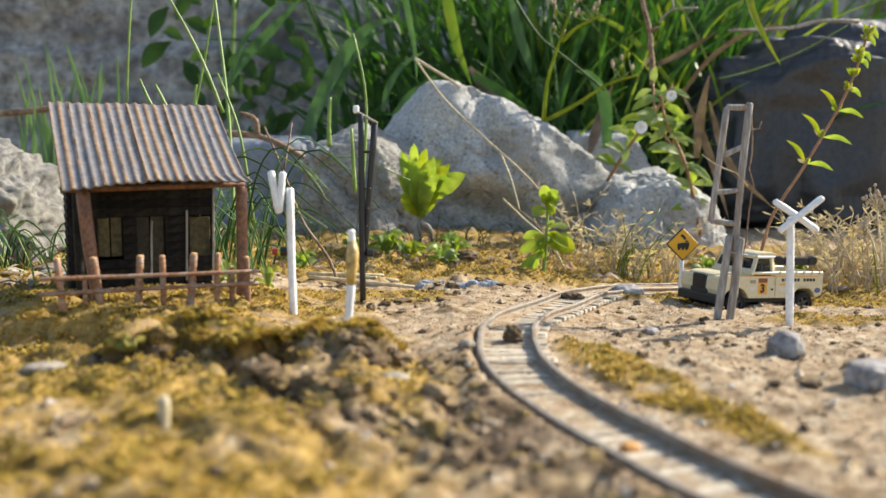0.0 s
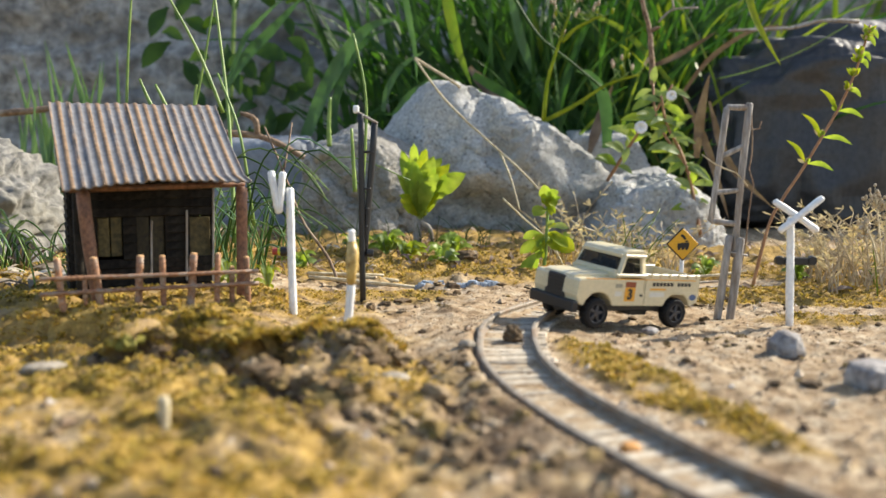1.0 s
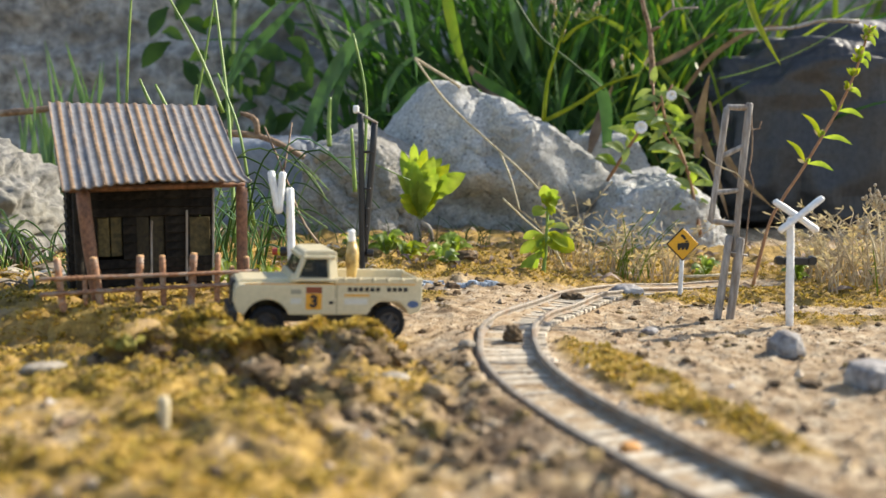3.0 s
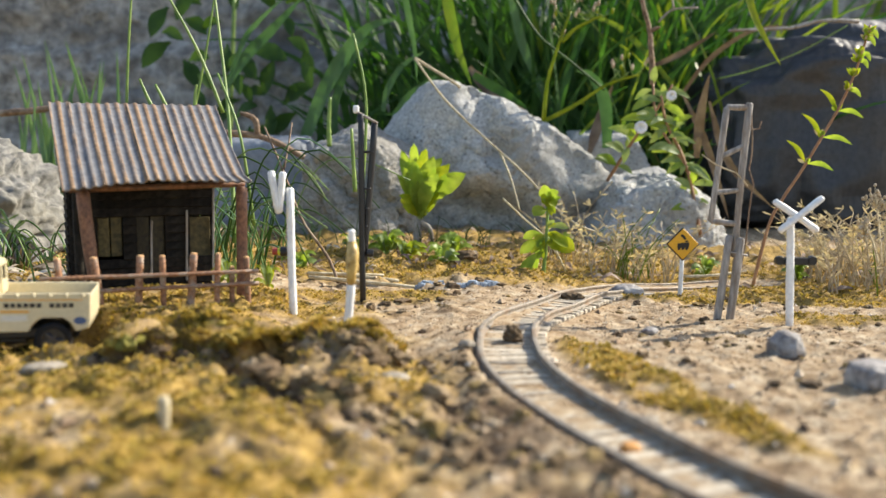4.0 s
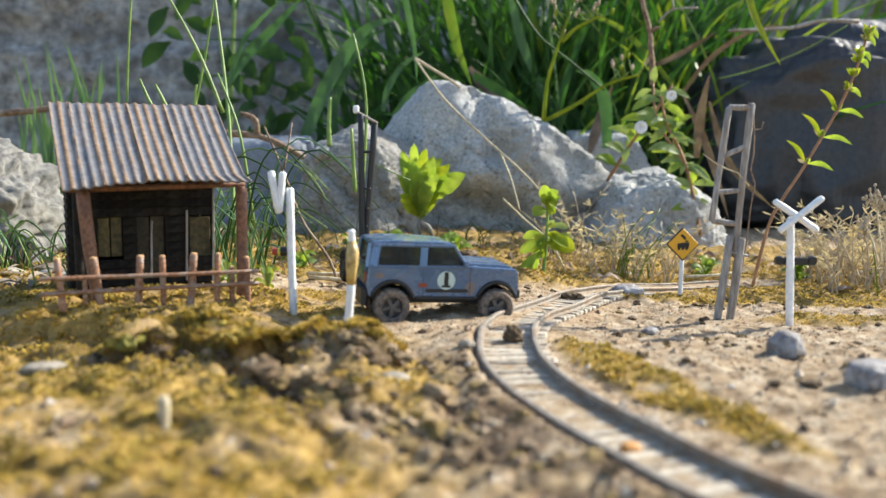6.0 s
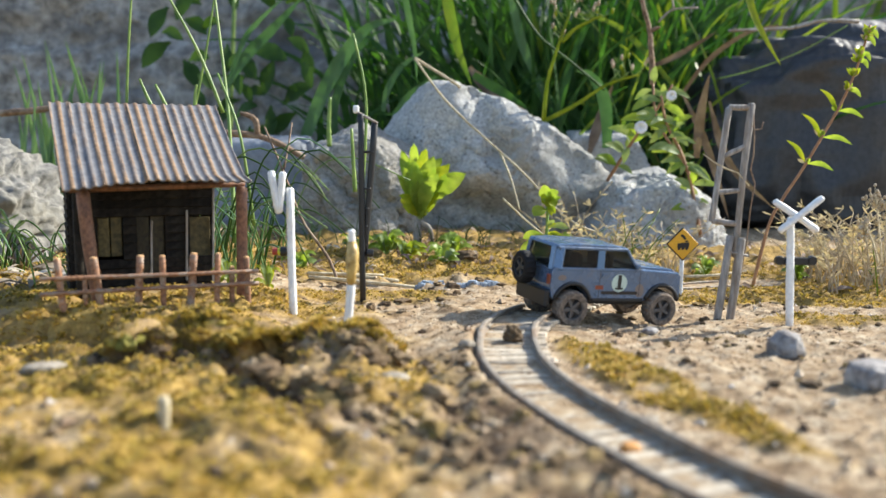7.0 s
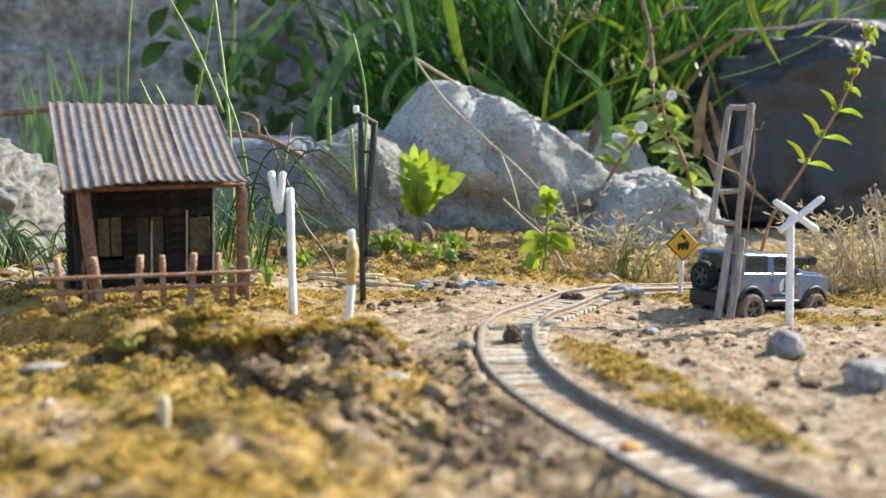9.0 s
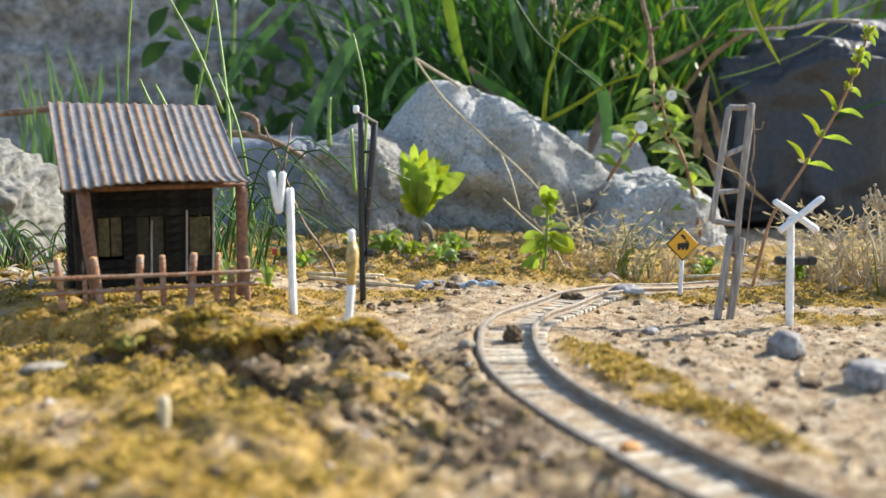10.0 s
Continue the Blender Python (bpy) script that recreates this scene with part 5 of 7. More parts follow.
SUV_WAY = [(0.0, -0.3200, 0.3090, -0.002, 4, 0, 0), (4.0, -0.2950, 0.3080, -0.002, 4, 0, 0), (4.4, -0.1950, 0.3050, -0.0015, 4, 0, 0), (4.6, -0.1520, 0.3040, -0.0012, 5, 1, -2),
           (4.8, -0.1165, 0.3040, -0.0010, 2.5, -1.5, -4), (5.1, -0.0955, 0.3050, -0.0010, 1.5, 0, -5), (5.2, -0.0945, 0.3055, -0.0010, 1.5, 0, -5), (5.35, -0.0790, 0.3140, -0.0010, 1.5, -1, -3),
           (5.5, -0.0570, 0.3280, -0.0022, 2, -2.5, -2.2), (5.7, -0.0335, 0.3450, -0.0015, 12, 1, 0), (6.2, 0.0060, 0.3620, -0.0030, 16, 3, 3), (6.8, 0.0450, 0.3610, -0.0036, 20, 5, 4.5),
           (7.0, 0.0605, 0.3690, -0.0042, 23.0, 4.1, 4), (7.5, 0.0590, 0.3690, -0.0045, 23.5, 4.1, 4), (8.0, 0.0595, 0.3685, -0.0045, 23.5, 4.1, 4), (8.2, 0.0755, 0.3750, -0.0052, 25.5, 3.4, 1.8), (8.35, 0.0885, 0.3880, -0.0068, 27, 3, 1.5),
           (8.5, 0.1038, 0.3950, -0.0082, 28, 3, 1.4), (8.8, 0.1065, 0.3970, -0.0087, 28, 3, 1.2), (9.0, 0.1415, 0.4070, -0.0124, 30.6, 4, -0.9), (9.3, 0.1700, 0.4220, -0.0134, 35, 2.7, -2),
           (9.5, 0.1960, 0.4350, -0.0128, 40, 2, 0), (9.6, 0.2075, 0.4420, -0.0122, 45, 1.6, 1), (9.8, 0.2330, 0.4580, -0.0114, 46, 0.5, 0), (9.9, 0.2430, 0.4660, -0.0110, 46, 0, 0), (10.0, 0.2680, 0.4800, -0.0108, 46, 0, 0)]


def drive(car, way, radius):
    """Key the car along its way, and roll each road wheel by the distance gone."""
    walk(car, [(t, pose(x, y, z, roll, pitch, yaw)) for t, x, y, z, yaw, pitch, roll in way])
    turns, angle = [(way[0][0], 0.0)], 0.0
    for a, b in zip(way, way[1:]):
        gone = math.dist(a[1:3], b[1:3]) / radius
        steps = max(1, math.ceil(gone / 1.2))
        for k in range(1, steps + 1):
            t = a[0] + (b[0] - a[0]) * k / steps
            turns.append((t, angle + gone * k / steps))
        angle += gone
    rows, last = [], -1
    for t, q in turns:
        if frame(t) > last:
            rows.append((t, q))
            last = frame(t)
    for w in car.children:
        if w.name.split(".")[0] == "wheel":
            at = Matrix.Translation(w.location)
            walk(w, [(t, at @ Matrix.Rotation(q, 4, "Y")) for t, q in rows])


def motions():
    drive(truck, TRUCK_WAY, 0.0060)
    drive(suv, SUV_WAY, 0.0073)
    upright = gantry.matrix_world.copy()
    leaning = upright @ pose(0, 0, 0, 0, 0.55, 0)
    walk(gantry, [(0.0, upright), (4.0, upright), (4.4, leaning), (10.0, leaning)])


# ---- plants ----
M_GRASS = leaf_material("grass blade", (0.020, 0.072, 0.016), (0.105, 0.235, 0.050), None, 0.40, 30, 0.55, (1.05, 1.3, 0.40))
M_GRASS_SUN = leaf_material("yellow green grass", (0.13, 0.25, 0.03), (0.30, 0.40, 0.05), (0.45, 0.30, 0.06), 0.5, 30, 0.4)
M_ARCH = leaf_material("pale blue green blade", (0.075, 0.165, 0.060), (0.175, 0.30, 0.115), None, 0.35, 30, 0.42, (0.95, 1.25, 0.6))
M_ONION = leaf_material("blue green reed", (0.13, 0.27, 0.13), (0.25, 0.42, 0.22), None, 0.35, 40, 0.4)
M_BROAD = leaf_material("dark broad leaf", (0.03, 0.08, 0.014), (0.075, 0.16, 0.025), None, 0.35, 30, 0.45)
M_YOUNG = leaf_material("fresh green leaf", (0.27, 0.43, 0.07), (0.48, 0.62, 0.13), None, 0.6, 90, 0.4)
M_LIME = leaf_material("lime leaf", (0.30, 0.42, 0.03), (0.52, 0.58, 0.05), None, 0.55, 120, 0.4)
M_GREYLEAF = leaf_material("grey green leaf", (0.22, 0.33, 0.10), (0.42, 0.52, 0.22), None, 0.4, 90, 0.5)
M_DRY = leaf_material("dry straw leaf", (0.55, 0.44, 0.31), (0.82, 0.71, 0.55), (0.82, 0.76, 0.66), 0.25, 150, 0.7)
M_FADED = leaf_material("yellowed grass", (0.22, 0.20, 0.05), (0.45, 0.36, 0.10), (0.50, 0.28, 0.10), 0.45, 40, 0.5)
M_DEAD = leaf_material("dead brown leaf", (0.14, 0.095, 0.07), (0.30, 0.225, 0.175), None, 0.25, 60, 0.7)
M_LITTER = leaf_material("dull leaf scrap", (0.20, 0.155, 0.11), (0.42, 0.35, 0.27), (0.62, 0.58, 0.50), 0.25, 150, 0.7)
M_STEM = surface("green stem", (0.10, 0.19, 0.03), (0.24, 0.34, 0.07), 120, 0.5, 0.2, 0.0003)
M_REDSTEM = surface("reddish stem", (0.24, 0.11, 0.05), (0.42, 0.23, 0.11), 120, 0.6, 0.2, 0.0003)


def curve_points(points, n):
    return spline(points, n)[0]


def blade(bm, points, width, face=(0, -1, 0), fold=0.25, n=12, base=0.35, peak=0.35, tip=0.0, twist=0.0, wave=0.0):
    """A leaf along points: narrow at the foot, widest at peak, folded along its rib."""
    pts = curve_points(points, n)
    face = Vector(face)
    rows = []
    for i, p in enumerate(pts):
        d = (pts[min(i + 1, n - 1)] - pts[max(i - 1, 0)]).normalized()
        s = d.cross(face)
        if s.length < 1e-4:
            s = d.orthogonal()
        s.normalize()
        s.rotate(Matrix.Rotation(twist * i / n, 3, d))
        f = i / (n - 1)
        w = base + (1 - base) * step(0, peak, f) if f < peak else tip + (1 - tip) * max(0.0, 1 - ((f - peak) / (1 - peak)) ** 1.6) ** 0.8
        w *= width / 2
        nn = s.cross(d)
        z = wave * math.sin(i * 2.1) * width
        rows.append((bm.verts.new(p - s * w + nn * (fold * w + z)), bm.verts.new(p), bm.verts.new(p + s * w + nn * (fold * w - z))))
    for a, b in zip(rows, rows[1:]):
        bm.faces.new((a[0], a[1], b[1], b[0]))
        bm.faces.new((a[1], a[2], b[2], b[1]))


def leaf_part(name, parent, material, points, width, **kw):
    bm = bmesh.new()
    blade(bm, points, width, **kw)
    return part(name, bm, material, parent, "", True)


def stem_part(name, parent, material, points, r0, r1, n=14, sides=6, label=""):
    bm = bmesh.new()
    pts = curve_points(points, n)
    tube(bm, pts, [r0 + (r1 - r0) * i / (n - 1) for i in range(n)], sides, wobble=0.1)
    return part(name, bm, material, parent, label, True)


def grass_clump(label, foot, count, spread, length, width, fan, droop, material, seed, lean=0.0, flat=0.6):
    """Long blades that rise from one foot, fan out and bend over under their own weight; fan and droop in degrees."""
    th = thing("grass_clump", label, "grass", pose(*foot))
    rnd = random.Random(seed)
    for k in range(count):
        a = rnd.uniform(0, 2 * math.pi)
        p = Vector((rnd.gauss(0, spread), rnd.gauss(0, spread * flat), -0.006))
        size = length * rnd.uniform(0.5, 1.15)
        start, bend = radians(abs(rnd.gauss(0, fan))), radians(droop) * rnd.uniform(0.15, 1.2)
        pts = [tuple(p)]
        for i in range(6):
            q = start + bend * ((i + 0.5) / 6) ** 1.6
            p = p + Vector((math.cos(a) * math.sin(q) + lean, math.sin(a) * math.sin(q) * 0.55, math.cos(q))) * (size / 6)
            pts.append(tuple(p))
        leaf_part("leaf", th, material, pts, width * rnd.uniform(0.5, 1.25), n=13, base=0.55, peak=0.3, twist=rnd.uniform(-1.1, 1.1), face=(rnd.uniform(-0.9, 0.9), -1, 0.3))
    return th


CLUMP = "dense clump of long arching green grass blades before the wall"
grass_clump(CLUMP, (0.050, 0.880, 0.005), 110, 0.034, 0.34, 0.0075, 20, 55, M_GRASS, 1)
grass_clump(CLUMP, (0.150, 0.890, 0.005), 120, 0.036, 0.34, 0.0075, 20, 60, M_GRASS, 2, 0.02)
grass_clump(CLUMP, (-0.030, 0.920, 0.005), 60, 0.034, 0.30, 0.0080, 24, 75, M_GRASS, 3, -0.08)
grass_clump(CLUMP, (0.235, 0.920, 0.005), 90, 0.036, 0.34, 0.0070, 20, 60, M_GRASS, 18, 0.05)
grass_clump("tall sunlit yellow green grass blades by the wall", (0.285, 0.980, 0.005), 95, 0.070, 0.36, 0.0075, 22, 70, M_GRASS_SUN, 4, 0.06)
grass_clump("dense thin green grass stems before the wall", (0.100, 0.910, 0.005), 120, 0.060, 0.33, 0.0042, 16, 45, M_GRASS, 11)
grass_clump("dense thin green grass stems before the wall", (0.210, 0.930, 0.005), 110, 0.060, 0.33, 0.0045, 18, 50, M_GRASS, 12, 0.03)
grass_clump("low clump of dark green grass blades behind the boulder", (0.110, 0.840, 0.005), 110, 0.060, 0.19, 0.0065, 26, 70, M_GRASS, 5)
grass_clump("low clump of dark green grass blades behind the boulder", (-0.030, 0.850, 0.005), 80, 0.050, 0.15, 0.0065, 28, 70, M_GRASS, 6)
grass_clump("loose thin sunlit grass blades before the wall", (0.170, 0.860, 0.005), 50, 0.050, 0.30, 0.0045, 24, 80, M_GRASS_SUN, 17, 0.06)
grass_clump("few yellowed dying grass blades among green grass", (0.235, 0.860, 0.005), 14, 0.020, 0.20, 0.0070, 28, 80, M_FADED, 14)
grass_clump("brown withered grass tangled at the foot of the shed", (-0.232, 0.470, 0.004), 55, 0.016, 0.030, 0.0016, 60, 110, M_DEAD, 15)
grass_clump("dark green grass and weed blades at the foot of the shed", (-0.215, 0.440, 0.004), 30, 0.014, 0.024, 0.0017, 55, 100, M_BROAD, 16)


def single_leaves():
    th = thing("arching_grass", "few broad arching grass blades rising behind the rocks", "grass", pose(-0.08, 0.80, 0.0))
    inv = th.matrix_world.inverted()
    def w(*pts):
        return [tuple(inv @ Vector(p)) for p in pts]
    leaf_part("leaf", th, M_ARCH, w((-0.1221, 0.79, 0.0727), (-0.1039, 0.79, 0.1168), (-0.0825, 0.79, 0.1532), (-0.0629, 0.79, 0.1737), (-0.0397, 0.79, 0.1803)), 0.0125, n=18, base=0.8, peak=0.5, tip=0.1)
    leaf_part("leaf", th, M_ARCH, w((-0.0954, 0.81, 0.0829), (-0.0951, 0.81, 0.1122), (-0.0807, 0.81, 0.1477), (-0.0626, 0.81, 0.1692), (-0.0447, 0.81, 0.1746)), 0.0075, n=16, base=0.7)
    leaf_part("leaf", th, M_ARCH, w((-0.1921, 0.8, 0.1209), (-0.1692, 0.8, 0.1524), (-0.1496, 0.8, 0.1713), (-0.1212, 0.8, 0.201)), 0.0095, n=16, base=0.6, peak=0.4)
    leaf_part("leaf", th, M_ARCH, w((-0.1807, 0.78, 0.1313), (-0.1685, 0.78, 0.1615), (-0.1548, 0.78, 0.1779), (-0.1334, 0.78, 0.1975)), 0.0048, n=16, base=0.7, peak=0.4)
    leaf_part("leaf", th, M_ARCH, w((-0.0295, 0.71, 0.1862), (-0.024, 0.71, 0.1573), (-0.0214, 0.71, 0.1406), (-0.0201, 0.71, 0.1186)), 0.0050, n=16, base=0.9, peak=0.15)
    leaf_part("leaf", th, M_GRASS_SUN, w((0.0026, 0.72, 0.188), (0.0075, 0.72, 0.1638), (0.0128, 0.72, 0.1434), (0.0231, 0.72, 0.1172)), 0.0090, n=16, base=0.9, peak=0.15)
    leaf_part("leaf", th, M_ARCH, w((-0.0505, 0.77, 0.1008), (-0.0466, 0.77, 0.1191), (-0.0351, 0.77, 0.1379), (-0.0156, 0.77, 0.1509)), 0.0060, n=16, base=0.6)
    leaf_part("leaf", th, M_ARCH, w((-0.0395, 0.76, 0.097), (-0.0221, 0.76, 0.1147), (-0.0042, 0.76, 0.1304)), 0.0125, n=14, base=0.6)
    leaf_part("leaf", th, M_ARCH, w((0.1261, 0.7, 0.0697), (0.1247, 0.7, 0.0973), (0.1201, 0.7, 0.1139), (0.1113, 0.7, 0.1259), (0.1004, 0.7, 0.128)), 0.0100, n=18, base=0.75, peak=0.5)
    leaf_part("leaf", th, M_GRASS, w((0.0253, 0.76, 0.1304), (0.045, 0.76, 0.1189), (0.0719, 0.76, 0.1017)), 0.0085, n=14, base=0.7)
    leaf_part("leaf", th, M_ARCH, w((0.0606, 0.82, 0.2045), (0.071, 0.82, 0.1621), (0.0917, 0.82, 0.1173), (0.1046, 0.82, 0.0948)), 0.0085, n=14, base=0.8, peak=0.3)
    leaf_part("leaf", th, M_GRASS_SUN, w((0.2003, 0.8, 0.1257), (0.17, 0.8, 0.1597), (0.1451, 0.8, 0.179), (0.1057, 0.8, 0.1886)), 0.0055, n=14, base=0.7)
    leaf_part("leaf", th, M_DEAD, w((0.1924, 0.74, 0.1119), (0.2144, 0.74, 0.1412), (0.2477, 0.74, 0.1635), (0.2793, 0.74, 0.168)), 0.0042, n=14, base=0.6)
    leaf_part("leaf", th, M_DEAD, w((0.1757, 0.78, 0.1384), (0.2018, 0.78, 0.1502), (0.2324, 0.78, 0.169)), 0.0050, n=14, base=0.7)
    stem_part("stem", th, M_ARCH, w((-0.0223, 0.74, 0.1533), (-0.01, 0.74, 0.1684), (0.005, 0.74, 0.1861)), 0.0008, 0.0008)
    leaf_part("leaf", th, M_LIME, w((0.2150, 0.6600, 0.1862), (0.2159, 0.6400, 0.1595), (0.2193, 0.6200, 0.1378), (0.2250, 0.6100, 0.1225)), 0.0055, n=14, base=0.8, peak=0.2)
    leaf_part("leaf", th, M_DEAD, w((0.0224, 0.7900, 0.1394), (0.0414, 0.7800, 0.1195), (0.0695, 0.7700, 0.1023)), 0.012, n=12)
    leaf_part("leaf", th, M_DEAD, w((0.1839, 0.6600, 0.0620), (0.1862, 0.6600, 0.0945), (0.1919, 0.6600, 0.1227)), 0.0075, n=12, base=0.6)
    leaf_part("leaf", th, M_DEAD, w((0.1921, 0.6600, 0.1026), (0.2047, 0.6500, 0.0580), (0.2345, 0.6400, 0.0262)), 0.006, n=12)
    leaf_part("leaf", th, M_DEAD, w((0.1789, 0.6800, 0.1080), (0.1939, 0.6700, 0.0703), (0.2059, 0.6500, 0.0175)), 0.006, n=12)
    leaf_part("leaf", th, M_DEAD, w((0.1194, 0.7500, 0.0620), (0.1321, 0.7600, 0.0994), (0.1411, 0.7600, 0.1226)), 0.009, n=12)
    stem_part("stem", th, M_GRASS, w((0.0496, 0.7000, 0.1896), (0.0703, 0.6900, 0.1547), (0.0960, 0.6900, 0.1338), (0.1218, 0.6900, 0.1129)), 0.0012, 0.0009)


single_leaves()


def reeds():
    th = thing("reed_tuft", "upright tuft of blue green tubular leaves beside the wall", "plant", pose(-0.26, 0.68, 0.0))
    rnd = random.Random(9)
    for k in range(26):
        x, y = rnd.gauss(-0.02, 0.022), rnd.gauss(0, 0.012)
        h = rnd.uniform(0.095, 0.155)
        l = rnd.uniform(-0.2, 0.2)
        leaf_part("leaf", th, M_ONION, [(x, y, -0.004), (x + l * h * 0.4, y, h * 0.6), (x + l * h, y, h)], 0.0052, n=8, base=0.8, peak=0.2, fold=0.5)
    wt = thing("wiry_grass", "thin wiry green grass stems bending beside the shed", "grass", pose(-0.12, 0.50, 0.0))
    inv = wt.matrix_world.inverted()
    def w(*pts):
        return [tuple(inv @ Vector(p)) for p in pts]
    runs = [(w((-0.1750, 0.5000, 0.0558), (-0.1718, 0.5000, 0.1110), (-0.1678, 0.5000, 0.1561)), 0.0010), (w((-0.1204, 0.5000, 0.0866), (-0.1334, 0.5000, 0.1201), (-0.1508, 0.5000, 0.1531)), 0.0011),
            (w((-0.1065, 0.4600, 0.0189), (-0.1126, 0.4800, 0.0827), (-0.1239, 0.5000, 0.1531)), 0.0012), (w((-0.1412, 0.5200, 0.0908), (-0.1339, 0.5200, 0.1224), (-0.1283, 0.5200, 0.1537)), 0.0009),
            (w((-0.0963, 0.4600, 0.0276), (-0.1024, 0.4600, 0.0734), (-0.1155, 0.4700, 0.1052)), 0.0010), (w((-0.0378, 0.4200, 0.0437), (-0.0353, 0.4200, 0.0878), (-0.0410, 0.4200, 0.1184)), 0.0009),
            (w((-0.0428, 0.4400, 0.0456), (-0.0435, 0.4400, 0.0620), (-0.0442, 0.4400, 0.0761)), 0.0012), (w((-0.0749, 0.6000, 0.0694), (-0.0751, 0.6000, 0.0842), (-0.0741, 0.6000, 0.1018)), 0.0018),
            (w((-0.1512, 0.4800, 0.0856), (-0.1548, 0.4800, 0.0930), (-0.1589, 0.4800, 0.1032)), 0.0012), (w((-0.1438, 0.4800, 0.0856), (-0.1465, 0.4800, 0.0915), (-0.1507, 0.4800, 0.1003)), 0.0012),
            (w((-0.1303, 0.4800, 0.0886), (-0.1301, 0.4800, 0.0944), (-0.1291, 0.4800, 0.1003)), 0.0011)]
    for k, (pts, r) in enumerate(runs):
        stem_part("stem", wt, M_STEM, pts, r, r * 0.6)
    for k in range(78):
        if k < 56:
            x, y = rnd.uniform(-0.014, 0.030), rnd.uniform(-0.085, 0.03)
        else:
            x, y = rnd.uniform(-0.110, -0.088), rnd.uniform(-0.08, 0.0)
        side = rnd.choice((-1, 1)) if k % 3 else 1
        L = rnd.uniform(0.025, 0.085) if k < 56 else rnd.uniform(0.020, 0.045)
        reach = side * L * rnd.uniform(0.25, 0.8)
        top = L * rnd.uniform(0.55, 0.9)
        sag = rnd.uniform(0.2, 0.75) * top
        z0 = ground_z(-0.12 + x, 0.50 + y)
        stem_part("stem", wt, M_BROAD if k % 3 == 0 else (M_ONION if k % 3 == 1 else M_STEM), [(x, y, z0 - 0.002), (x + reach * 0.25, y - 0.003, z0 + top * 0.75), (x + reach * 0.6, y - 0.006, z0 + top), (x + reach * 1.15, y - 0.010, z0 + top - sag)],
                  rnd.uniform(0.0004, 0.0007), 0.0003, n=18, sides=5)


reeds()


def broad_plant():
    th = thing("broad_leaf_weed", "dark green broad-leaved weed in the shade of the wall", "plant", pose(-0.21, 0.88, 0.02))
    rnd = random.Random(21)
    stem_part("stem", th, M_STEM, [(0, 0, -0.03), (0.005, 0, 0.08), (0.012, 0, 0.20)], 0.003, 0.002)
    for k in range(44):
        x, z = rnd.uniform(-0.055, 0.085), rnd.uniform(0.06, 0.22)
        a = rnd.uniform(-2.6, 0.6)
        L = rnd.uniform(0.020, 0.038)
        y = rnd.uniform(-0.03, 0.02)
        leaf_part("leaf", th, M_BROAD, [(x, y, z), (x + 0.5 * L * math.cos(a), y - 0.006, z + 0.5 * L * math.sin(a) + 0.004), (x + L * math.cos(a), y - 0.01, z + L * math.sin(a))],
                  L * rnd.uniform(0.35, 0.55), n=8, base=0.15, peak=0.5, face=(rnd.uniform(-.5, .5), -1, rnd.uniform(-.3, .8)))


broad_plant()


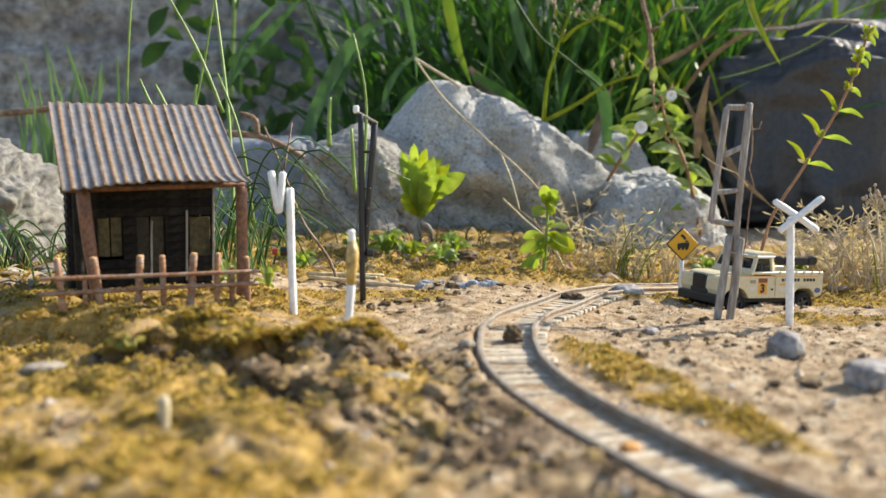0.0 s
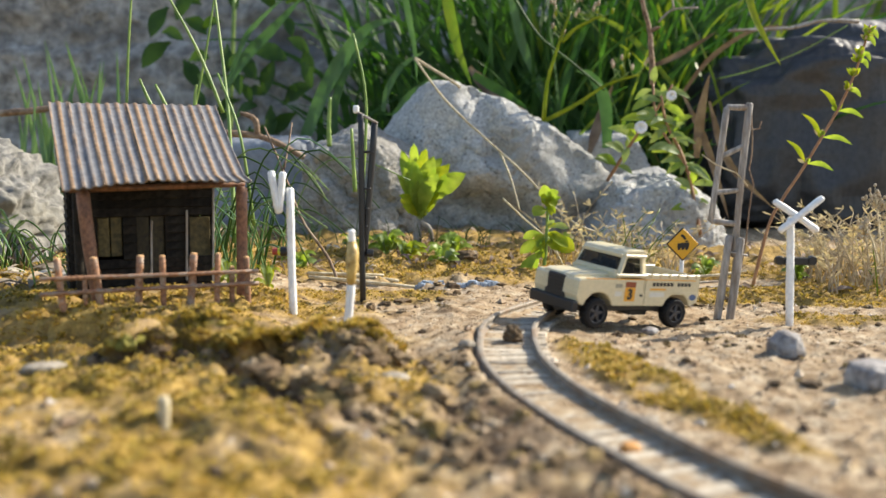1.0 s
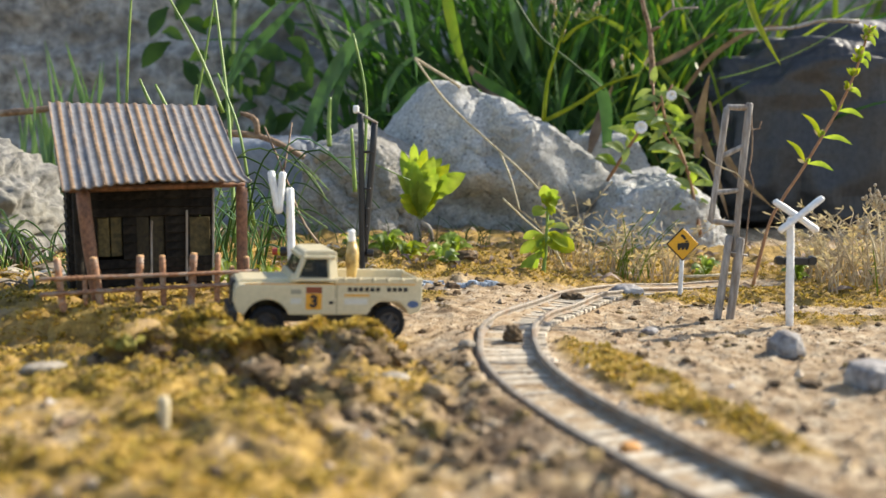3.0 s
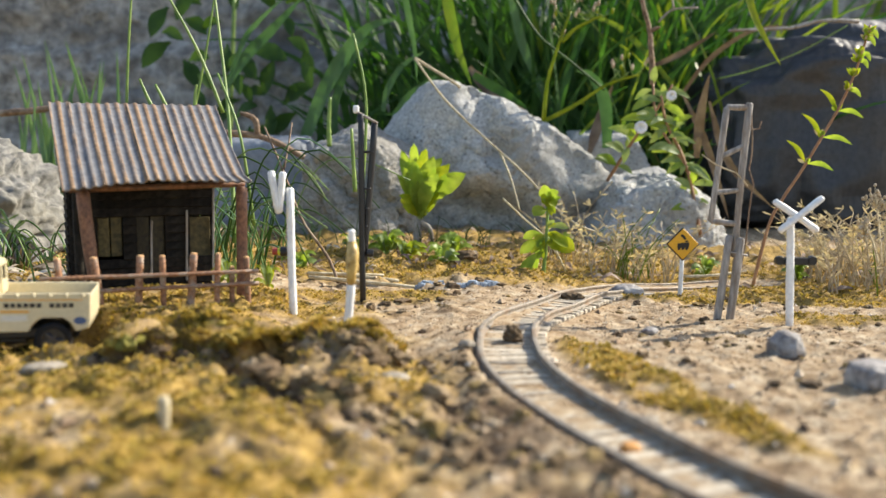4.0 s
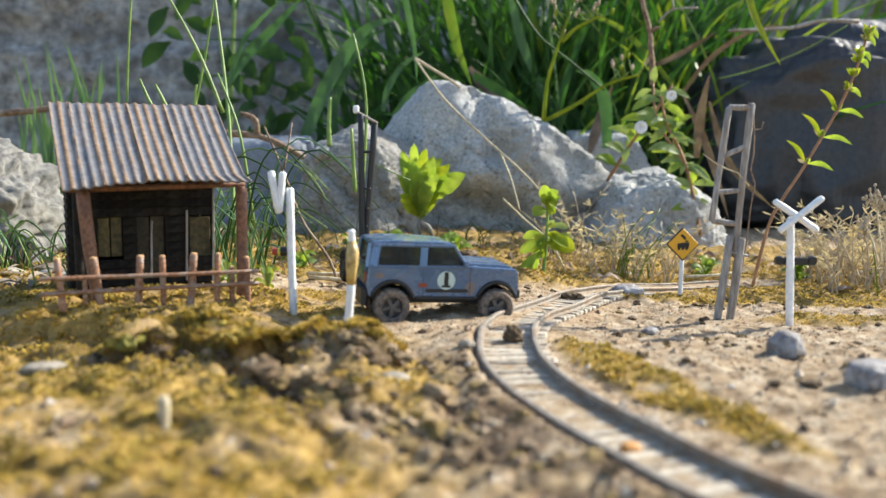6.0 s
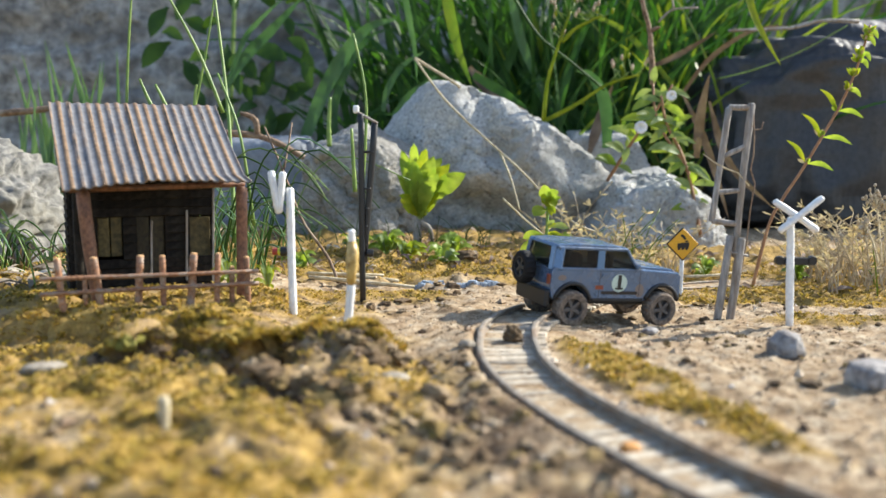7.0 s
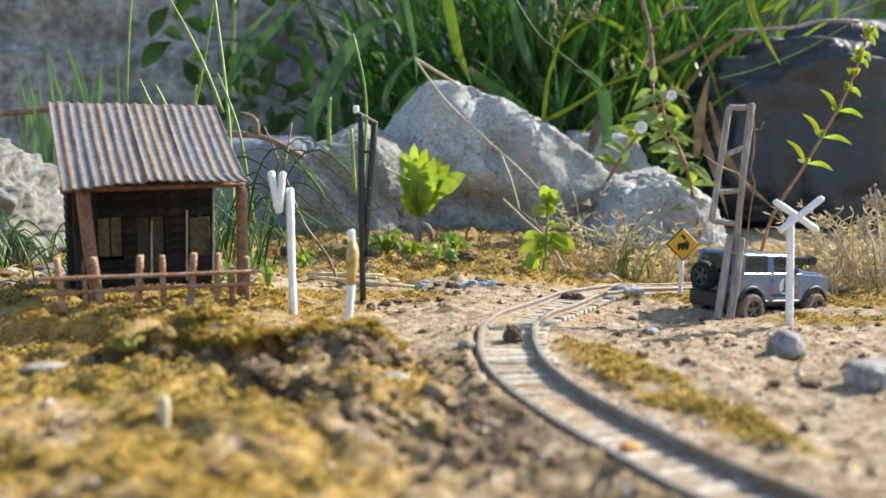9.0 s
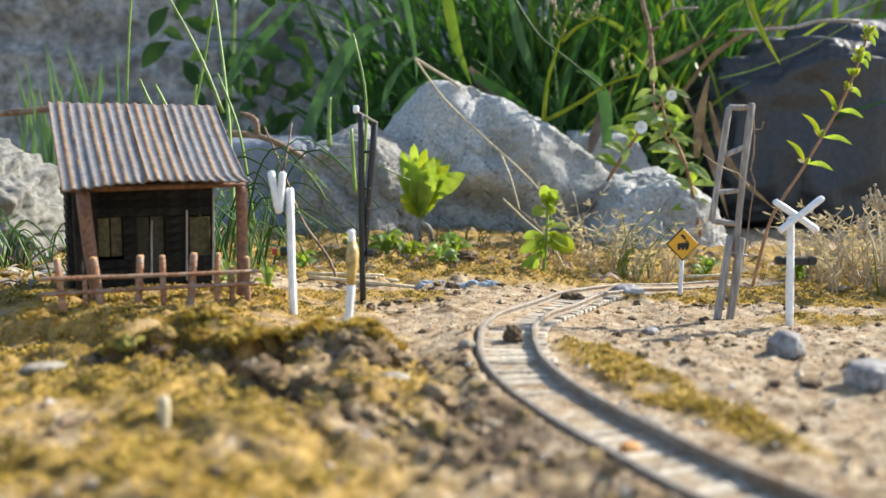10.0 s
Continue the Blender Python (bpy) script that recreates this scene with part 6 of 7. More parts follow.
def rosette():
    th = thing("seedling", "fresh bright green rosette seedling on a bent grey stem", "plant", pose(-0.0145, 0.575, 0.0))
    z = ground_z(-0.0145, 0.575)
    stem_part("stem", th, M_GREYSTICK, [(-0.001, 0, z - 0.003), (-0.002, 0, z + 0.010), (0.000, 0, z + 0.020)], 0.0032, 0.0022, label="grey woody stem")
    stem_part("stem", th, M_GREYSTICK, [(0.000, 0, z + 0.016), (0.006, -0.002, z + 0.012), (0.008, -0.002, z + 0.002), (0.012, -0.002, z)], 0.0018, 0.0014, label="grey woody root")
    c = Vector((-0.0002, 0, z + 0.017))
    rnd = random.Random(4)
    for ex, ez, y, wd in ((-0.0125, 0.040, -0.003, 0.0085), (-0.004, 0.049, 0.002, 0.010), (0.004, 0.046, -0.006, 0.010), (0.009, 0.041, -0.010, 0.011), (0.019, 0.036, -0.004, 0.011), (0.029, 0.030, -0.006, 0.012),
                          (-0.010, 0.034, -0.008, 0.0075), (0.014, 0.040, 0.006, 0.010), (0.025, 0.024, 0.004, 0.010), (-0.003, 0.038, -0.012, 0.009), (0.012, 0.030, -0.014, 0.010), (-0.012, 0.045, 0.006, 0.008)):
        e = c + Vector((ex, y, ez))
        if ez > 0.03:
            e2 = c + Vector((ex * 0.8 + rnd.uniform(-0.006, 0.006), y + rnd.uniform(-0.006, 0.006), ez * rnd.uniform(0.6, 0.85)))
            leaf_part("leaf", th, M_YOUNG, [tuple(c), tuple(c.lerp(e2, 0.5) + Vector((-ex * 0.1, 0, 0.003))), tuple(e2)], wd * 0.75, n=16, base=0.10, peak=0.70, fold=0.35, wave=0.07, face=(rnd.uniform(-0.6, 0.6), -1, 0.35))
        m = c.lerp(e, 0.5) + Vector((-ex * 0.12, y * 0.4, 0.004))
        leaf_part("leaf", th, M_YOUNG if rnd.random() < 0.75 else M_LIME, [tuple(c + Vector((ex * 0.03, y * 0.1, 0))), tuple(m), tuple(e)], wd * 1.02, n=18, base=0.10, peak=0.70, fold=0.35, wave=0.11,
                  face=(rnd.uniform(-0.9, 0.9), -1, rnd.uniform(-0.1, 0.7)))
    for k in range(7):
        a, L = rnd.uniform(-0.4, 3.5), rnd.uniform(0.016, 0.026)
        s0 = c + Vector((0, 0, rnd.uniform(0.0, 0.006)))
        e = s0 + Vector((L * 0.55 * math.cos(a), rnd.uniform(-0.012, 0.004), L * (0.55 + 0.45 * math.sin(a))))
        leaf_part("leaf", th, M_LIME, [tuple(s0), tuple(s0.lerp(e, 0.5) + Vector((0, -0.001, 0.002))), tuple(e)], 0.0060, n=12, base=0.15, peak=0.68, fold=0.35, wave=0.08, face=(rnd.uniform(-0.6, 0.6), -1, 0.3))
    p2 = thing("leafy_seedling", "small lime green leafy seedling growing before the boulder", "plant", pose(0.0555, 0.500, 0.0))
    z = ground_z(0.0555, 0.50)
    stem_part("stem", p2, M_STEM, [(0.000, 0, z - 0.003), (0.002, 0, z + 0.020), (0.0025, 0, z + 0.043)], 0.0011, 0.0008)
    for x0, z0, x1, z1, wd, mat in ((0.002, 0.036, -0.006, 0.033, 0.0075, M_YOUNG), (0.002, 0.038, 0.000, 0.050, 0.007, M_YOUNG), (0.0025, 0.040, 0.008, 0.046, 0.006, M_YOUNG), (0.002, 0.040, 0.006, 0.038, 0.006, M_LIME),
                                    (0.0015, 0.026, 0.014, 0.026, 0.004, M_GREYLEAF), (0.001, 0.022, -0.011, 0.020, 0.005, M_YOUNG), (0.001, 0.020, -0.013, 0.012, 0.006, M_YOUNG), (0.000, 0.016, -0.007, -0.001, 0.0062, M_YOUNG),
                                    (0.000, 0.014, -0.014, 0.000, 0.0055, M_YOUNG), (0.002, 0.022, 0.013, 0.016, 0.007, M_LIME), (0.002, 0.018, 0.017, 0.014, 0.0095, M_LIME), (0.001, 0.018, 0.008, 0.014, 0.006, M_LIME),
                                    (0.002, 0.038, -0.002, 0.044, 0.006, M_LIME), (0.003, 0.020, 0.010, 0.020, 0.005, M_GREYLEAF)):
        y1 = rnd.uniform(-0.008, 0.004)
        for q in range(2):
            a = math.atan2(z1 - z0, x1 - x0) + rnd.uniform(-0.9, 0.9)
            L = rnd.uniform(0.004, 0.008)
            leaf_part("leaf", p2, M_LIME if q else mat, [(x0, 0, z + z0), (x0 + 0.5 * L * math.cos(a), -0.002, z + z0 + 0.5 * L * math.sin(a) + 0.001), (x0 + L * math.cos(a), -0.003, z + z0 + L * math.sin(a))], L * 0.42, n=7, base=0.2, peak=0.6, fold=0.4, face=(rnd.uniform(-0.4, 0.4), -1, 0.5))
        leaf_part("leaf", p2, mat, [(x0, 0, z + z0), ((x0 + x1) / 2, y1 * 0.6, z + (z0 + z1) / 2 + 0.0015), (x1, y1, z + z1)], wd * 1.05, n=10, base=0.15, peak=0.66, fold=0.3, face=(rnd.uniform(-0.4, 0.4), -1, 0.5))


rosette()


def weeds():
    rnd = random.Random(31)
    # tall stem with pairs of narrow leaves
    th = thing("tall_weed", "tall reddish weed stem with pairs of narrow green leaves", "plant", pose(0.175, 0.50, 0.0))
    inv = th.matrix_world.inverted()
    line = [(0.1804, 0.5000, 0.0246), (0.1877, 0.5000, 0.0396), (0.1980, 0.5000, 0.0558), (0.2067, 0.5000, 0.0713), (0.2182, 0.5000, 0.0927), (0.2264, 0.5000, 0.1140), (0.2317, 0.5000, 0.1337)]
    low = [(0.172, 0.50, ground_z(0.172, 0.5) - 0.003)]
    pts = [tuple(inv @ Vector(p)) for p in low + line]
    stem_part("stem", th, M_REDSTEM, pts, 0.0010, 0.0006, n=22)
    path = curve_points(pts, 40)
    for f, L in ((0.505, 0.023), (0.60, 0.021), (0.70, 0.016), (0.78, 0.007), (0.84, 0.005), (0.88, 0.004), (0.92, 0.004), (0.955, 0.004), (0.99, 0.004)):
        p = path[min(39, int(f * 39))]
        for s in (-1, 1):
            if f > 0.72 and rnd.random() < 0.3:
                continue
            L = L * rnd.uniform(0.75, 1.1)
            e = p + Vector((s * L * (1.0 if s > 0 else 0.75), -0.004, -0.004 if s > 0 else L * 0.75))
            leaf_part("leaf", th, M_YOUNG if s > 0 else M_LIME, [tuple(p), tuple(p.lerp(e, 0.5) + Vector((0, -0.001, 0.002))), tuple(e)], 0.0029, n=10, base=0.15, peak=0.42)
        for q in range(16 if f > 0.7 else 5):
            e = p + Vector((rnd.uniform(-0.004, 0.004), rnd.uniform(-0.003, 0.003), rnd.uniform(0.001, 0.005)))
            leaf_part("bud", th, rnd.choice((M_DRY, M_DRY, M_LIME, M_YOUNG)), [tuple(p), tuple(p.lerp(e, 0.5)), tuple(e)], 0.0022, n=5, base=0.3, peak=0.5)
    # withered flower stalks beside the sack
    dw = thing("withered_weed", "withered weed with clusters of pale seed heads beside the sack", "plant", pose(0.22, 0.46, 0.0))
    inv = dw.matrix_world.inverted()
    for run in ([(0.2252, 0.46, 0.0072), (0.2226, 0.46, 0.0247), (0.22, 0.46, 0.0434)], [(0.2263, 0.46, 0.0072), (0.2259, 0.46, 0.0276), (0.2264, 0.46, 0.0414)], [(0.2231, 0.46, 0.0072), (0.2197, 0.46, 0.0189), (0.2149, 0.46, 0.029)]):
        run = [tuple(inv @ Vector(q)) for q in run]
        stem_part("stem", dw, M_STRAW, run, 0.0006, 0.0004)
        top = Vector(run[-1])
        for q in range(26):
            e = top + Vector((rnd.gauss(0, 0.0030), rnd.gauss(0, 0.002), rnd.gauss(-0.002, 0.0032)))
            stem_part("stalk", dw, M_STRAW, [tuple(top - Vector((0, 0, 0.006))), tuple(e)], 0.00025, 0.0002, n=3, sides=4)
            bm = bmesh.new()
            tube(bm, [tuple(e - Vector((0, 0, 0.0009))), tuple(e), tuple(e + Vector((0.0002, 0, 0.0011)))], [0.0003, 0.0009, 0.0003], 6)
            part("seed_head", bm, M_DRY, dw, "", True)
    # flowering weed with grey green leaves
    fw = thing("flowering_weed", "grey green leafy weed with two white flower heads", "plant", pose(0.14, 0.64, 0.0))
    inv = fw.matrix_world.inverted()
    w = lambda *p: [tuple(inv @ Vector(q)) for q in p]
    for run in (w((0.1774, 0.6200, 0.0078), (0.1691, 0.6300, 0.0542), (0.1487, 0.6300, 0.0853), (0.1464, 0.6400, 0.1170)), w((0.1197, 0.6600, 0.0456), (0.1335, 0.6400, 0.0739), (0.1508, 0.6400, 0.0974), (0.1603, 0.6400, 0.1131)), w((0.1733, 0.6300, 0.0424), (0.1648, 0.6300, 0.0659), (0.1546, 0.6300, 0.0853), (0.1502, 0.6300, 0.1046))):
        stem_part("stem", fw, M_REDSTEM, run, 0.0013, 0.0008)
        path = curve_points(run, 30)
        for k in range(24):
            p = path[rnd.randrange(5, 30)]
            a = rnd.uniform(0, 6.28)
            L = rnd.uniform(0.010, 0.021)
            e = p + Vector((L * math.cos(a), rnd.uniform(-0.01, 0.006), L * 0.7 * math.sin(a)))
            leaf_part("leaf", fw, rnd.choice((M_GREYLEAF, M_YOUNG, M_GREYLEAF, M_GREYLEAF)), [tuple(p), tuple(p.lerp(e, 0.5) + Vector((0, 0, 0.002))), tuple(e)], L * 0.32, n=8, base=0.2, peak=0.42, face=(rnd.uniform(-.6, .6), -1, .4))
    for c, r in (((0.1341, 0.6200, 0.0826), 0.0046), ((0.1543, 0.6200, 0.1039), 0.0038)):
        c = inv @ Vector(c)
        bm = bmesh.new()
        for k in range(14):
            a = k * 2.4
            d = Vector((math.cos(a), -0.35, math.sin(a))) * r
            blade(bm, [tuple(c), tuple(c + d * 0.6 + Vector((0, -0.002, 0))), tuple(c + d)], r * 0.8, n=5, base=0.4, peak=0.6)
        part("flower", bm, M_WHITE, fw, "white flower head", True)
    # seed heads on thin green stems
    sh = thing("seeding_weed", "thin green weed stems with small brown and yellow seed heads", "plant", pose(0.075, 0.70, 0.0))
    inv = sh.matrix_world.inverted()
    for run, heads in ((w((0.0750, 0.6800, 0.0892), (0.0772, 0.6800, 0.1163), (0.0840, 0.6800, 0.1410), (0.0940, 0.6800, 0.1696)), 12), (w((0.0750, 0.6800, 0.0892), (0.0992, 0.6800, 0.1017), (0.1221, 0.6800, 0.1163), (0.1450, 0.6800, 0.1233)), 8), (w((0.0881, 0.6800, 0.1472), (0.0984, 0.6800, 0.1574), (0.1170, 0.6800, 0.1664)), 8)):
        stem_part("stem", sh, M_LIME, run, 0.0017, 0.0009)
        path = curve_points(run, 20)
        for k in range(heads):
            p = path[rnd.randrange(13, 20)]
            e = p + Vector((rnd.uniform(-0.012, 0.012), rnd.uniform(-0.005, 0.005), rnd.uniform(0.002, 0.014)))
            stem_part("stalk", sh, M_STEM, [tuple(p), tuple(e)], 0.0005, 0.0004, n=3, sides=4)
            bm = bmesh.new()
            tube(bm, [tuple(e), tuple(e + Vector((0, 0, 0.002))), tuple(e + Vector((0.0004, 0, 0.0042)))], [0.0007, 0.0013, 0.0006], 6)
            part("seed_head", bm, M_DRY if k % 4 else M_LIME, sh, "", True)


weeds()


def dry_grass(label, x0, x1, y0, y1, count, height, seed, material, ears=True):
    """Thin dry stems with ears, from the ground up."""
    th = thing("dry_grass", label, "grass", pose((x0 + x1) / 2, (y0 + y1) / 2, 0))
    rnd = random.Random(seed)
    for k in range(count):
        x, y = rnd.uniform(x0, x1), rnd.uniform(y0, y1)
        z = ground_z(x, y)
        lx, ly = x - (x0 + x1) / 2, y - (y0 + y1) / 2
        h = height * rnd.uniform(0.35, 1.1)
        dx = rnd.uniform(-0.85, 0.85) * h
        run = [(lx, ly, z - 0.002), (lx + dx * 0.35, ly, z + h * 0.6), (lx + dx, ly + rnd.uniform(-0.01, 0.01), z + h)]
        bm = bmesh.new()
        pts = curve_points(run, 7)
        tube(bm, pts, [0.00045, 0.00042, 0.0004, 0.00036, 0.0003, 0.00028, 0.00025], 4)
        if ears:
            for q in range(rnd.randrange(5, 11)):
                p = pts[rnd.randrange(3, 7)]
                e = p + Vector((rnd.uniform(-0.006, 0.006), rnd.uniform(-0.003, 0.003), rnd.uniform(-0.001, 0.005)))
                blade(bm, [tuple(p), tuple(p.lerp(e, 0.5)), tuple(e)], rnd.uniform(0.0006, 0.0013), n=4, base=0.3, peak=0.6)
        part("stalk", bm, material, th, "", True)
    return th


dry_grass("wispy tuft of dry pinkish straw grass before the rock", 0.080, 0.135, 0.505, 0.540, 46, 0.034, 3, M_DRY)
dry_grass("few green grass blades among dry straw", 0.098, 0.122, 0.505, 0.535, 26, 0.036, 4, M_GRASS_SUN, False)
dry_grass("bleached tangle of dry grass on the moss", 0.203, 0.300, 0.470, 0.550, 170, 0.036, 5, M_DRY)
dry_grass("few green grass blades among bleached grass", 0.225, 0.300, 0.455, 0.540, 22, 0.034, 6, M_GRASS_SUN, False)
dry_grass("thin dry straws beside the rocks", 0.060, 0.085, 0.525, 0.560, 12, 0.046, 7, M_DRY)
dry_grass("short dark green grass along the rocks", -0.09, 0.10, 0.560, 0.590, 60, 0.016, 9, M_BROAD, False)
dry_grass("thin dry straws beside the shed", -0.175, -0.145, 0.37, 0.46, 14, 0.030, 8, M_STEM)


def twigs():
    """Bare twigs and branches, each lying or leaning on its own."""
    def twig(label, pts, r0, r1, mat=M_TWIG, forks=()):
        bm = bmesh.new()
        p = curve_points(pts, 16)
        tube(bm, p, [r0 + (r1 - r0) * i / 15 for i in range(16)], 6, wobble=0.15)
        for fork in forks:
            q = curve_points(fork, 8)
            tube(bm, q, [r1 * 1.3 * (1 - 0.07 * i) for i in range(8)], 5, wobble=0.12)
        tagged(part("twig", bm, mat, None, "", True), label, "twig")
    twig("brown fallen branch lying behind the shed", [(-0.3366, 0.6600, 0.0925), (-0.2956, 0.6600, 0.0961), (-0.2670, 0.6600, 0.0977), (-0.1978, 0.6600, 0.0884)], 0.0022, 0.0024)
    twig("brown fallen branch resting on the rocks", [(-0.1534, 0.6200, 0.0788), (-0.1285, 0.6200, 0.0773), (-0.1093, 0.6200, 0.0704), (-0.0909, 0.6300, 0.0589)], 0.0024, 0.0020, M_TWIG, [[(-0.1265, 0.6200, 0.0773), (-0.1275, 0.6200, 0.0880), (-0.1377, 0.6200, 0.0925)]])
    twig("thin bare twig leaning in the moss before the rocks", [(-0.0516, 0.4400, 0.0013), (-0.0577, 0.4500, 0.0127), (-0.0717, 0.4600, 0.0305), (-0.0849, 0.4800, 0.0561), (-0.0979, 0.5000, 0.0790)], 0.0008, 0.0005, M_TWIG, [[(-0.0840, 0.4800, 0.0561), (-0.0827, 0.4900, 0.0711), (-0.0827, 0.5000, 0.0811)]])
    twig("long dry stalk leaning across the boulder", [(-0.0181, 0.6000, 0.1263), (0.0022, 0.6000, 0.0989), (0.0315, 0.5900, 0.0711), (0.0528, 0.5800, 0.0512), (0.0771, 0.5700, 0.0247), (0.0934, 0.5600, 0.0166)], 0.0007, 0.0007, M_STRAW, [[(0.0370, 0.5900, 0.0656), (0.0438, 0.5800, 0.0476), (0.0485, 0.5700, 0.0283)]])
    twig("bleached straw leaning on the boulder top", [(-0.0207, 0.6600, 0.1335), (0.0024, 0.6600, 0.1195), (0.0126, 0.6600, 0.1127)], 0.0012, 0.0010, M_STRAW)
    twig("dry seed stalk beside the seedling", [(0.0694, 0.5100, -0.0019), (0.0611, 0.5100, 0.0142), (0.0466, 0.5100, 0.0270), (0.0338, 0.5100, 0.0392)], 0.0005, 0.0006, M_STRAW)
    twig("knotted brown stalk hanging before the grass", [(0.1510, 0.6600, 0.1147), (0.1482, 0.6600, 0.1506), (0.1429, 0.6600, 0.1704), (0.1393, 0.6600, 0.1862)], 0.0022, 0.0014, M_TWIG, [[(0.1481, 0.6600, 0.1526), (0.1554, 0.6600, 0.1554)]])
    twig("pale crooked twig before the grass", [(0.1587, 0.6800, 0.1615), (0.1689, 0.6800, 0.1705), (0.1876, 0.6800, 0.1721)], 0.0009, 0.0007, M_GREYSTICK, [[(0.1698, 0.6800, 0.1705), (0.1677, 0.6800, 0.1859)]])
    # Pale stick added as the sunlight along the sack's folded top edge.
    twig("pale stick standing in for the sack's sunlit top fold", [(0.2234, 0.7200, 0.1609), (0.2719, 0.7200, 0.1630), (0.2938, 0.7200, 0.1682), (0.3246, 0.7200, 0.1682)], 0.0012, 0.0016, M_GREYSTICK)
    twig("thin green runner across the plastic sack", [(0.2157, 0.7200, 0.1238), (0.2465, 0.7200, 0.1317), (0.2814, 0.7200, 0.1457), (0.3160, 0.7200, 0.1652)], 0.0006, 0.0005, M_STEM)
    twig("dry root lying on moss before the rock", [(0.1396, 0.5200, -0.0065), (0.1559, 0.5200, -0.0058), (0.1789, 0.5300, -0.0044)], 0.0010, 0.0007, M_STRAW)


twigs()


def sprouts():
    rnd = random.Random(77)
    for label, x, y, n, r, mat in (("tiny pale green sprout on the moss", -0.034, 0.540, 24, 0.013, M_YOUNG), ("tiny pale green sprout on the moss", 0.006, 0.55, 22, 0.012, M_YOUNG),
                              ("low yellow leaf sprout by the white post", -0.077, 0.395, 8, 0.008, M_LIME), ("low sprout beside the rocks", -0.052, 0.535, 16, 0.013, M_LIME), ("low green sprout beside the gantry", 0.155, 0.53, 12, 0.014, M_YOUNG),
                              ("low green weed among brown leaf crumbs", -0.082, 0.51, 14, 0.013, M_YOUNG), 
                              ("low green weed at the foot of the boulder", 0.072, 0.570, 16, 0.013, M_YOUNG),
                              ("green weed among bleached grass", 0.205, 0.52, 14, 0.013, M_YOUNG), ("pale green sprout at the foot of the boulder", -0.022, 0.520, 20, 0.013, M_LIME),
                              ("pale green sprout at the foot of the boulder", 0.000, 0.508, 18, 0.012, M_YOUNG), ("yellow green sprout beside the fence", -0.088, 0.372, 12, 0.008, M_LIME)):
        th = thing("sprout", label, "plant", pose(x, y, ground_z(x, y)))
        for k in range(n):
            a = rnd.uniform(0, 6.28)
            L = r * rnd.uniform(0.5, 1.1)
            z = rnd.uniform(0.001, 0.010)
            e = Vector((L * math.cos(a), L * math.sin(a) * 0.6, z + rnd.uniform(-0.001, 0.004)))
            leaf_part("leaf", th, M_GREYLEAF if k % 4 == 3 else mat, [(0, 0, 0), tuple(e * 0.5 + Vector((0, 0, z * 0.6 + 0.002))), tuple(e)], L * 0.4, n=7, base=0.15, peak=0.65, face=(0.2, -0.6, 1))


sprouts()


def litter():
    """Dry leaf scraps between the shed and the rocks."""
    rnd = random.Random(63)
    bm = bmesh.new()
    for k in range(260):
        x, y = (rnd.uniform(-0.25, -0.150), rnd.uniform(0.37, 0.50)) if k % 3 else (rnd.uniform(-0.10, 0.16), rnd.uniform(0.49, 0.60))
        if track_gap(x, y) < 0.018:
            continue
        z = ground_z(x, y) + 0.001
        a, L = rnd.uniform(0, 6.28), rnd.uniform(0.003, 0.010) * (1 if k % 3 else 0.6)
        d = Vector((math.cos(a), math.sin(a), 0)) * L
        p = Vector((x, y, z))
        blade(bm, [tuple(p - d), tuple(p + Vector((0, 0, rnd.uniform(0.001, 0.004)))), tuple(p + d + Vector((0, 0, rnd.uniform(0, 0.003))))], L * rnd.uniform(0.15, 0.6), n=5, base=0.3, peak=0.5, face=(rnd.uniform(-.4, .4), rnd.uniform(-.6, 0), 1))
    dark = bmesh.new()
    for k in range(260):
        x, y = rnd.uniform(-0.13, 0.30), rnd.uniform(0.475, 0.62)
        if track_gap(x, y) < 0.016:
            continue
        p = Vector((x, y, ground_z(x, y) + 0.001))
        a, L = rnd.uniform(0, 6.28), rnd.uniform(0.002, 0.007)
        d = Vector((math.cos(a), math.sin(a), 0)) * L
        blade(dark, [tuple(p - d), tuple(p + Vector((0, 0, rnd.uniform(0.001, 0.004)))), tuple(p + d + Vector((0, 0, rnd.uniform(0, 0.003))))], L * rnd.uniform(0.2, 0.7), n=5, base=0.3, peak=0.5, face=(rnd.uniform(-.4, .4), rnd.uniform(-.8, 0), 1))
    tagged(part("leaf_litter", dark, M_DEAD, None, "", True), "dark brown dead leaf crumbs among the moss", "litter", kind="stuff")
    tagged(part("leaf_litter", bm, M_LITTER, None, "", True), "scattered dry leaf scraps and straw on the moss", "litter", kind="stuff")


litter()


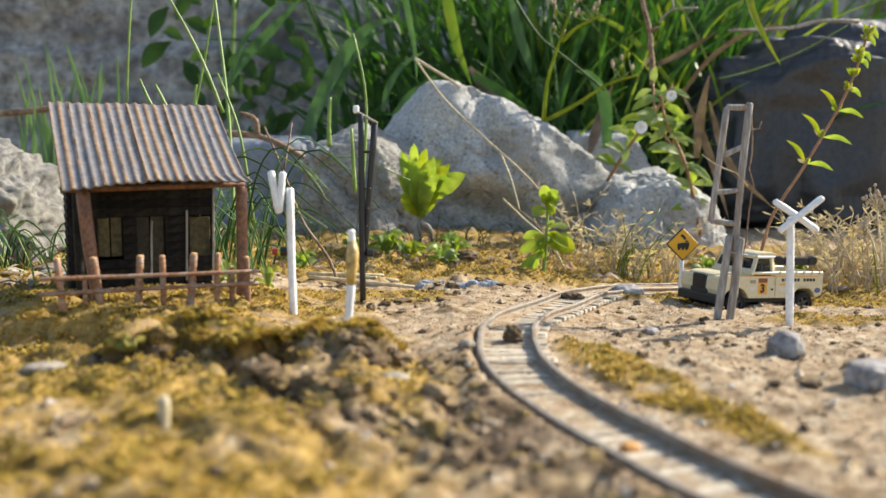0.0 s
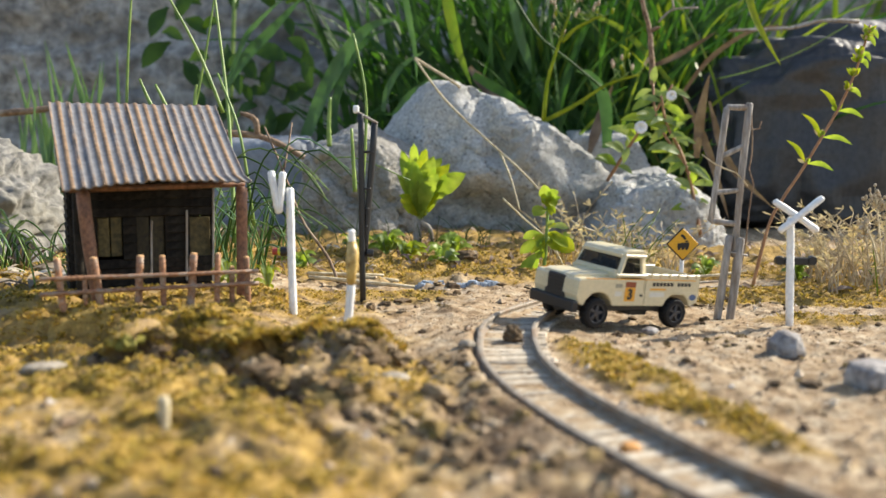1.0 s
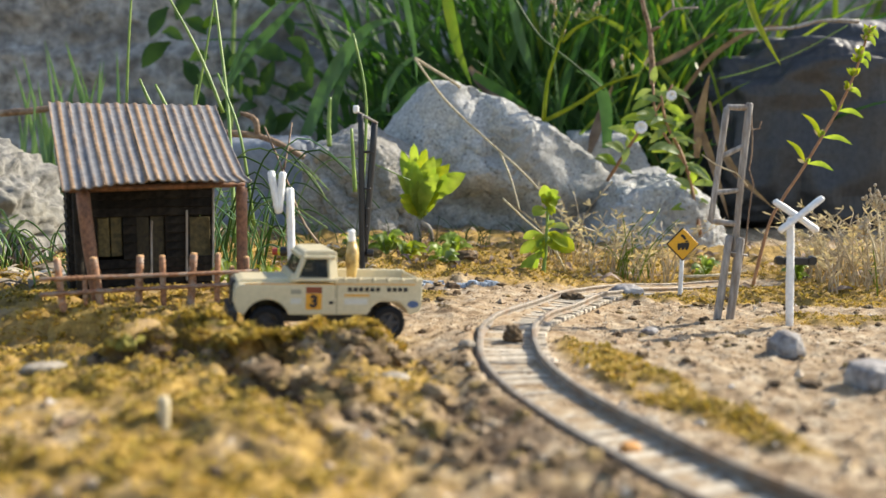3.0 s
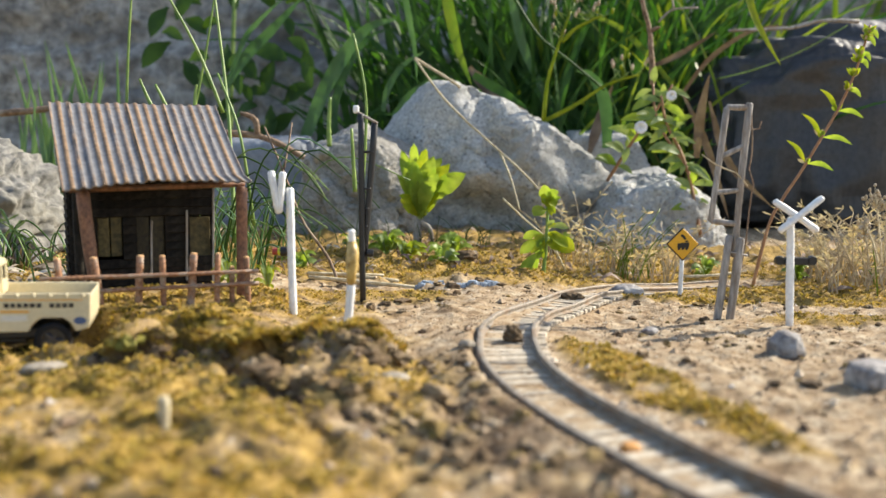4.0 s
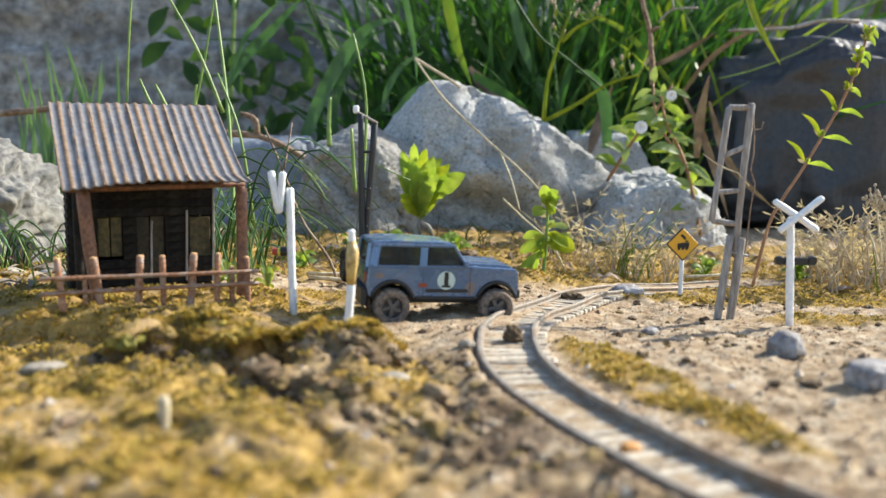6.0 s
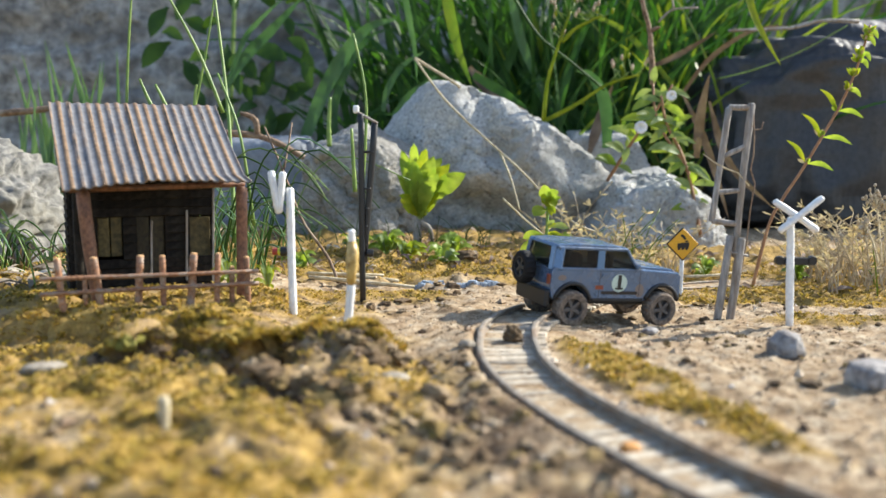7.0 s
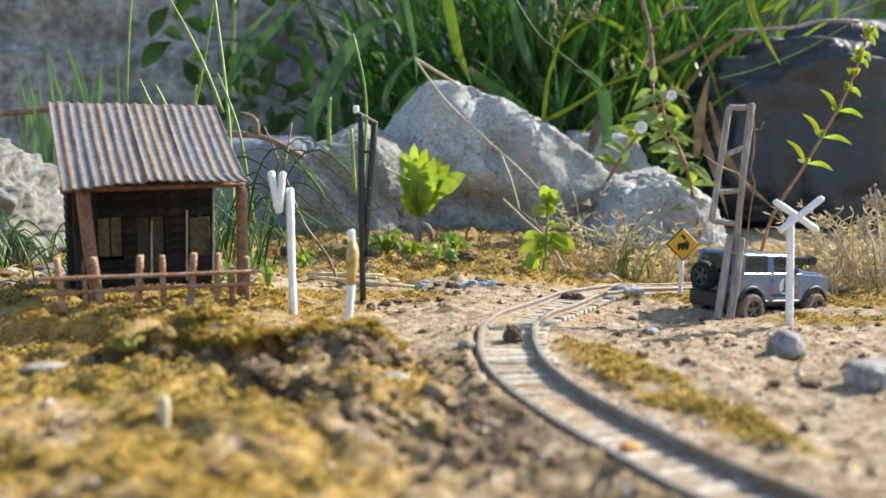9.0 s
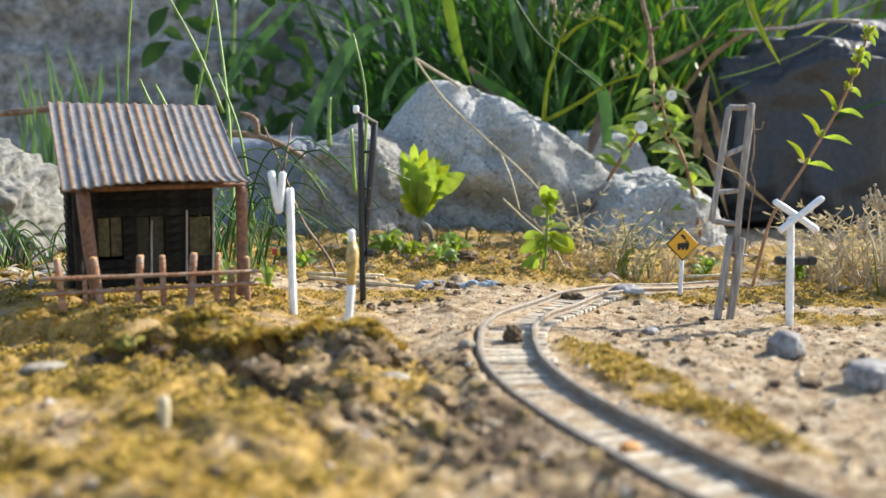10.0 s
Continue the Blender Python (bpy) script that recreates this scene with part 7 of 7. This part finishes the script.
# ---- stones, moss tufts and grit ----
def stones():
    rnd = random.Random(55)
    spec = [("rounded grey stone resting on sandy soil", 0.1108, 0.287, 0.0060, 1.0, 0.95), ("angular grey stone resting on sandy soil", 0.1185, 0.2440, 0.0066, 1.15, 0.66),
            ("grey stone beside the far rails", 0.0915, 0.447, 0.0062, 1.4, 0.6), ("small brown clod of mossy soil between the rails", 0.0235, 0.2990, 0.0034, 0.9, 1.1),
            ("pale flat stone in the moss", -0.1070, 0.238, 0.0036, 1.6, 0.45), ("pale stone in the soil", -0.0130, 0.2350, 0.0034, 1.3, 0.6), ("brown lump of soil", 0.012, 0.520, 0.0062, 1.3, 0.7),
            ("pale pebble by the rails", 0.0075, 0.2780, 0.0022, 1.2, 0.7), ("grey pebble on the soil", 0.080, 0.345, 0.0026, 1.3, 0.6), ("pale pebble in the moss", -0.075, 0.278, 0.0035, 1.2, 0.7),
            ("brown clod of soil", -0.022, 0.250, 0.0050, 1.2, 0.7), ("orange pebble between the rails", 0.0395, 0.186, 0.0019, 1.2, 0.7),
            ("pale pebble between rails and moss", 0.0480, 0.205, 0.0022, 1.2, 0.7), ("brown clod of soil", 0.060, 0.415, 0.0040, 1.3, 0.6)]
    for k, (label, x, y, r, w, h) in enumerate(spec):
        bm = bmesh.new()
        bmesh.ops.create_icosphere(bm, subdivisions=4, radius=1)
        for v in bm.verts:
            d = v.co.normalized()
            lumpy = 2.2 if "clod" in label or "lump" in label else 1.0
            q = 1 + 0.16 * lumpy * fract(d + Vector((k * 3, 0, 0)), 1.3 * lumpy, 4) + 0.05 * lumpy * fract(d + Vector((0, k, 0)), 6, 3)
            if "angular" in label:                      # a blocky stone with a flat top
                d = Vector([math.copysign(abs(c) ** 0.5, c) for c in d]) * 0.88
            v.co = Vector((d.x * w, d.y, max(d.z, -0.7) * h)) * q * r
        mat = M_PEBBLE
        if "clod" in label or "lump" in label or "brown" in label:
            mat = M_CLOD
        if "orange" in label:
            mat = M_ORANGE_STONE
        if "pale" in label:
            mat = M_PALE_STONE
        ob = part("stone" if r > 0.004 else "pebble", bm, mat, None, "", True)
        ob.matrix_world = pose(x, y, ground_z(x, y) + r * h * 0.45, 0, 0, rnd.uniform(-30, 30))
        tagged(ob, label, "stone")


def clod_material():
    m, t, b = nodes_of("brown soil clod")
    geo = t.nodes.new("ShaderNodeNewGeometry")
    col = ramp(t, geo.outputs["Random Per Island"], [(0, (0.060, 0.038, 0.020)), (0.3, (0.17, 0.110, 0.055)), (0.55, (0.28, 0.190, 0.060)), (0.75, (0.24, 0.165, 0.088)), (1, (0.36, 0.265, 0.16))]).outputs[0]
    n = noise_node(t, 600, 6)
    t.links.new(mixed(t, 1.0, col, ramp(t, n.outputs[0], [(0.3, (0.5,) * 3), (0.7, (1.2,) * 3)]).outputs[0], "MULTIPLY"), b.inputs["Base Color"])
    b.inputs["Roughness"].default_value = 0.95
    bumped(t, b, n.outputs[0], 0.9, 0.0009)
    return m


M_CLOD = clod_material()
M_ORANGE_STONE = surface("orange pebble", (0.5, 0.22, 0.05), (0.7, 0.36, 0.12), 500, 0.8, 0.5, 0.0004)
M_PALE_STONE = surface("pale pebble", (0.20, 0.165, 0.12), (0.40, 0.345, 0.27), 500, 0.9, 0.6, 0.0005)
stones()


def scatter_mesh(name, label, category, material, verts, faces):
    me = bpy.data.meshes.new(name)
    me.from_pydata(verts, [], faces)
    me.materials.append(material)
    return tagged(new(name, me), label, category, kind="stuff")


def moss_material():
    m, t, b = nodes_of("moss tuft")
    geo = t.nodes.new("ShaderNodeNewGeometry")
    big = noise_node(t, 45, 4)
    add = t.nodes.new("ShaderNodeMath")
    add.operation = "MULTIPLY_ADD"
    t.links.new(geo.outputs["Random Per Island"], add.inputs[0])
    add.inputs[1].default_value = 0.45
    t.links.new(big.outputs[0], add.inputs[2])
    col = ramp(t, add.outputs[0], [(0.42, (0.075, 0.066, 0.012)), (0.60, (0.27, 0.195, 0.030)), (0.78, (0.50, 0.355, 0.055)), (1.0, (0.60, 0.39, 0.095))]).outputs[0]
    t.links.new(col, b.inputs["Base Color"])
    b.inputs["Roughness"].default_value = 0.8
    tr = t.nodes.new("ShaderNodeBsdfTranslucent")
    t.links.new(col, tr.inputs[0])
    ms = t.nodes.new("ShaderNodeMixShader")
    ms.inputs[0].default_value = 0.35
    t.links.new(b.outputs[0], ms.inputs[1])
    t.links.new(tr.outputs[0], ms.inputs[2])
    t.links.new(ms.outputs[0], t.nodes["Material Output"].inputs[0])
    return m


def grit_material():
    m, t, b = nodes_of("grit")
    geo = t.nodes.new("ShaderNodeNewGeometry")
    col = ramp(t, geo.outputs["Random Per Island"], [(0, (0.10, 0.065, 0.04)), (0.35, (0.30, 0.20, 0.12)), (0.7, (0.50, 0.38, 0.25)), (0.93, (0.62, 0.52, 0.40)), (1.0, (0.66, 0.60, 0.52))]).outputs[0]
    t.links.new(col, b.inputs["Base Color"])
    b.inputs["Roughness"].default_value = 0.9
    return m


def scatter():
    rnd = random.Random(91)
    # moss: sprigs of three small leaves each
    vs, fs = [], []
    made = 0
    while made < 70000:
        y = 0.11 + 0.46 * rnd.random() ** 1.25
        half = 0.52 * y + 0.02
        x = rnd.uniform(-half, half)
        m = moss_at(x, y)
        made += 1
        if m < rnd.uniform(0.30, 0.90):
            continue
        z = ground_z(x, y) + min(m, 1.0) * 0.0010
        h = rnd.uniform(0.0007, 0.0019) * (0.7 + 0.5 * min(m, 1.2))
        a0 = rnd.uniform(0, 6.28)
        y -= overhang(x, y)
        for q in range(3):
            a = a0 + q * 2.1 + rnd.uniform(-0.4, 0.4)
            dx, dy = math.cos(a) * h * 0.8, math.sin(a) * h * 0.8
            wx, wy = -math.sin(a) * h * 0.20, math.cos(a) * h * 0.20
            i = len(vs)
            vs += [(x - wx, y - wy, z), (x + wx, y + wy, z), (x + dx * 0.7 + wx * 1.2, y + dy * 0.7 + wy * 1.2, z + h * 0.5), (x + dx, y + dy, z + h * 0.75), (x + dx * 0.7 - wx * 1.2, y + dy * 0.7 - wy * 1.2, z + h * 0.5)]
            fs += [(i, i + 1, i + 2, i + 4), (i + 4, i + 2, i + 3)]
    # a shaggy fringe on the torn lip of the bank
    for k in range(15000):
        x = rnd.uniform(-0.112, 0.006)
        y = lip_at(x) + rnd.uniform(-0.0035, 0.022)
        if fract((x, y, 44), 60, 3) < -0.12 or bank_side(x) < 0.15:
            continue
        z = ground_z(x, y) + 0.0006
        front = step(0.010, 0.0, y - lip_at(x))
        h = rnd.uniform(0.0010, 0.0030) * (1 + 0.6 * fract((x, y, 51), 40, 2))
        y -= overhang(x, y)
        a = rnd.uniform(0, 6.28)
        dx, dy, dz = 0.6 * math.cos(a), 0.5 * math.sin(a) - 0.7 * front, 0.75 - 0.9 * front * rnd.random()
        wx, wy = -math.sin(a) * h * 0.16, math.cos(a) * h * 0.16
        i = len(vs)
        vs += [(x - wx, y - wy, z), (x + wx, y + wy, z), (x + dx * h * 0.6 + wx, y + dy * h * 0.6 + wy, z + h * dz * 0.7), (x + dx * h, y + dy * h, z + h * dz), (x + dx * h * 0.6 - wx, y + dy * h * 0.6 - wy, z + h * dz * 0.7)]
        fs += [(i, i + 1, i + 2, i + 4), (i + 4, i + 2, i + 3)]
    scatter_mesh("moss", "yellow green moss sprigs covering the soil in patches", "moss", moss_material(), vs, fs)
    # grit: small broken grains
    vs, fs = [], []
    for k in range(15000):
        y = 0.11 + 0.40 * rnd.random() ** 1.2
        half = 0.52 * y + 0.02
        x = rnd.uniform(-half, half)
        if moss_at(x, y) > 0.55 and rnd.random() < 0.7:
            continue
        big = rnd.random() < (0.05 if y < 0.26 else 0.02)
        r = rnd.uniform(0.0009, 0.0019) if big else rnd.uniform(0.0002, 0.0006)
        g2 = track_gap(x, y)
        if g2 < 0.0125:
            if rnd.random() < 0.75:
                continue
            r = min(r, 0.0008)
        z = ground_z(x, y) + r * 0.3
        i = len(vs)
        for d in ((1, 0, 0), (0, 1, 0), (-1, 0, 0), (0, -1, 0), (0, 0, 0.8), (0, 0, -0.8)):
            s = r * rnd.uniform(0.6, 1.25)
            vs.append((x + d[0] * s + rnd.uniform(-r, r) * 0.3, y + d[1] * s + rnd.uniform(-r, r) * 0.3, z + d[2] * s))
        fs += [(i, i + 1, i + 4), (i + 1, i + 2, i + 4), (i + 2, i + 3, i + 4), (i + 3, i, i + 4), (i + 1, i, i + 5), (i + 2, i + 1, i + 5), (i + 3, i + 2, i + 5), (i, i + 3, i + 5)]
    scatter_mesh("grit", "loose sandy grit and crumbs of soil", "grit", grit_material(), vs, fs)


scatter()


def clods():
    """Broken crumbs of turf and soil along the torn edge of the bank."""
    rnd = random.Random(17)
    bm = bmesh.new()
    bmesh.ops.create_icosphere(bm, subdivisions=2, radius=1)
    bm.verts.ensure_lookup_table()
    unit = [v.co.copy() for v in bm.verts]
    tris = [tuple(v.index for v in f.verts) for f in bm.faces]
    bm.free()
    vs, fs = [], []
    for k in range(1700):
        f = rnd.random()
        if k > 1390:
            x, y = rnd.uniform(0.055, 0.23), 0.24 + 0.19 * rnd.random()
        elif k > 1090:
            x, y = rnd.uniform(-0.12, 0.26), rnd.uniform(0.40, 0.60)
        elif k > 900:
            y = rnd.uniform(0.135, 0.275)
            x = float(np.interp(y, LINE_Y[0], LINE_Y[1])) - 0.0145 - 0.022 * f * f
        elif k > 740:
            x = -0.050 + 0.056 * f
            y = 0.2225 - 0.53 * (x + 0.045) + rnd.gauss(-0.002, 0.003)
        elif k > 560:
            x = -0.104 + 0.100 * f
            y = lip_at(x) + rnd.gauss(-0.0055, 0.0028)
        elif k > 500:
            x, y = rnd.uniform(-0.045, 0.005), rnd.uniform(0.355, 0.43)
        elif k > 400:
            x, y = rnd.uniform(-0.08, 0.20), rnd.uniform(0.43, 0.56)
        elif k % 5 > 2:
            x, y = -0.048 + 0.052 * f + rnd.gauss(0, 0.009), 0.258 - 0.078 * f + rnd.gauss(0, 0.006)
        else:
            x, y = rnd.uniform(-0.115, 0.010), rnd.uniform(0.155, 0.262)
        if track_gap(x, y) < 0.0135:
            continue
        r = 0.0006 + 0.0026 * rnd.random() ** 3
        if k <= 400 and k % 5 <= 2:
            r = 0.6 * r
        if k > 900:
            r *= 0.6
        elif k > 560:
            r *= 1.25
        z = ground_z(x, y) + r * 0.25
        sx, sy, sz, turn, seed = rnd.uniform(0.8, 1.5), rnd.uniform(0.8, 1.4), rnd.uniform(0.5, 0.9), rnd.uniform(0, 6.28), rnd.uniform(0, 50)
        i = len(vs)
        for u in unit:
            q = r * (1 + 0.75 * noise.noise(u * 1.5 + Vector((seed, 0, 0))) + 0.2 * noise.noise(u * 4.5 + Vector((0, seed, 0))))
            a, b = u.x * sx, u.y * sy
            vs.append((x + q * (a * math.cos(turn) - b * math.sin(turn)), y + q * (a * math.sin(turn) + b * math.cos(turn)), z + q * u.z * sz))
        fs += [(a + i, b + i, c + i) for a, b, c in tris]
    scatter_mesh("soil_clods", "brown crumbled clods of soil along the turf edge", "soil", M_CLOD, vs, fs)
    # broken sods of moss along the lip
    vs, fs = [], []
    for k in range(110):
        x = rnd.uniform(-0.106, -0.010)
        y = lip_at(x) + rnd.uniform(-0.003, 0.016)
        r = rnd.uniform(0.0009, 0.0022)
        z = ground_z(x, y) - r * 0.25
        y -= overhang(x, y)
        sx, sy, sz, turn, seed = rnd.uniform(0.8, 1.5), rnd.uniform(0.7, 1.2), rnd.uniform(0.5, 1.0), rnd.uniform(0, 6.28), rnd.uniform(0, 50)
        i = len(vs)
        for u in unit:
            q = r * (1 + 0.7 * noise.noise(u * 1.5 + Vector((seed, 0, 0))) + 0.45 * noise.noise(u * 5 + Vector((0, seed, 0))))
            a, b = u.x * sx, u.y * sy
            vs.append((x + q * (a * math.cos(turn) - b * math.sin(turn)), y + q * (a * math.sin(turn) + b * math.cos(turn)), z + q * u.z * sz))
        fs += [(a + i, b + i, c + i) for a, b, c in tris]
    m, t, b = nodes_of("mossy sod")
    geo = t.nodes.new("ShaderNodeNewGeometry")
    col = ramp(t, geo.outputs["Random Per Island"], [(0, (0.14, 0.13, 0.025)), (0.3, (0.30, 0.26, 0.04)), (0.55, (0.46, 0.33, 0.06)), (0.8, (0.32, 0.20, 0.08)), (1, (0.20, 0.135, 0.075))]).outputs[0]
    n = noise_node(t, 700, 6)
    t.links.new(mixed(t, 1.0, col, ramp(t, n.outputs[0], [(0.3, (0.5,) * 3), (0.7, (1.25,) * 3)]).outputs[0], "MULTIPLY"), b.inputs["Base Color"])
    b.inputs["Roughness"].default_value = 0.95
    bumped(t, b, n.outputs[0], 0.9, 0.0012)
    scatter_mesh("moss_sods", "crumbling sods of green and brown moss on the bank", "moss", m, vs, fs)


clods()


def chips():
    """A strip of pale blue grey stone chips on the far moss."""
    rnd = random.Random(29)
    vs, fs = [], []
    for k in range(150):
        f = rnd.random()
        x, y = -0.015 + 0.042 * f + rnd.gauss(0, 0.001), 0.437 + 0.004 * f + rnd.gauss(0, 0.0016)
        r, turn = rnd.uniform(0.0005, 0.0013), rnd.uniform(0, 6.28)
        z = ground_z(x, y) + 0.0006
        i = len(vs)
        for q in range(5):
            a = turn + q * 1.257
            vs.append((x + r * 1.3 * math.cos(a), y + r * math.sin(a), z + rnd.uniform(0.0002, 0.0007)))
            vs.append((x + r * 1.4 * math.cos(a), y + r * 1.1 * math.sin(a), z - 0.0012))
        fs.append(tuple(i + 2 * q for q in range(5)))
        fs += [(i + 2 * q, i + 2 * q + 1, i + (2 * q + 3) % 10, i + (2 * q + 2) % 10) for q in range(5)]
    scatter_mesh("stone_chips", "strip of pale blue grey stone chips on moss", "gravel",
                 surface("blue grey chip", (0.22, 0.27, 0.33), (0.42, 0.48, 0.55), 700, 0.6, 0.4, 0.0003), vs, fs)


chips()


def straws():
    for k, (a, b) in enumerate((((-0.0685, 0.452, 0.0030), (-0.030, 0.458, 0.0030)), ((-0.066, 0.440, 0.0025), (-0.0135, 0.436, 0.0025)), ((-0.050, 0.447, 0.0040), (-0.022, 0.447, 0.0040)))):
        za, zb = ground_z(a[0], a[1]), ground_z(b[0], b[1])
        bm = bmesh.new()
        p, r = stick((a[0], a[1], za + a[2] - 0.001), (b[0], b[1], zb + b[2] - 0.001), 0.0011, 0.0010, 5, 6, 0.01, k)
        tube(bm, p, r, 6, wobble=0.1)
        tagged(part("straw", bm, M_STRAW, None, "", True), "pale straw stick lying on mossy soil", "straw", group="straws on the moss")


straws()


motions()
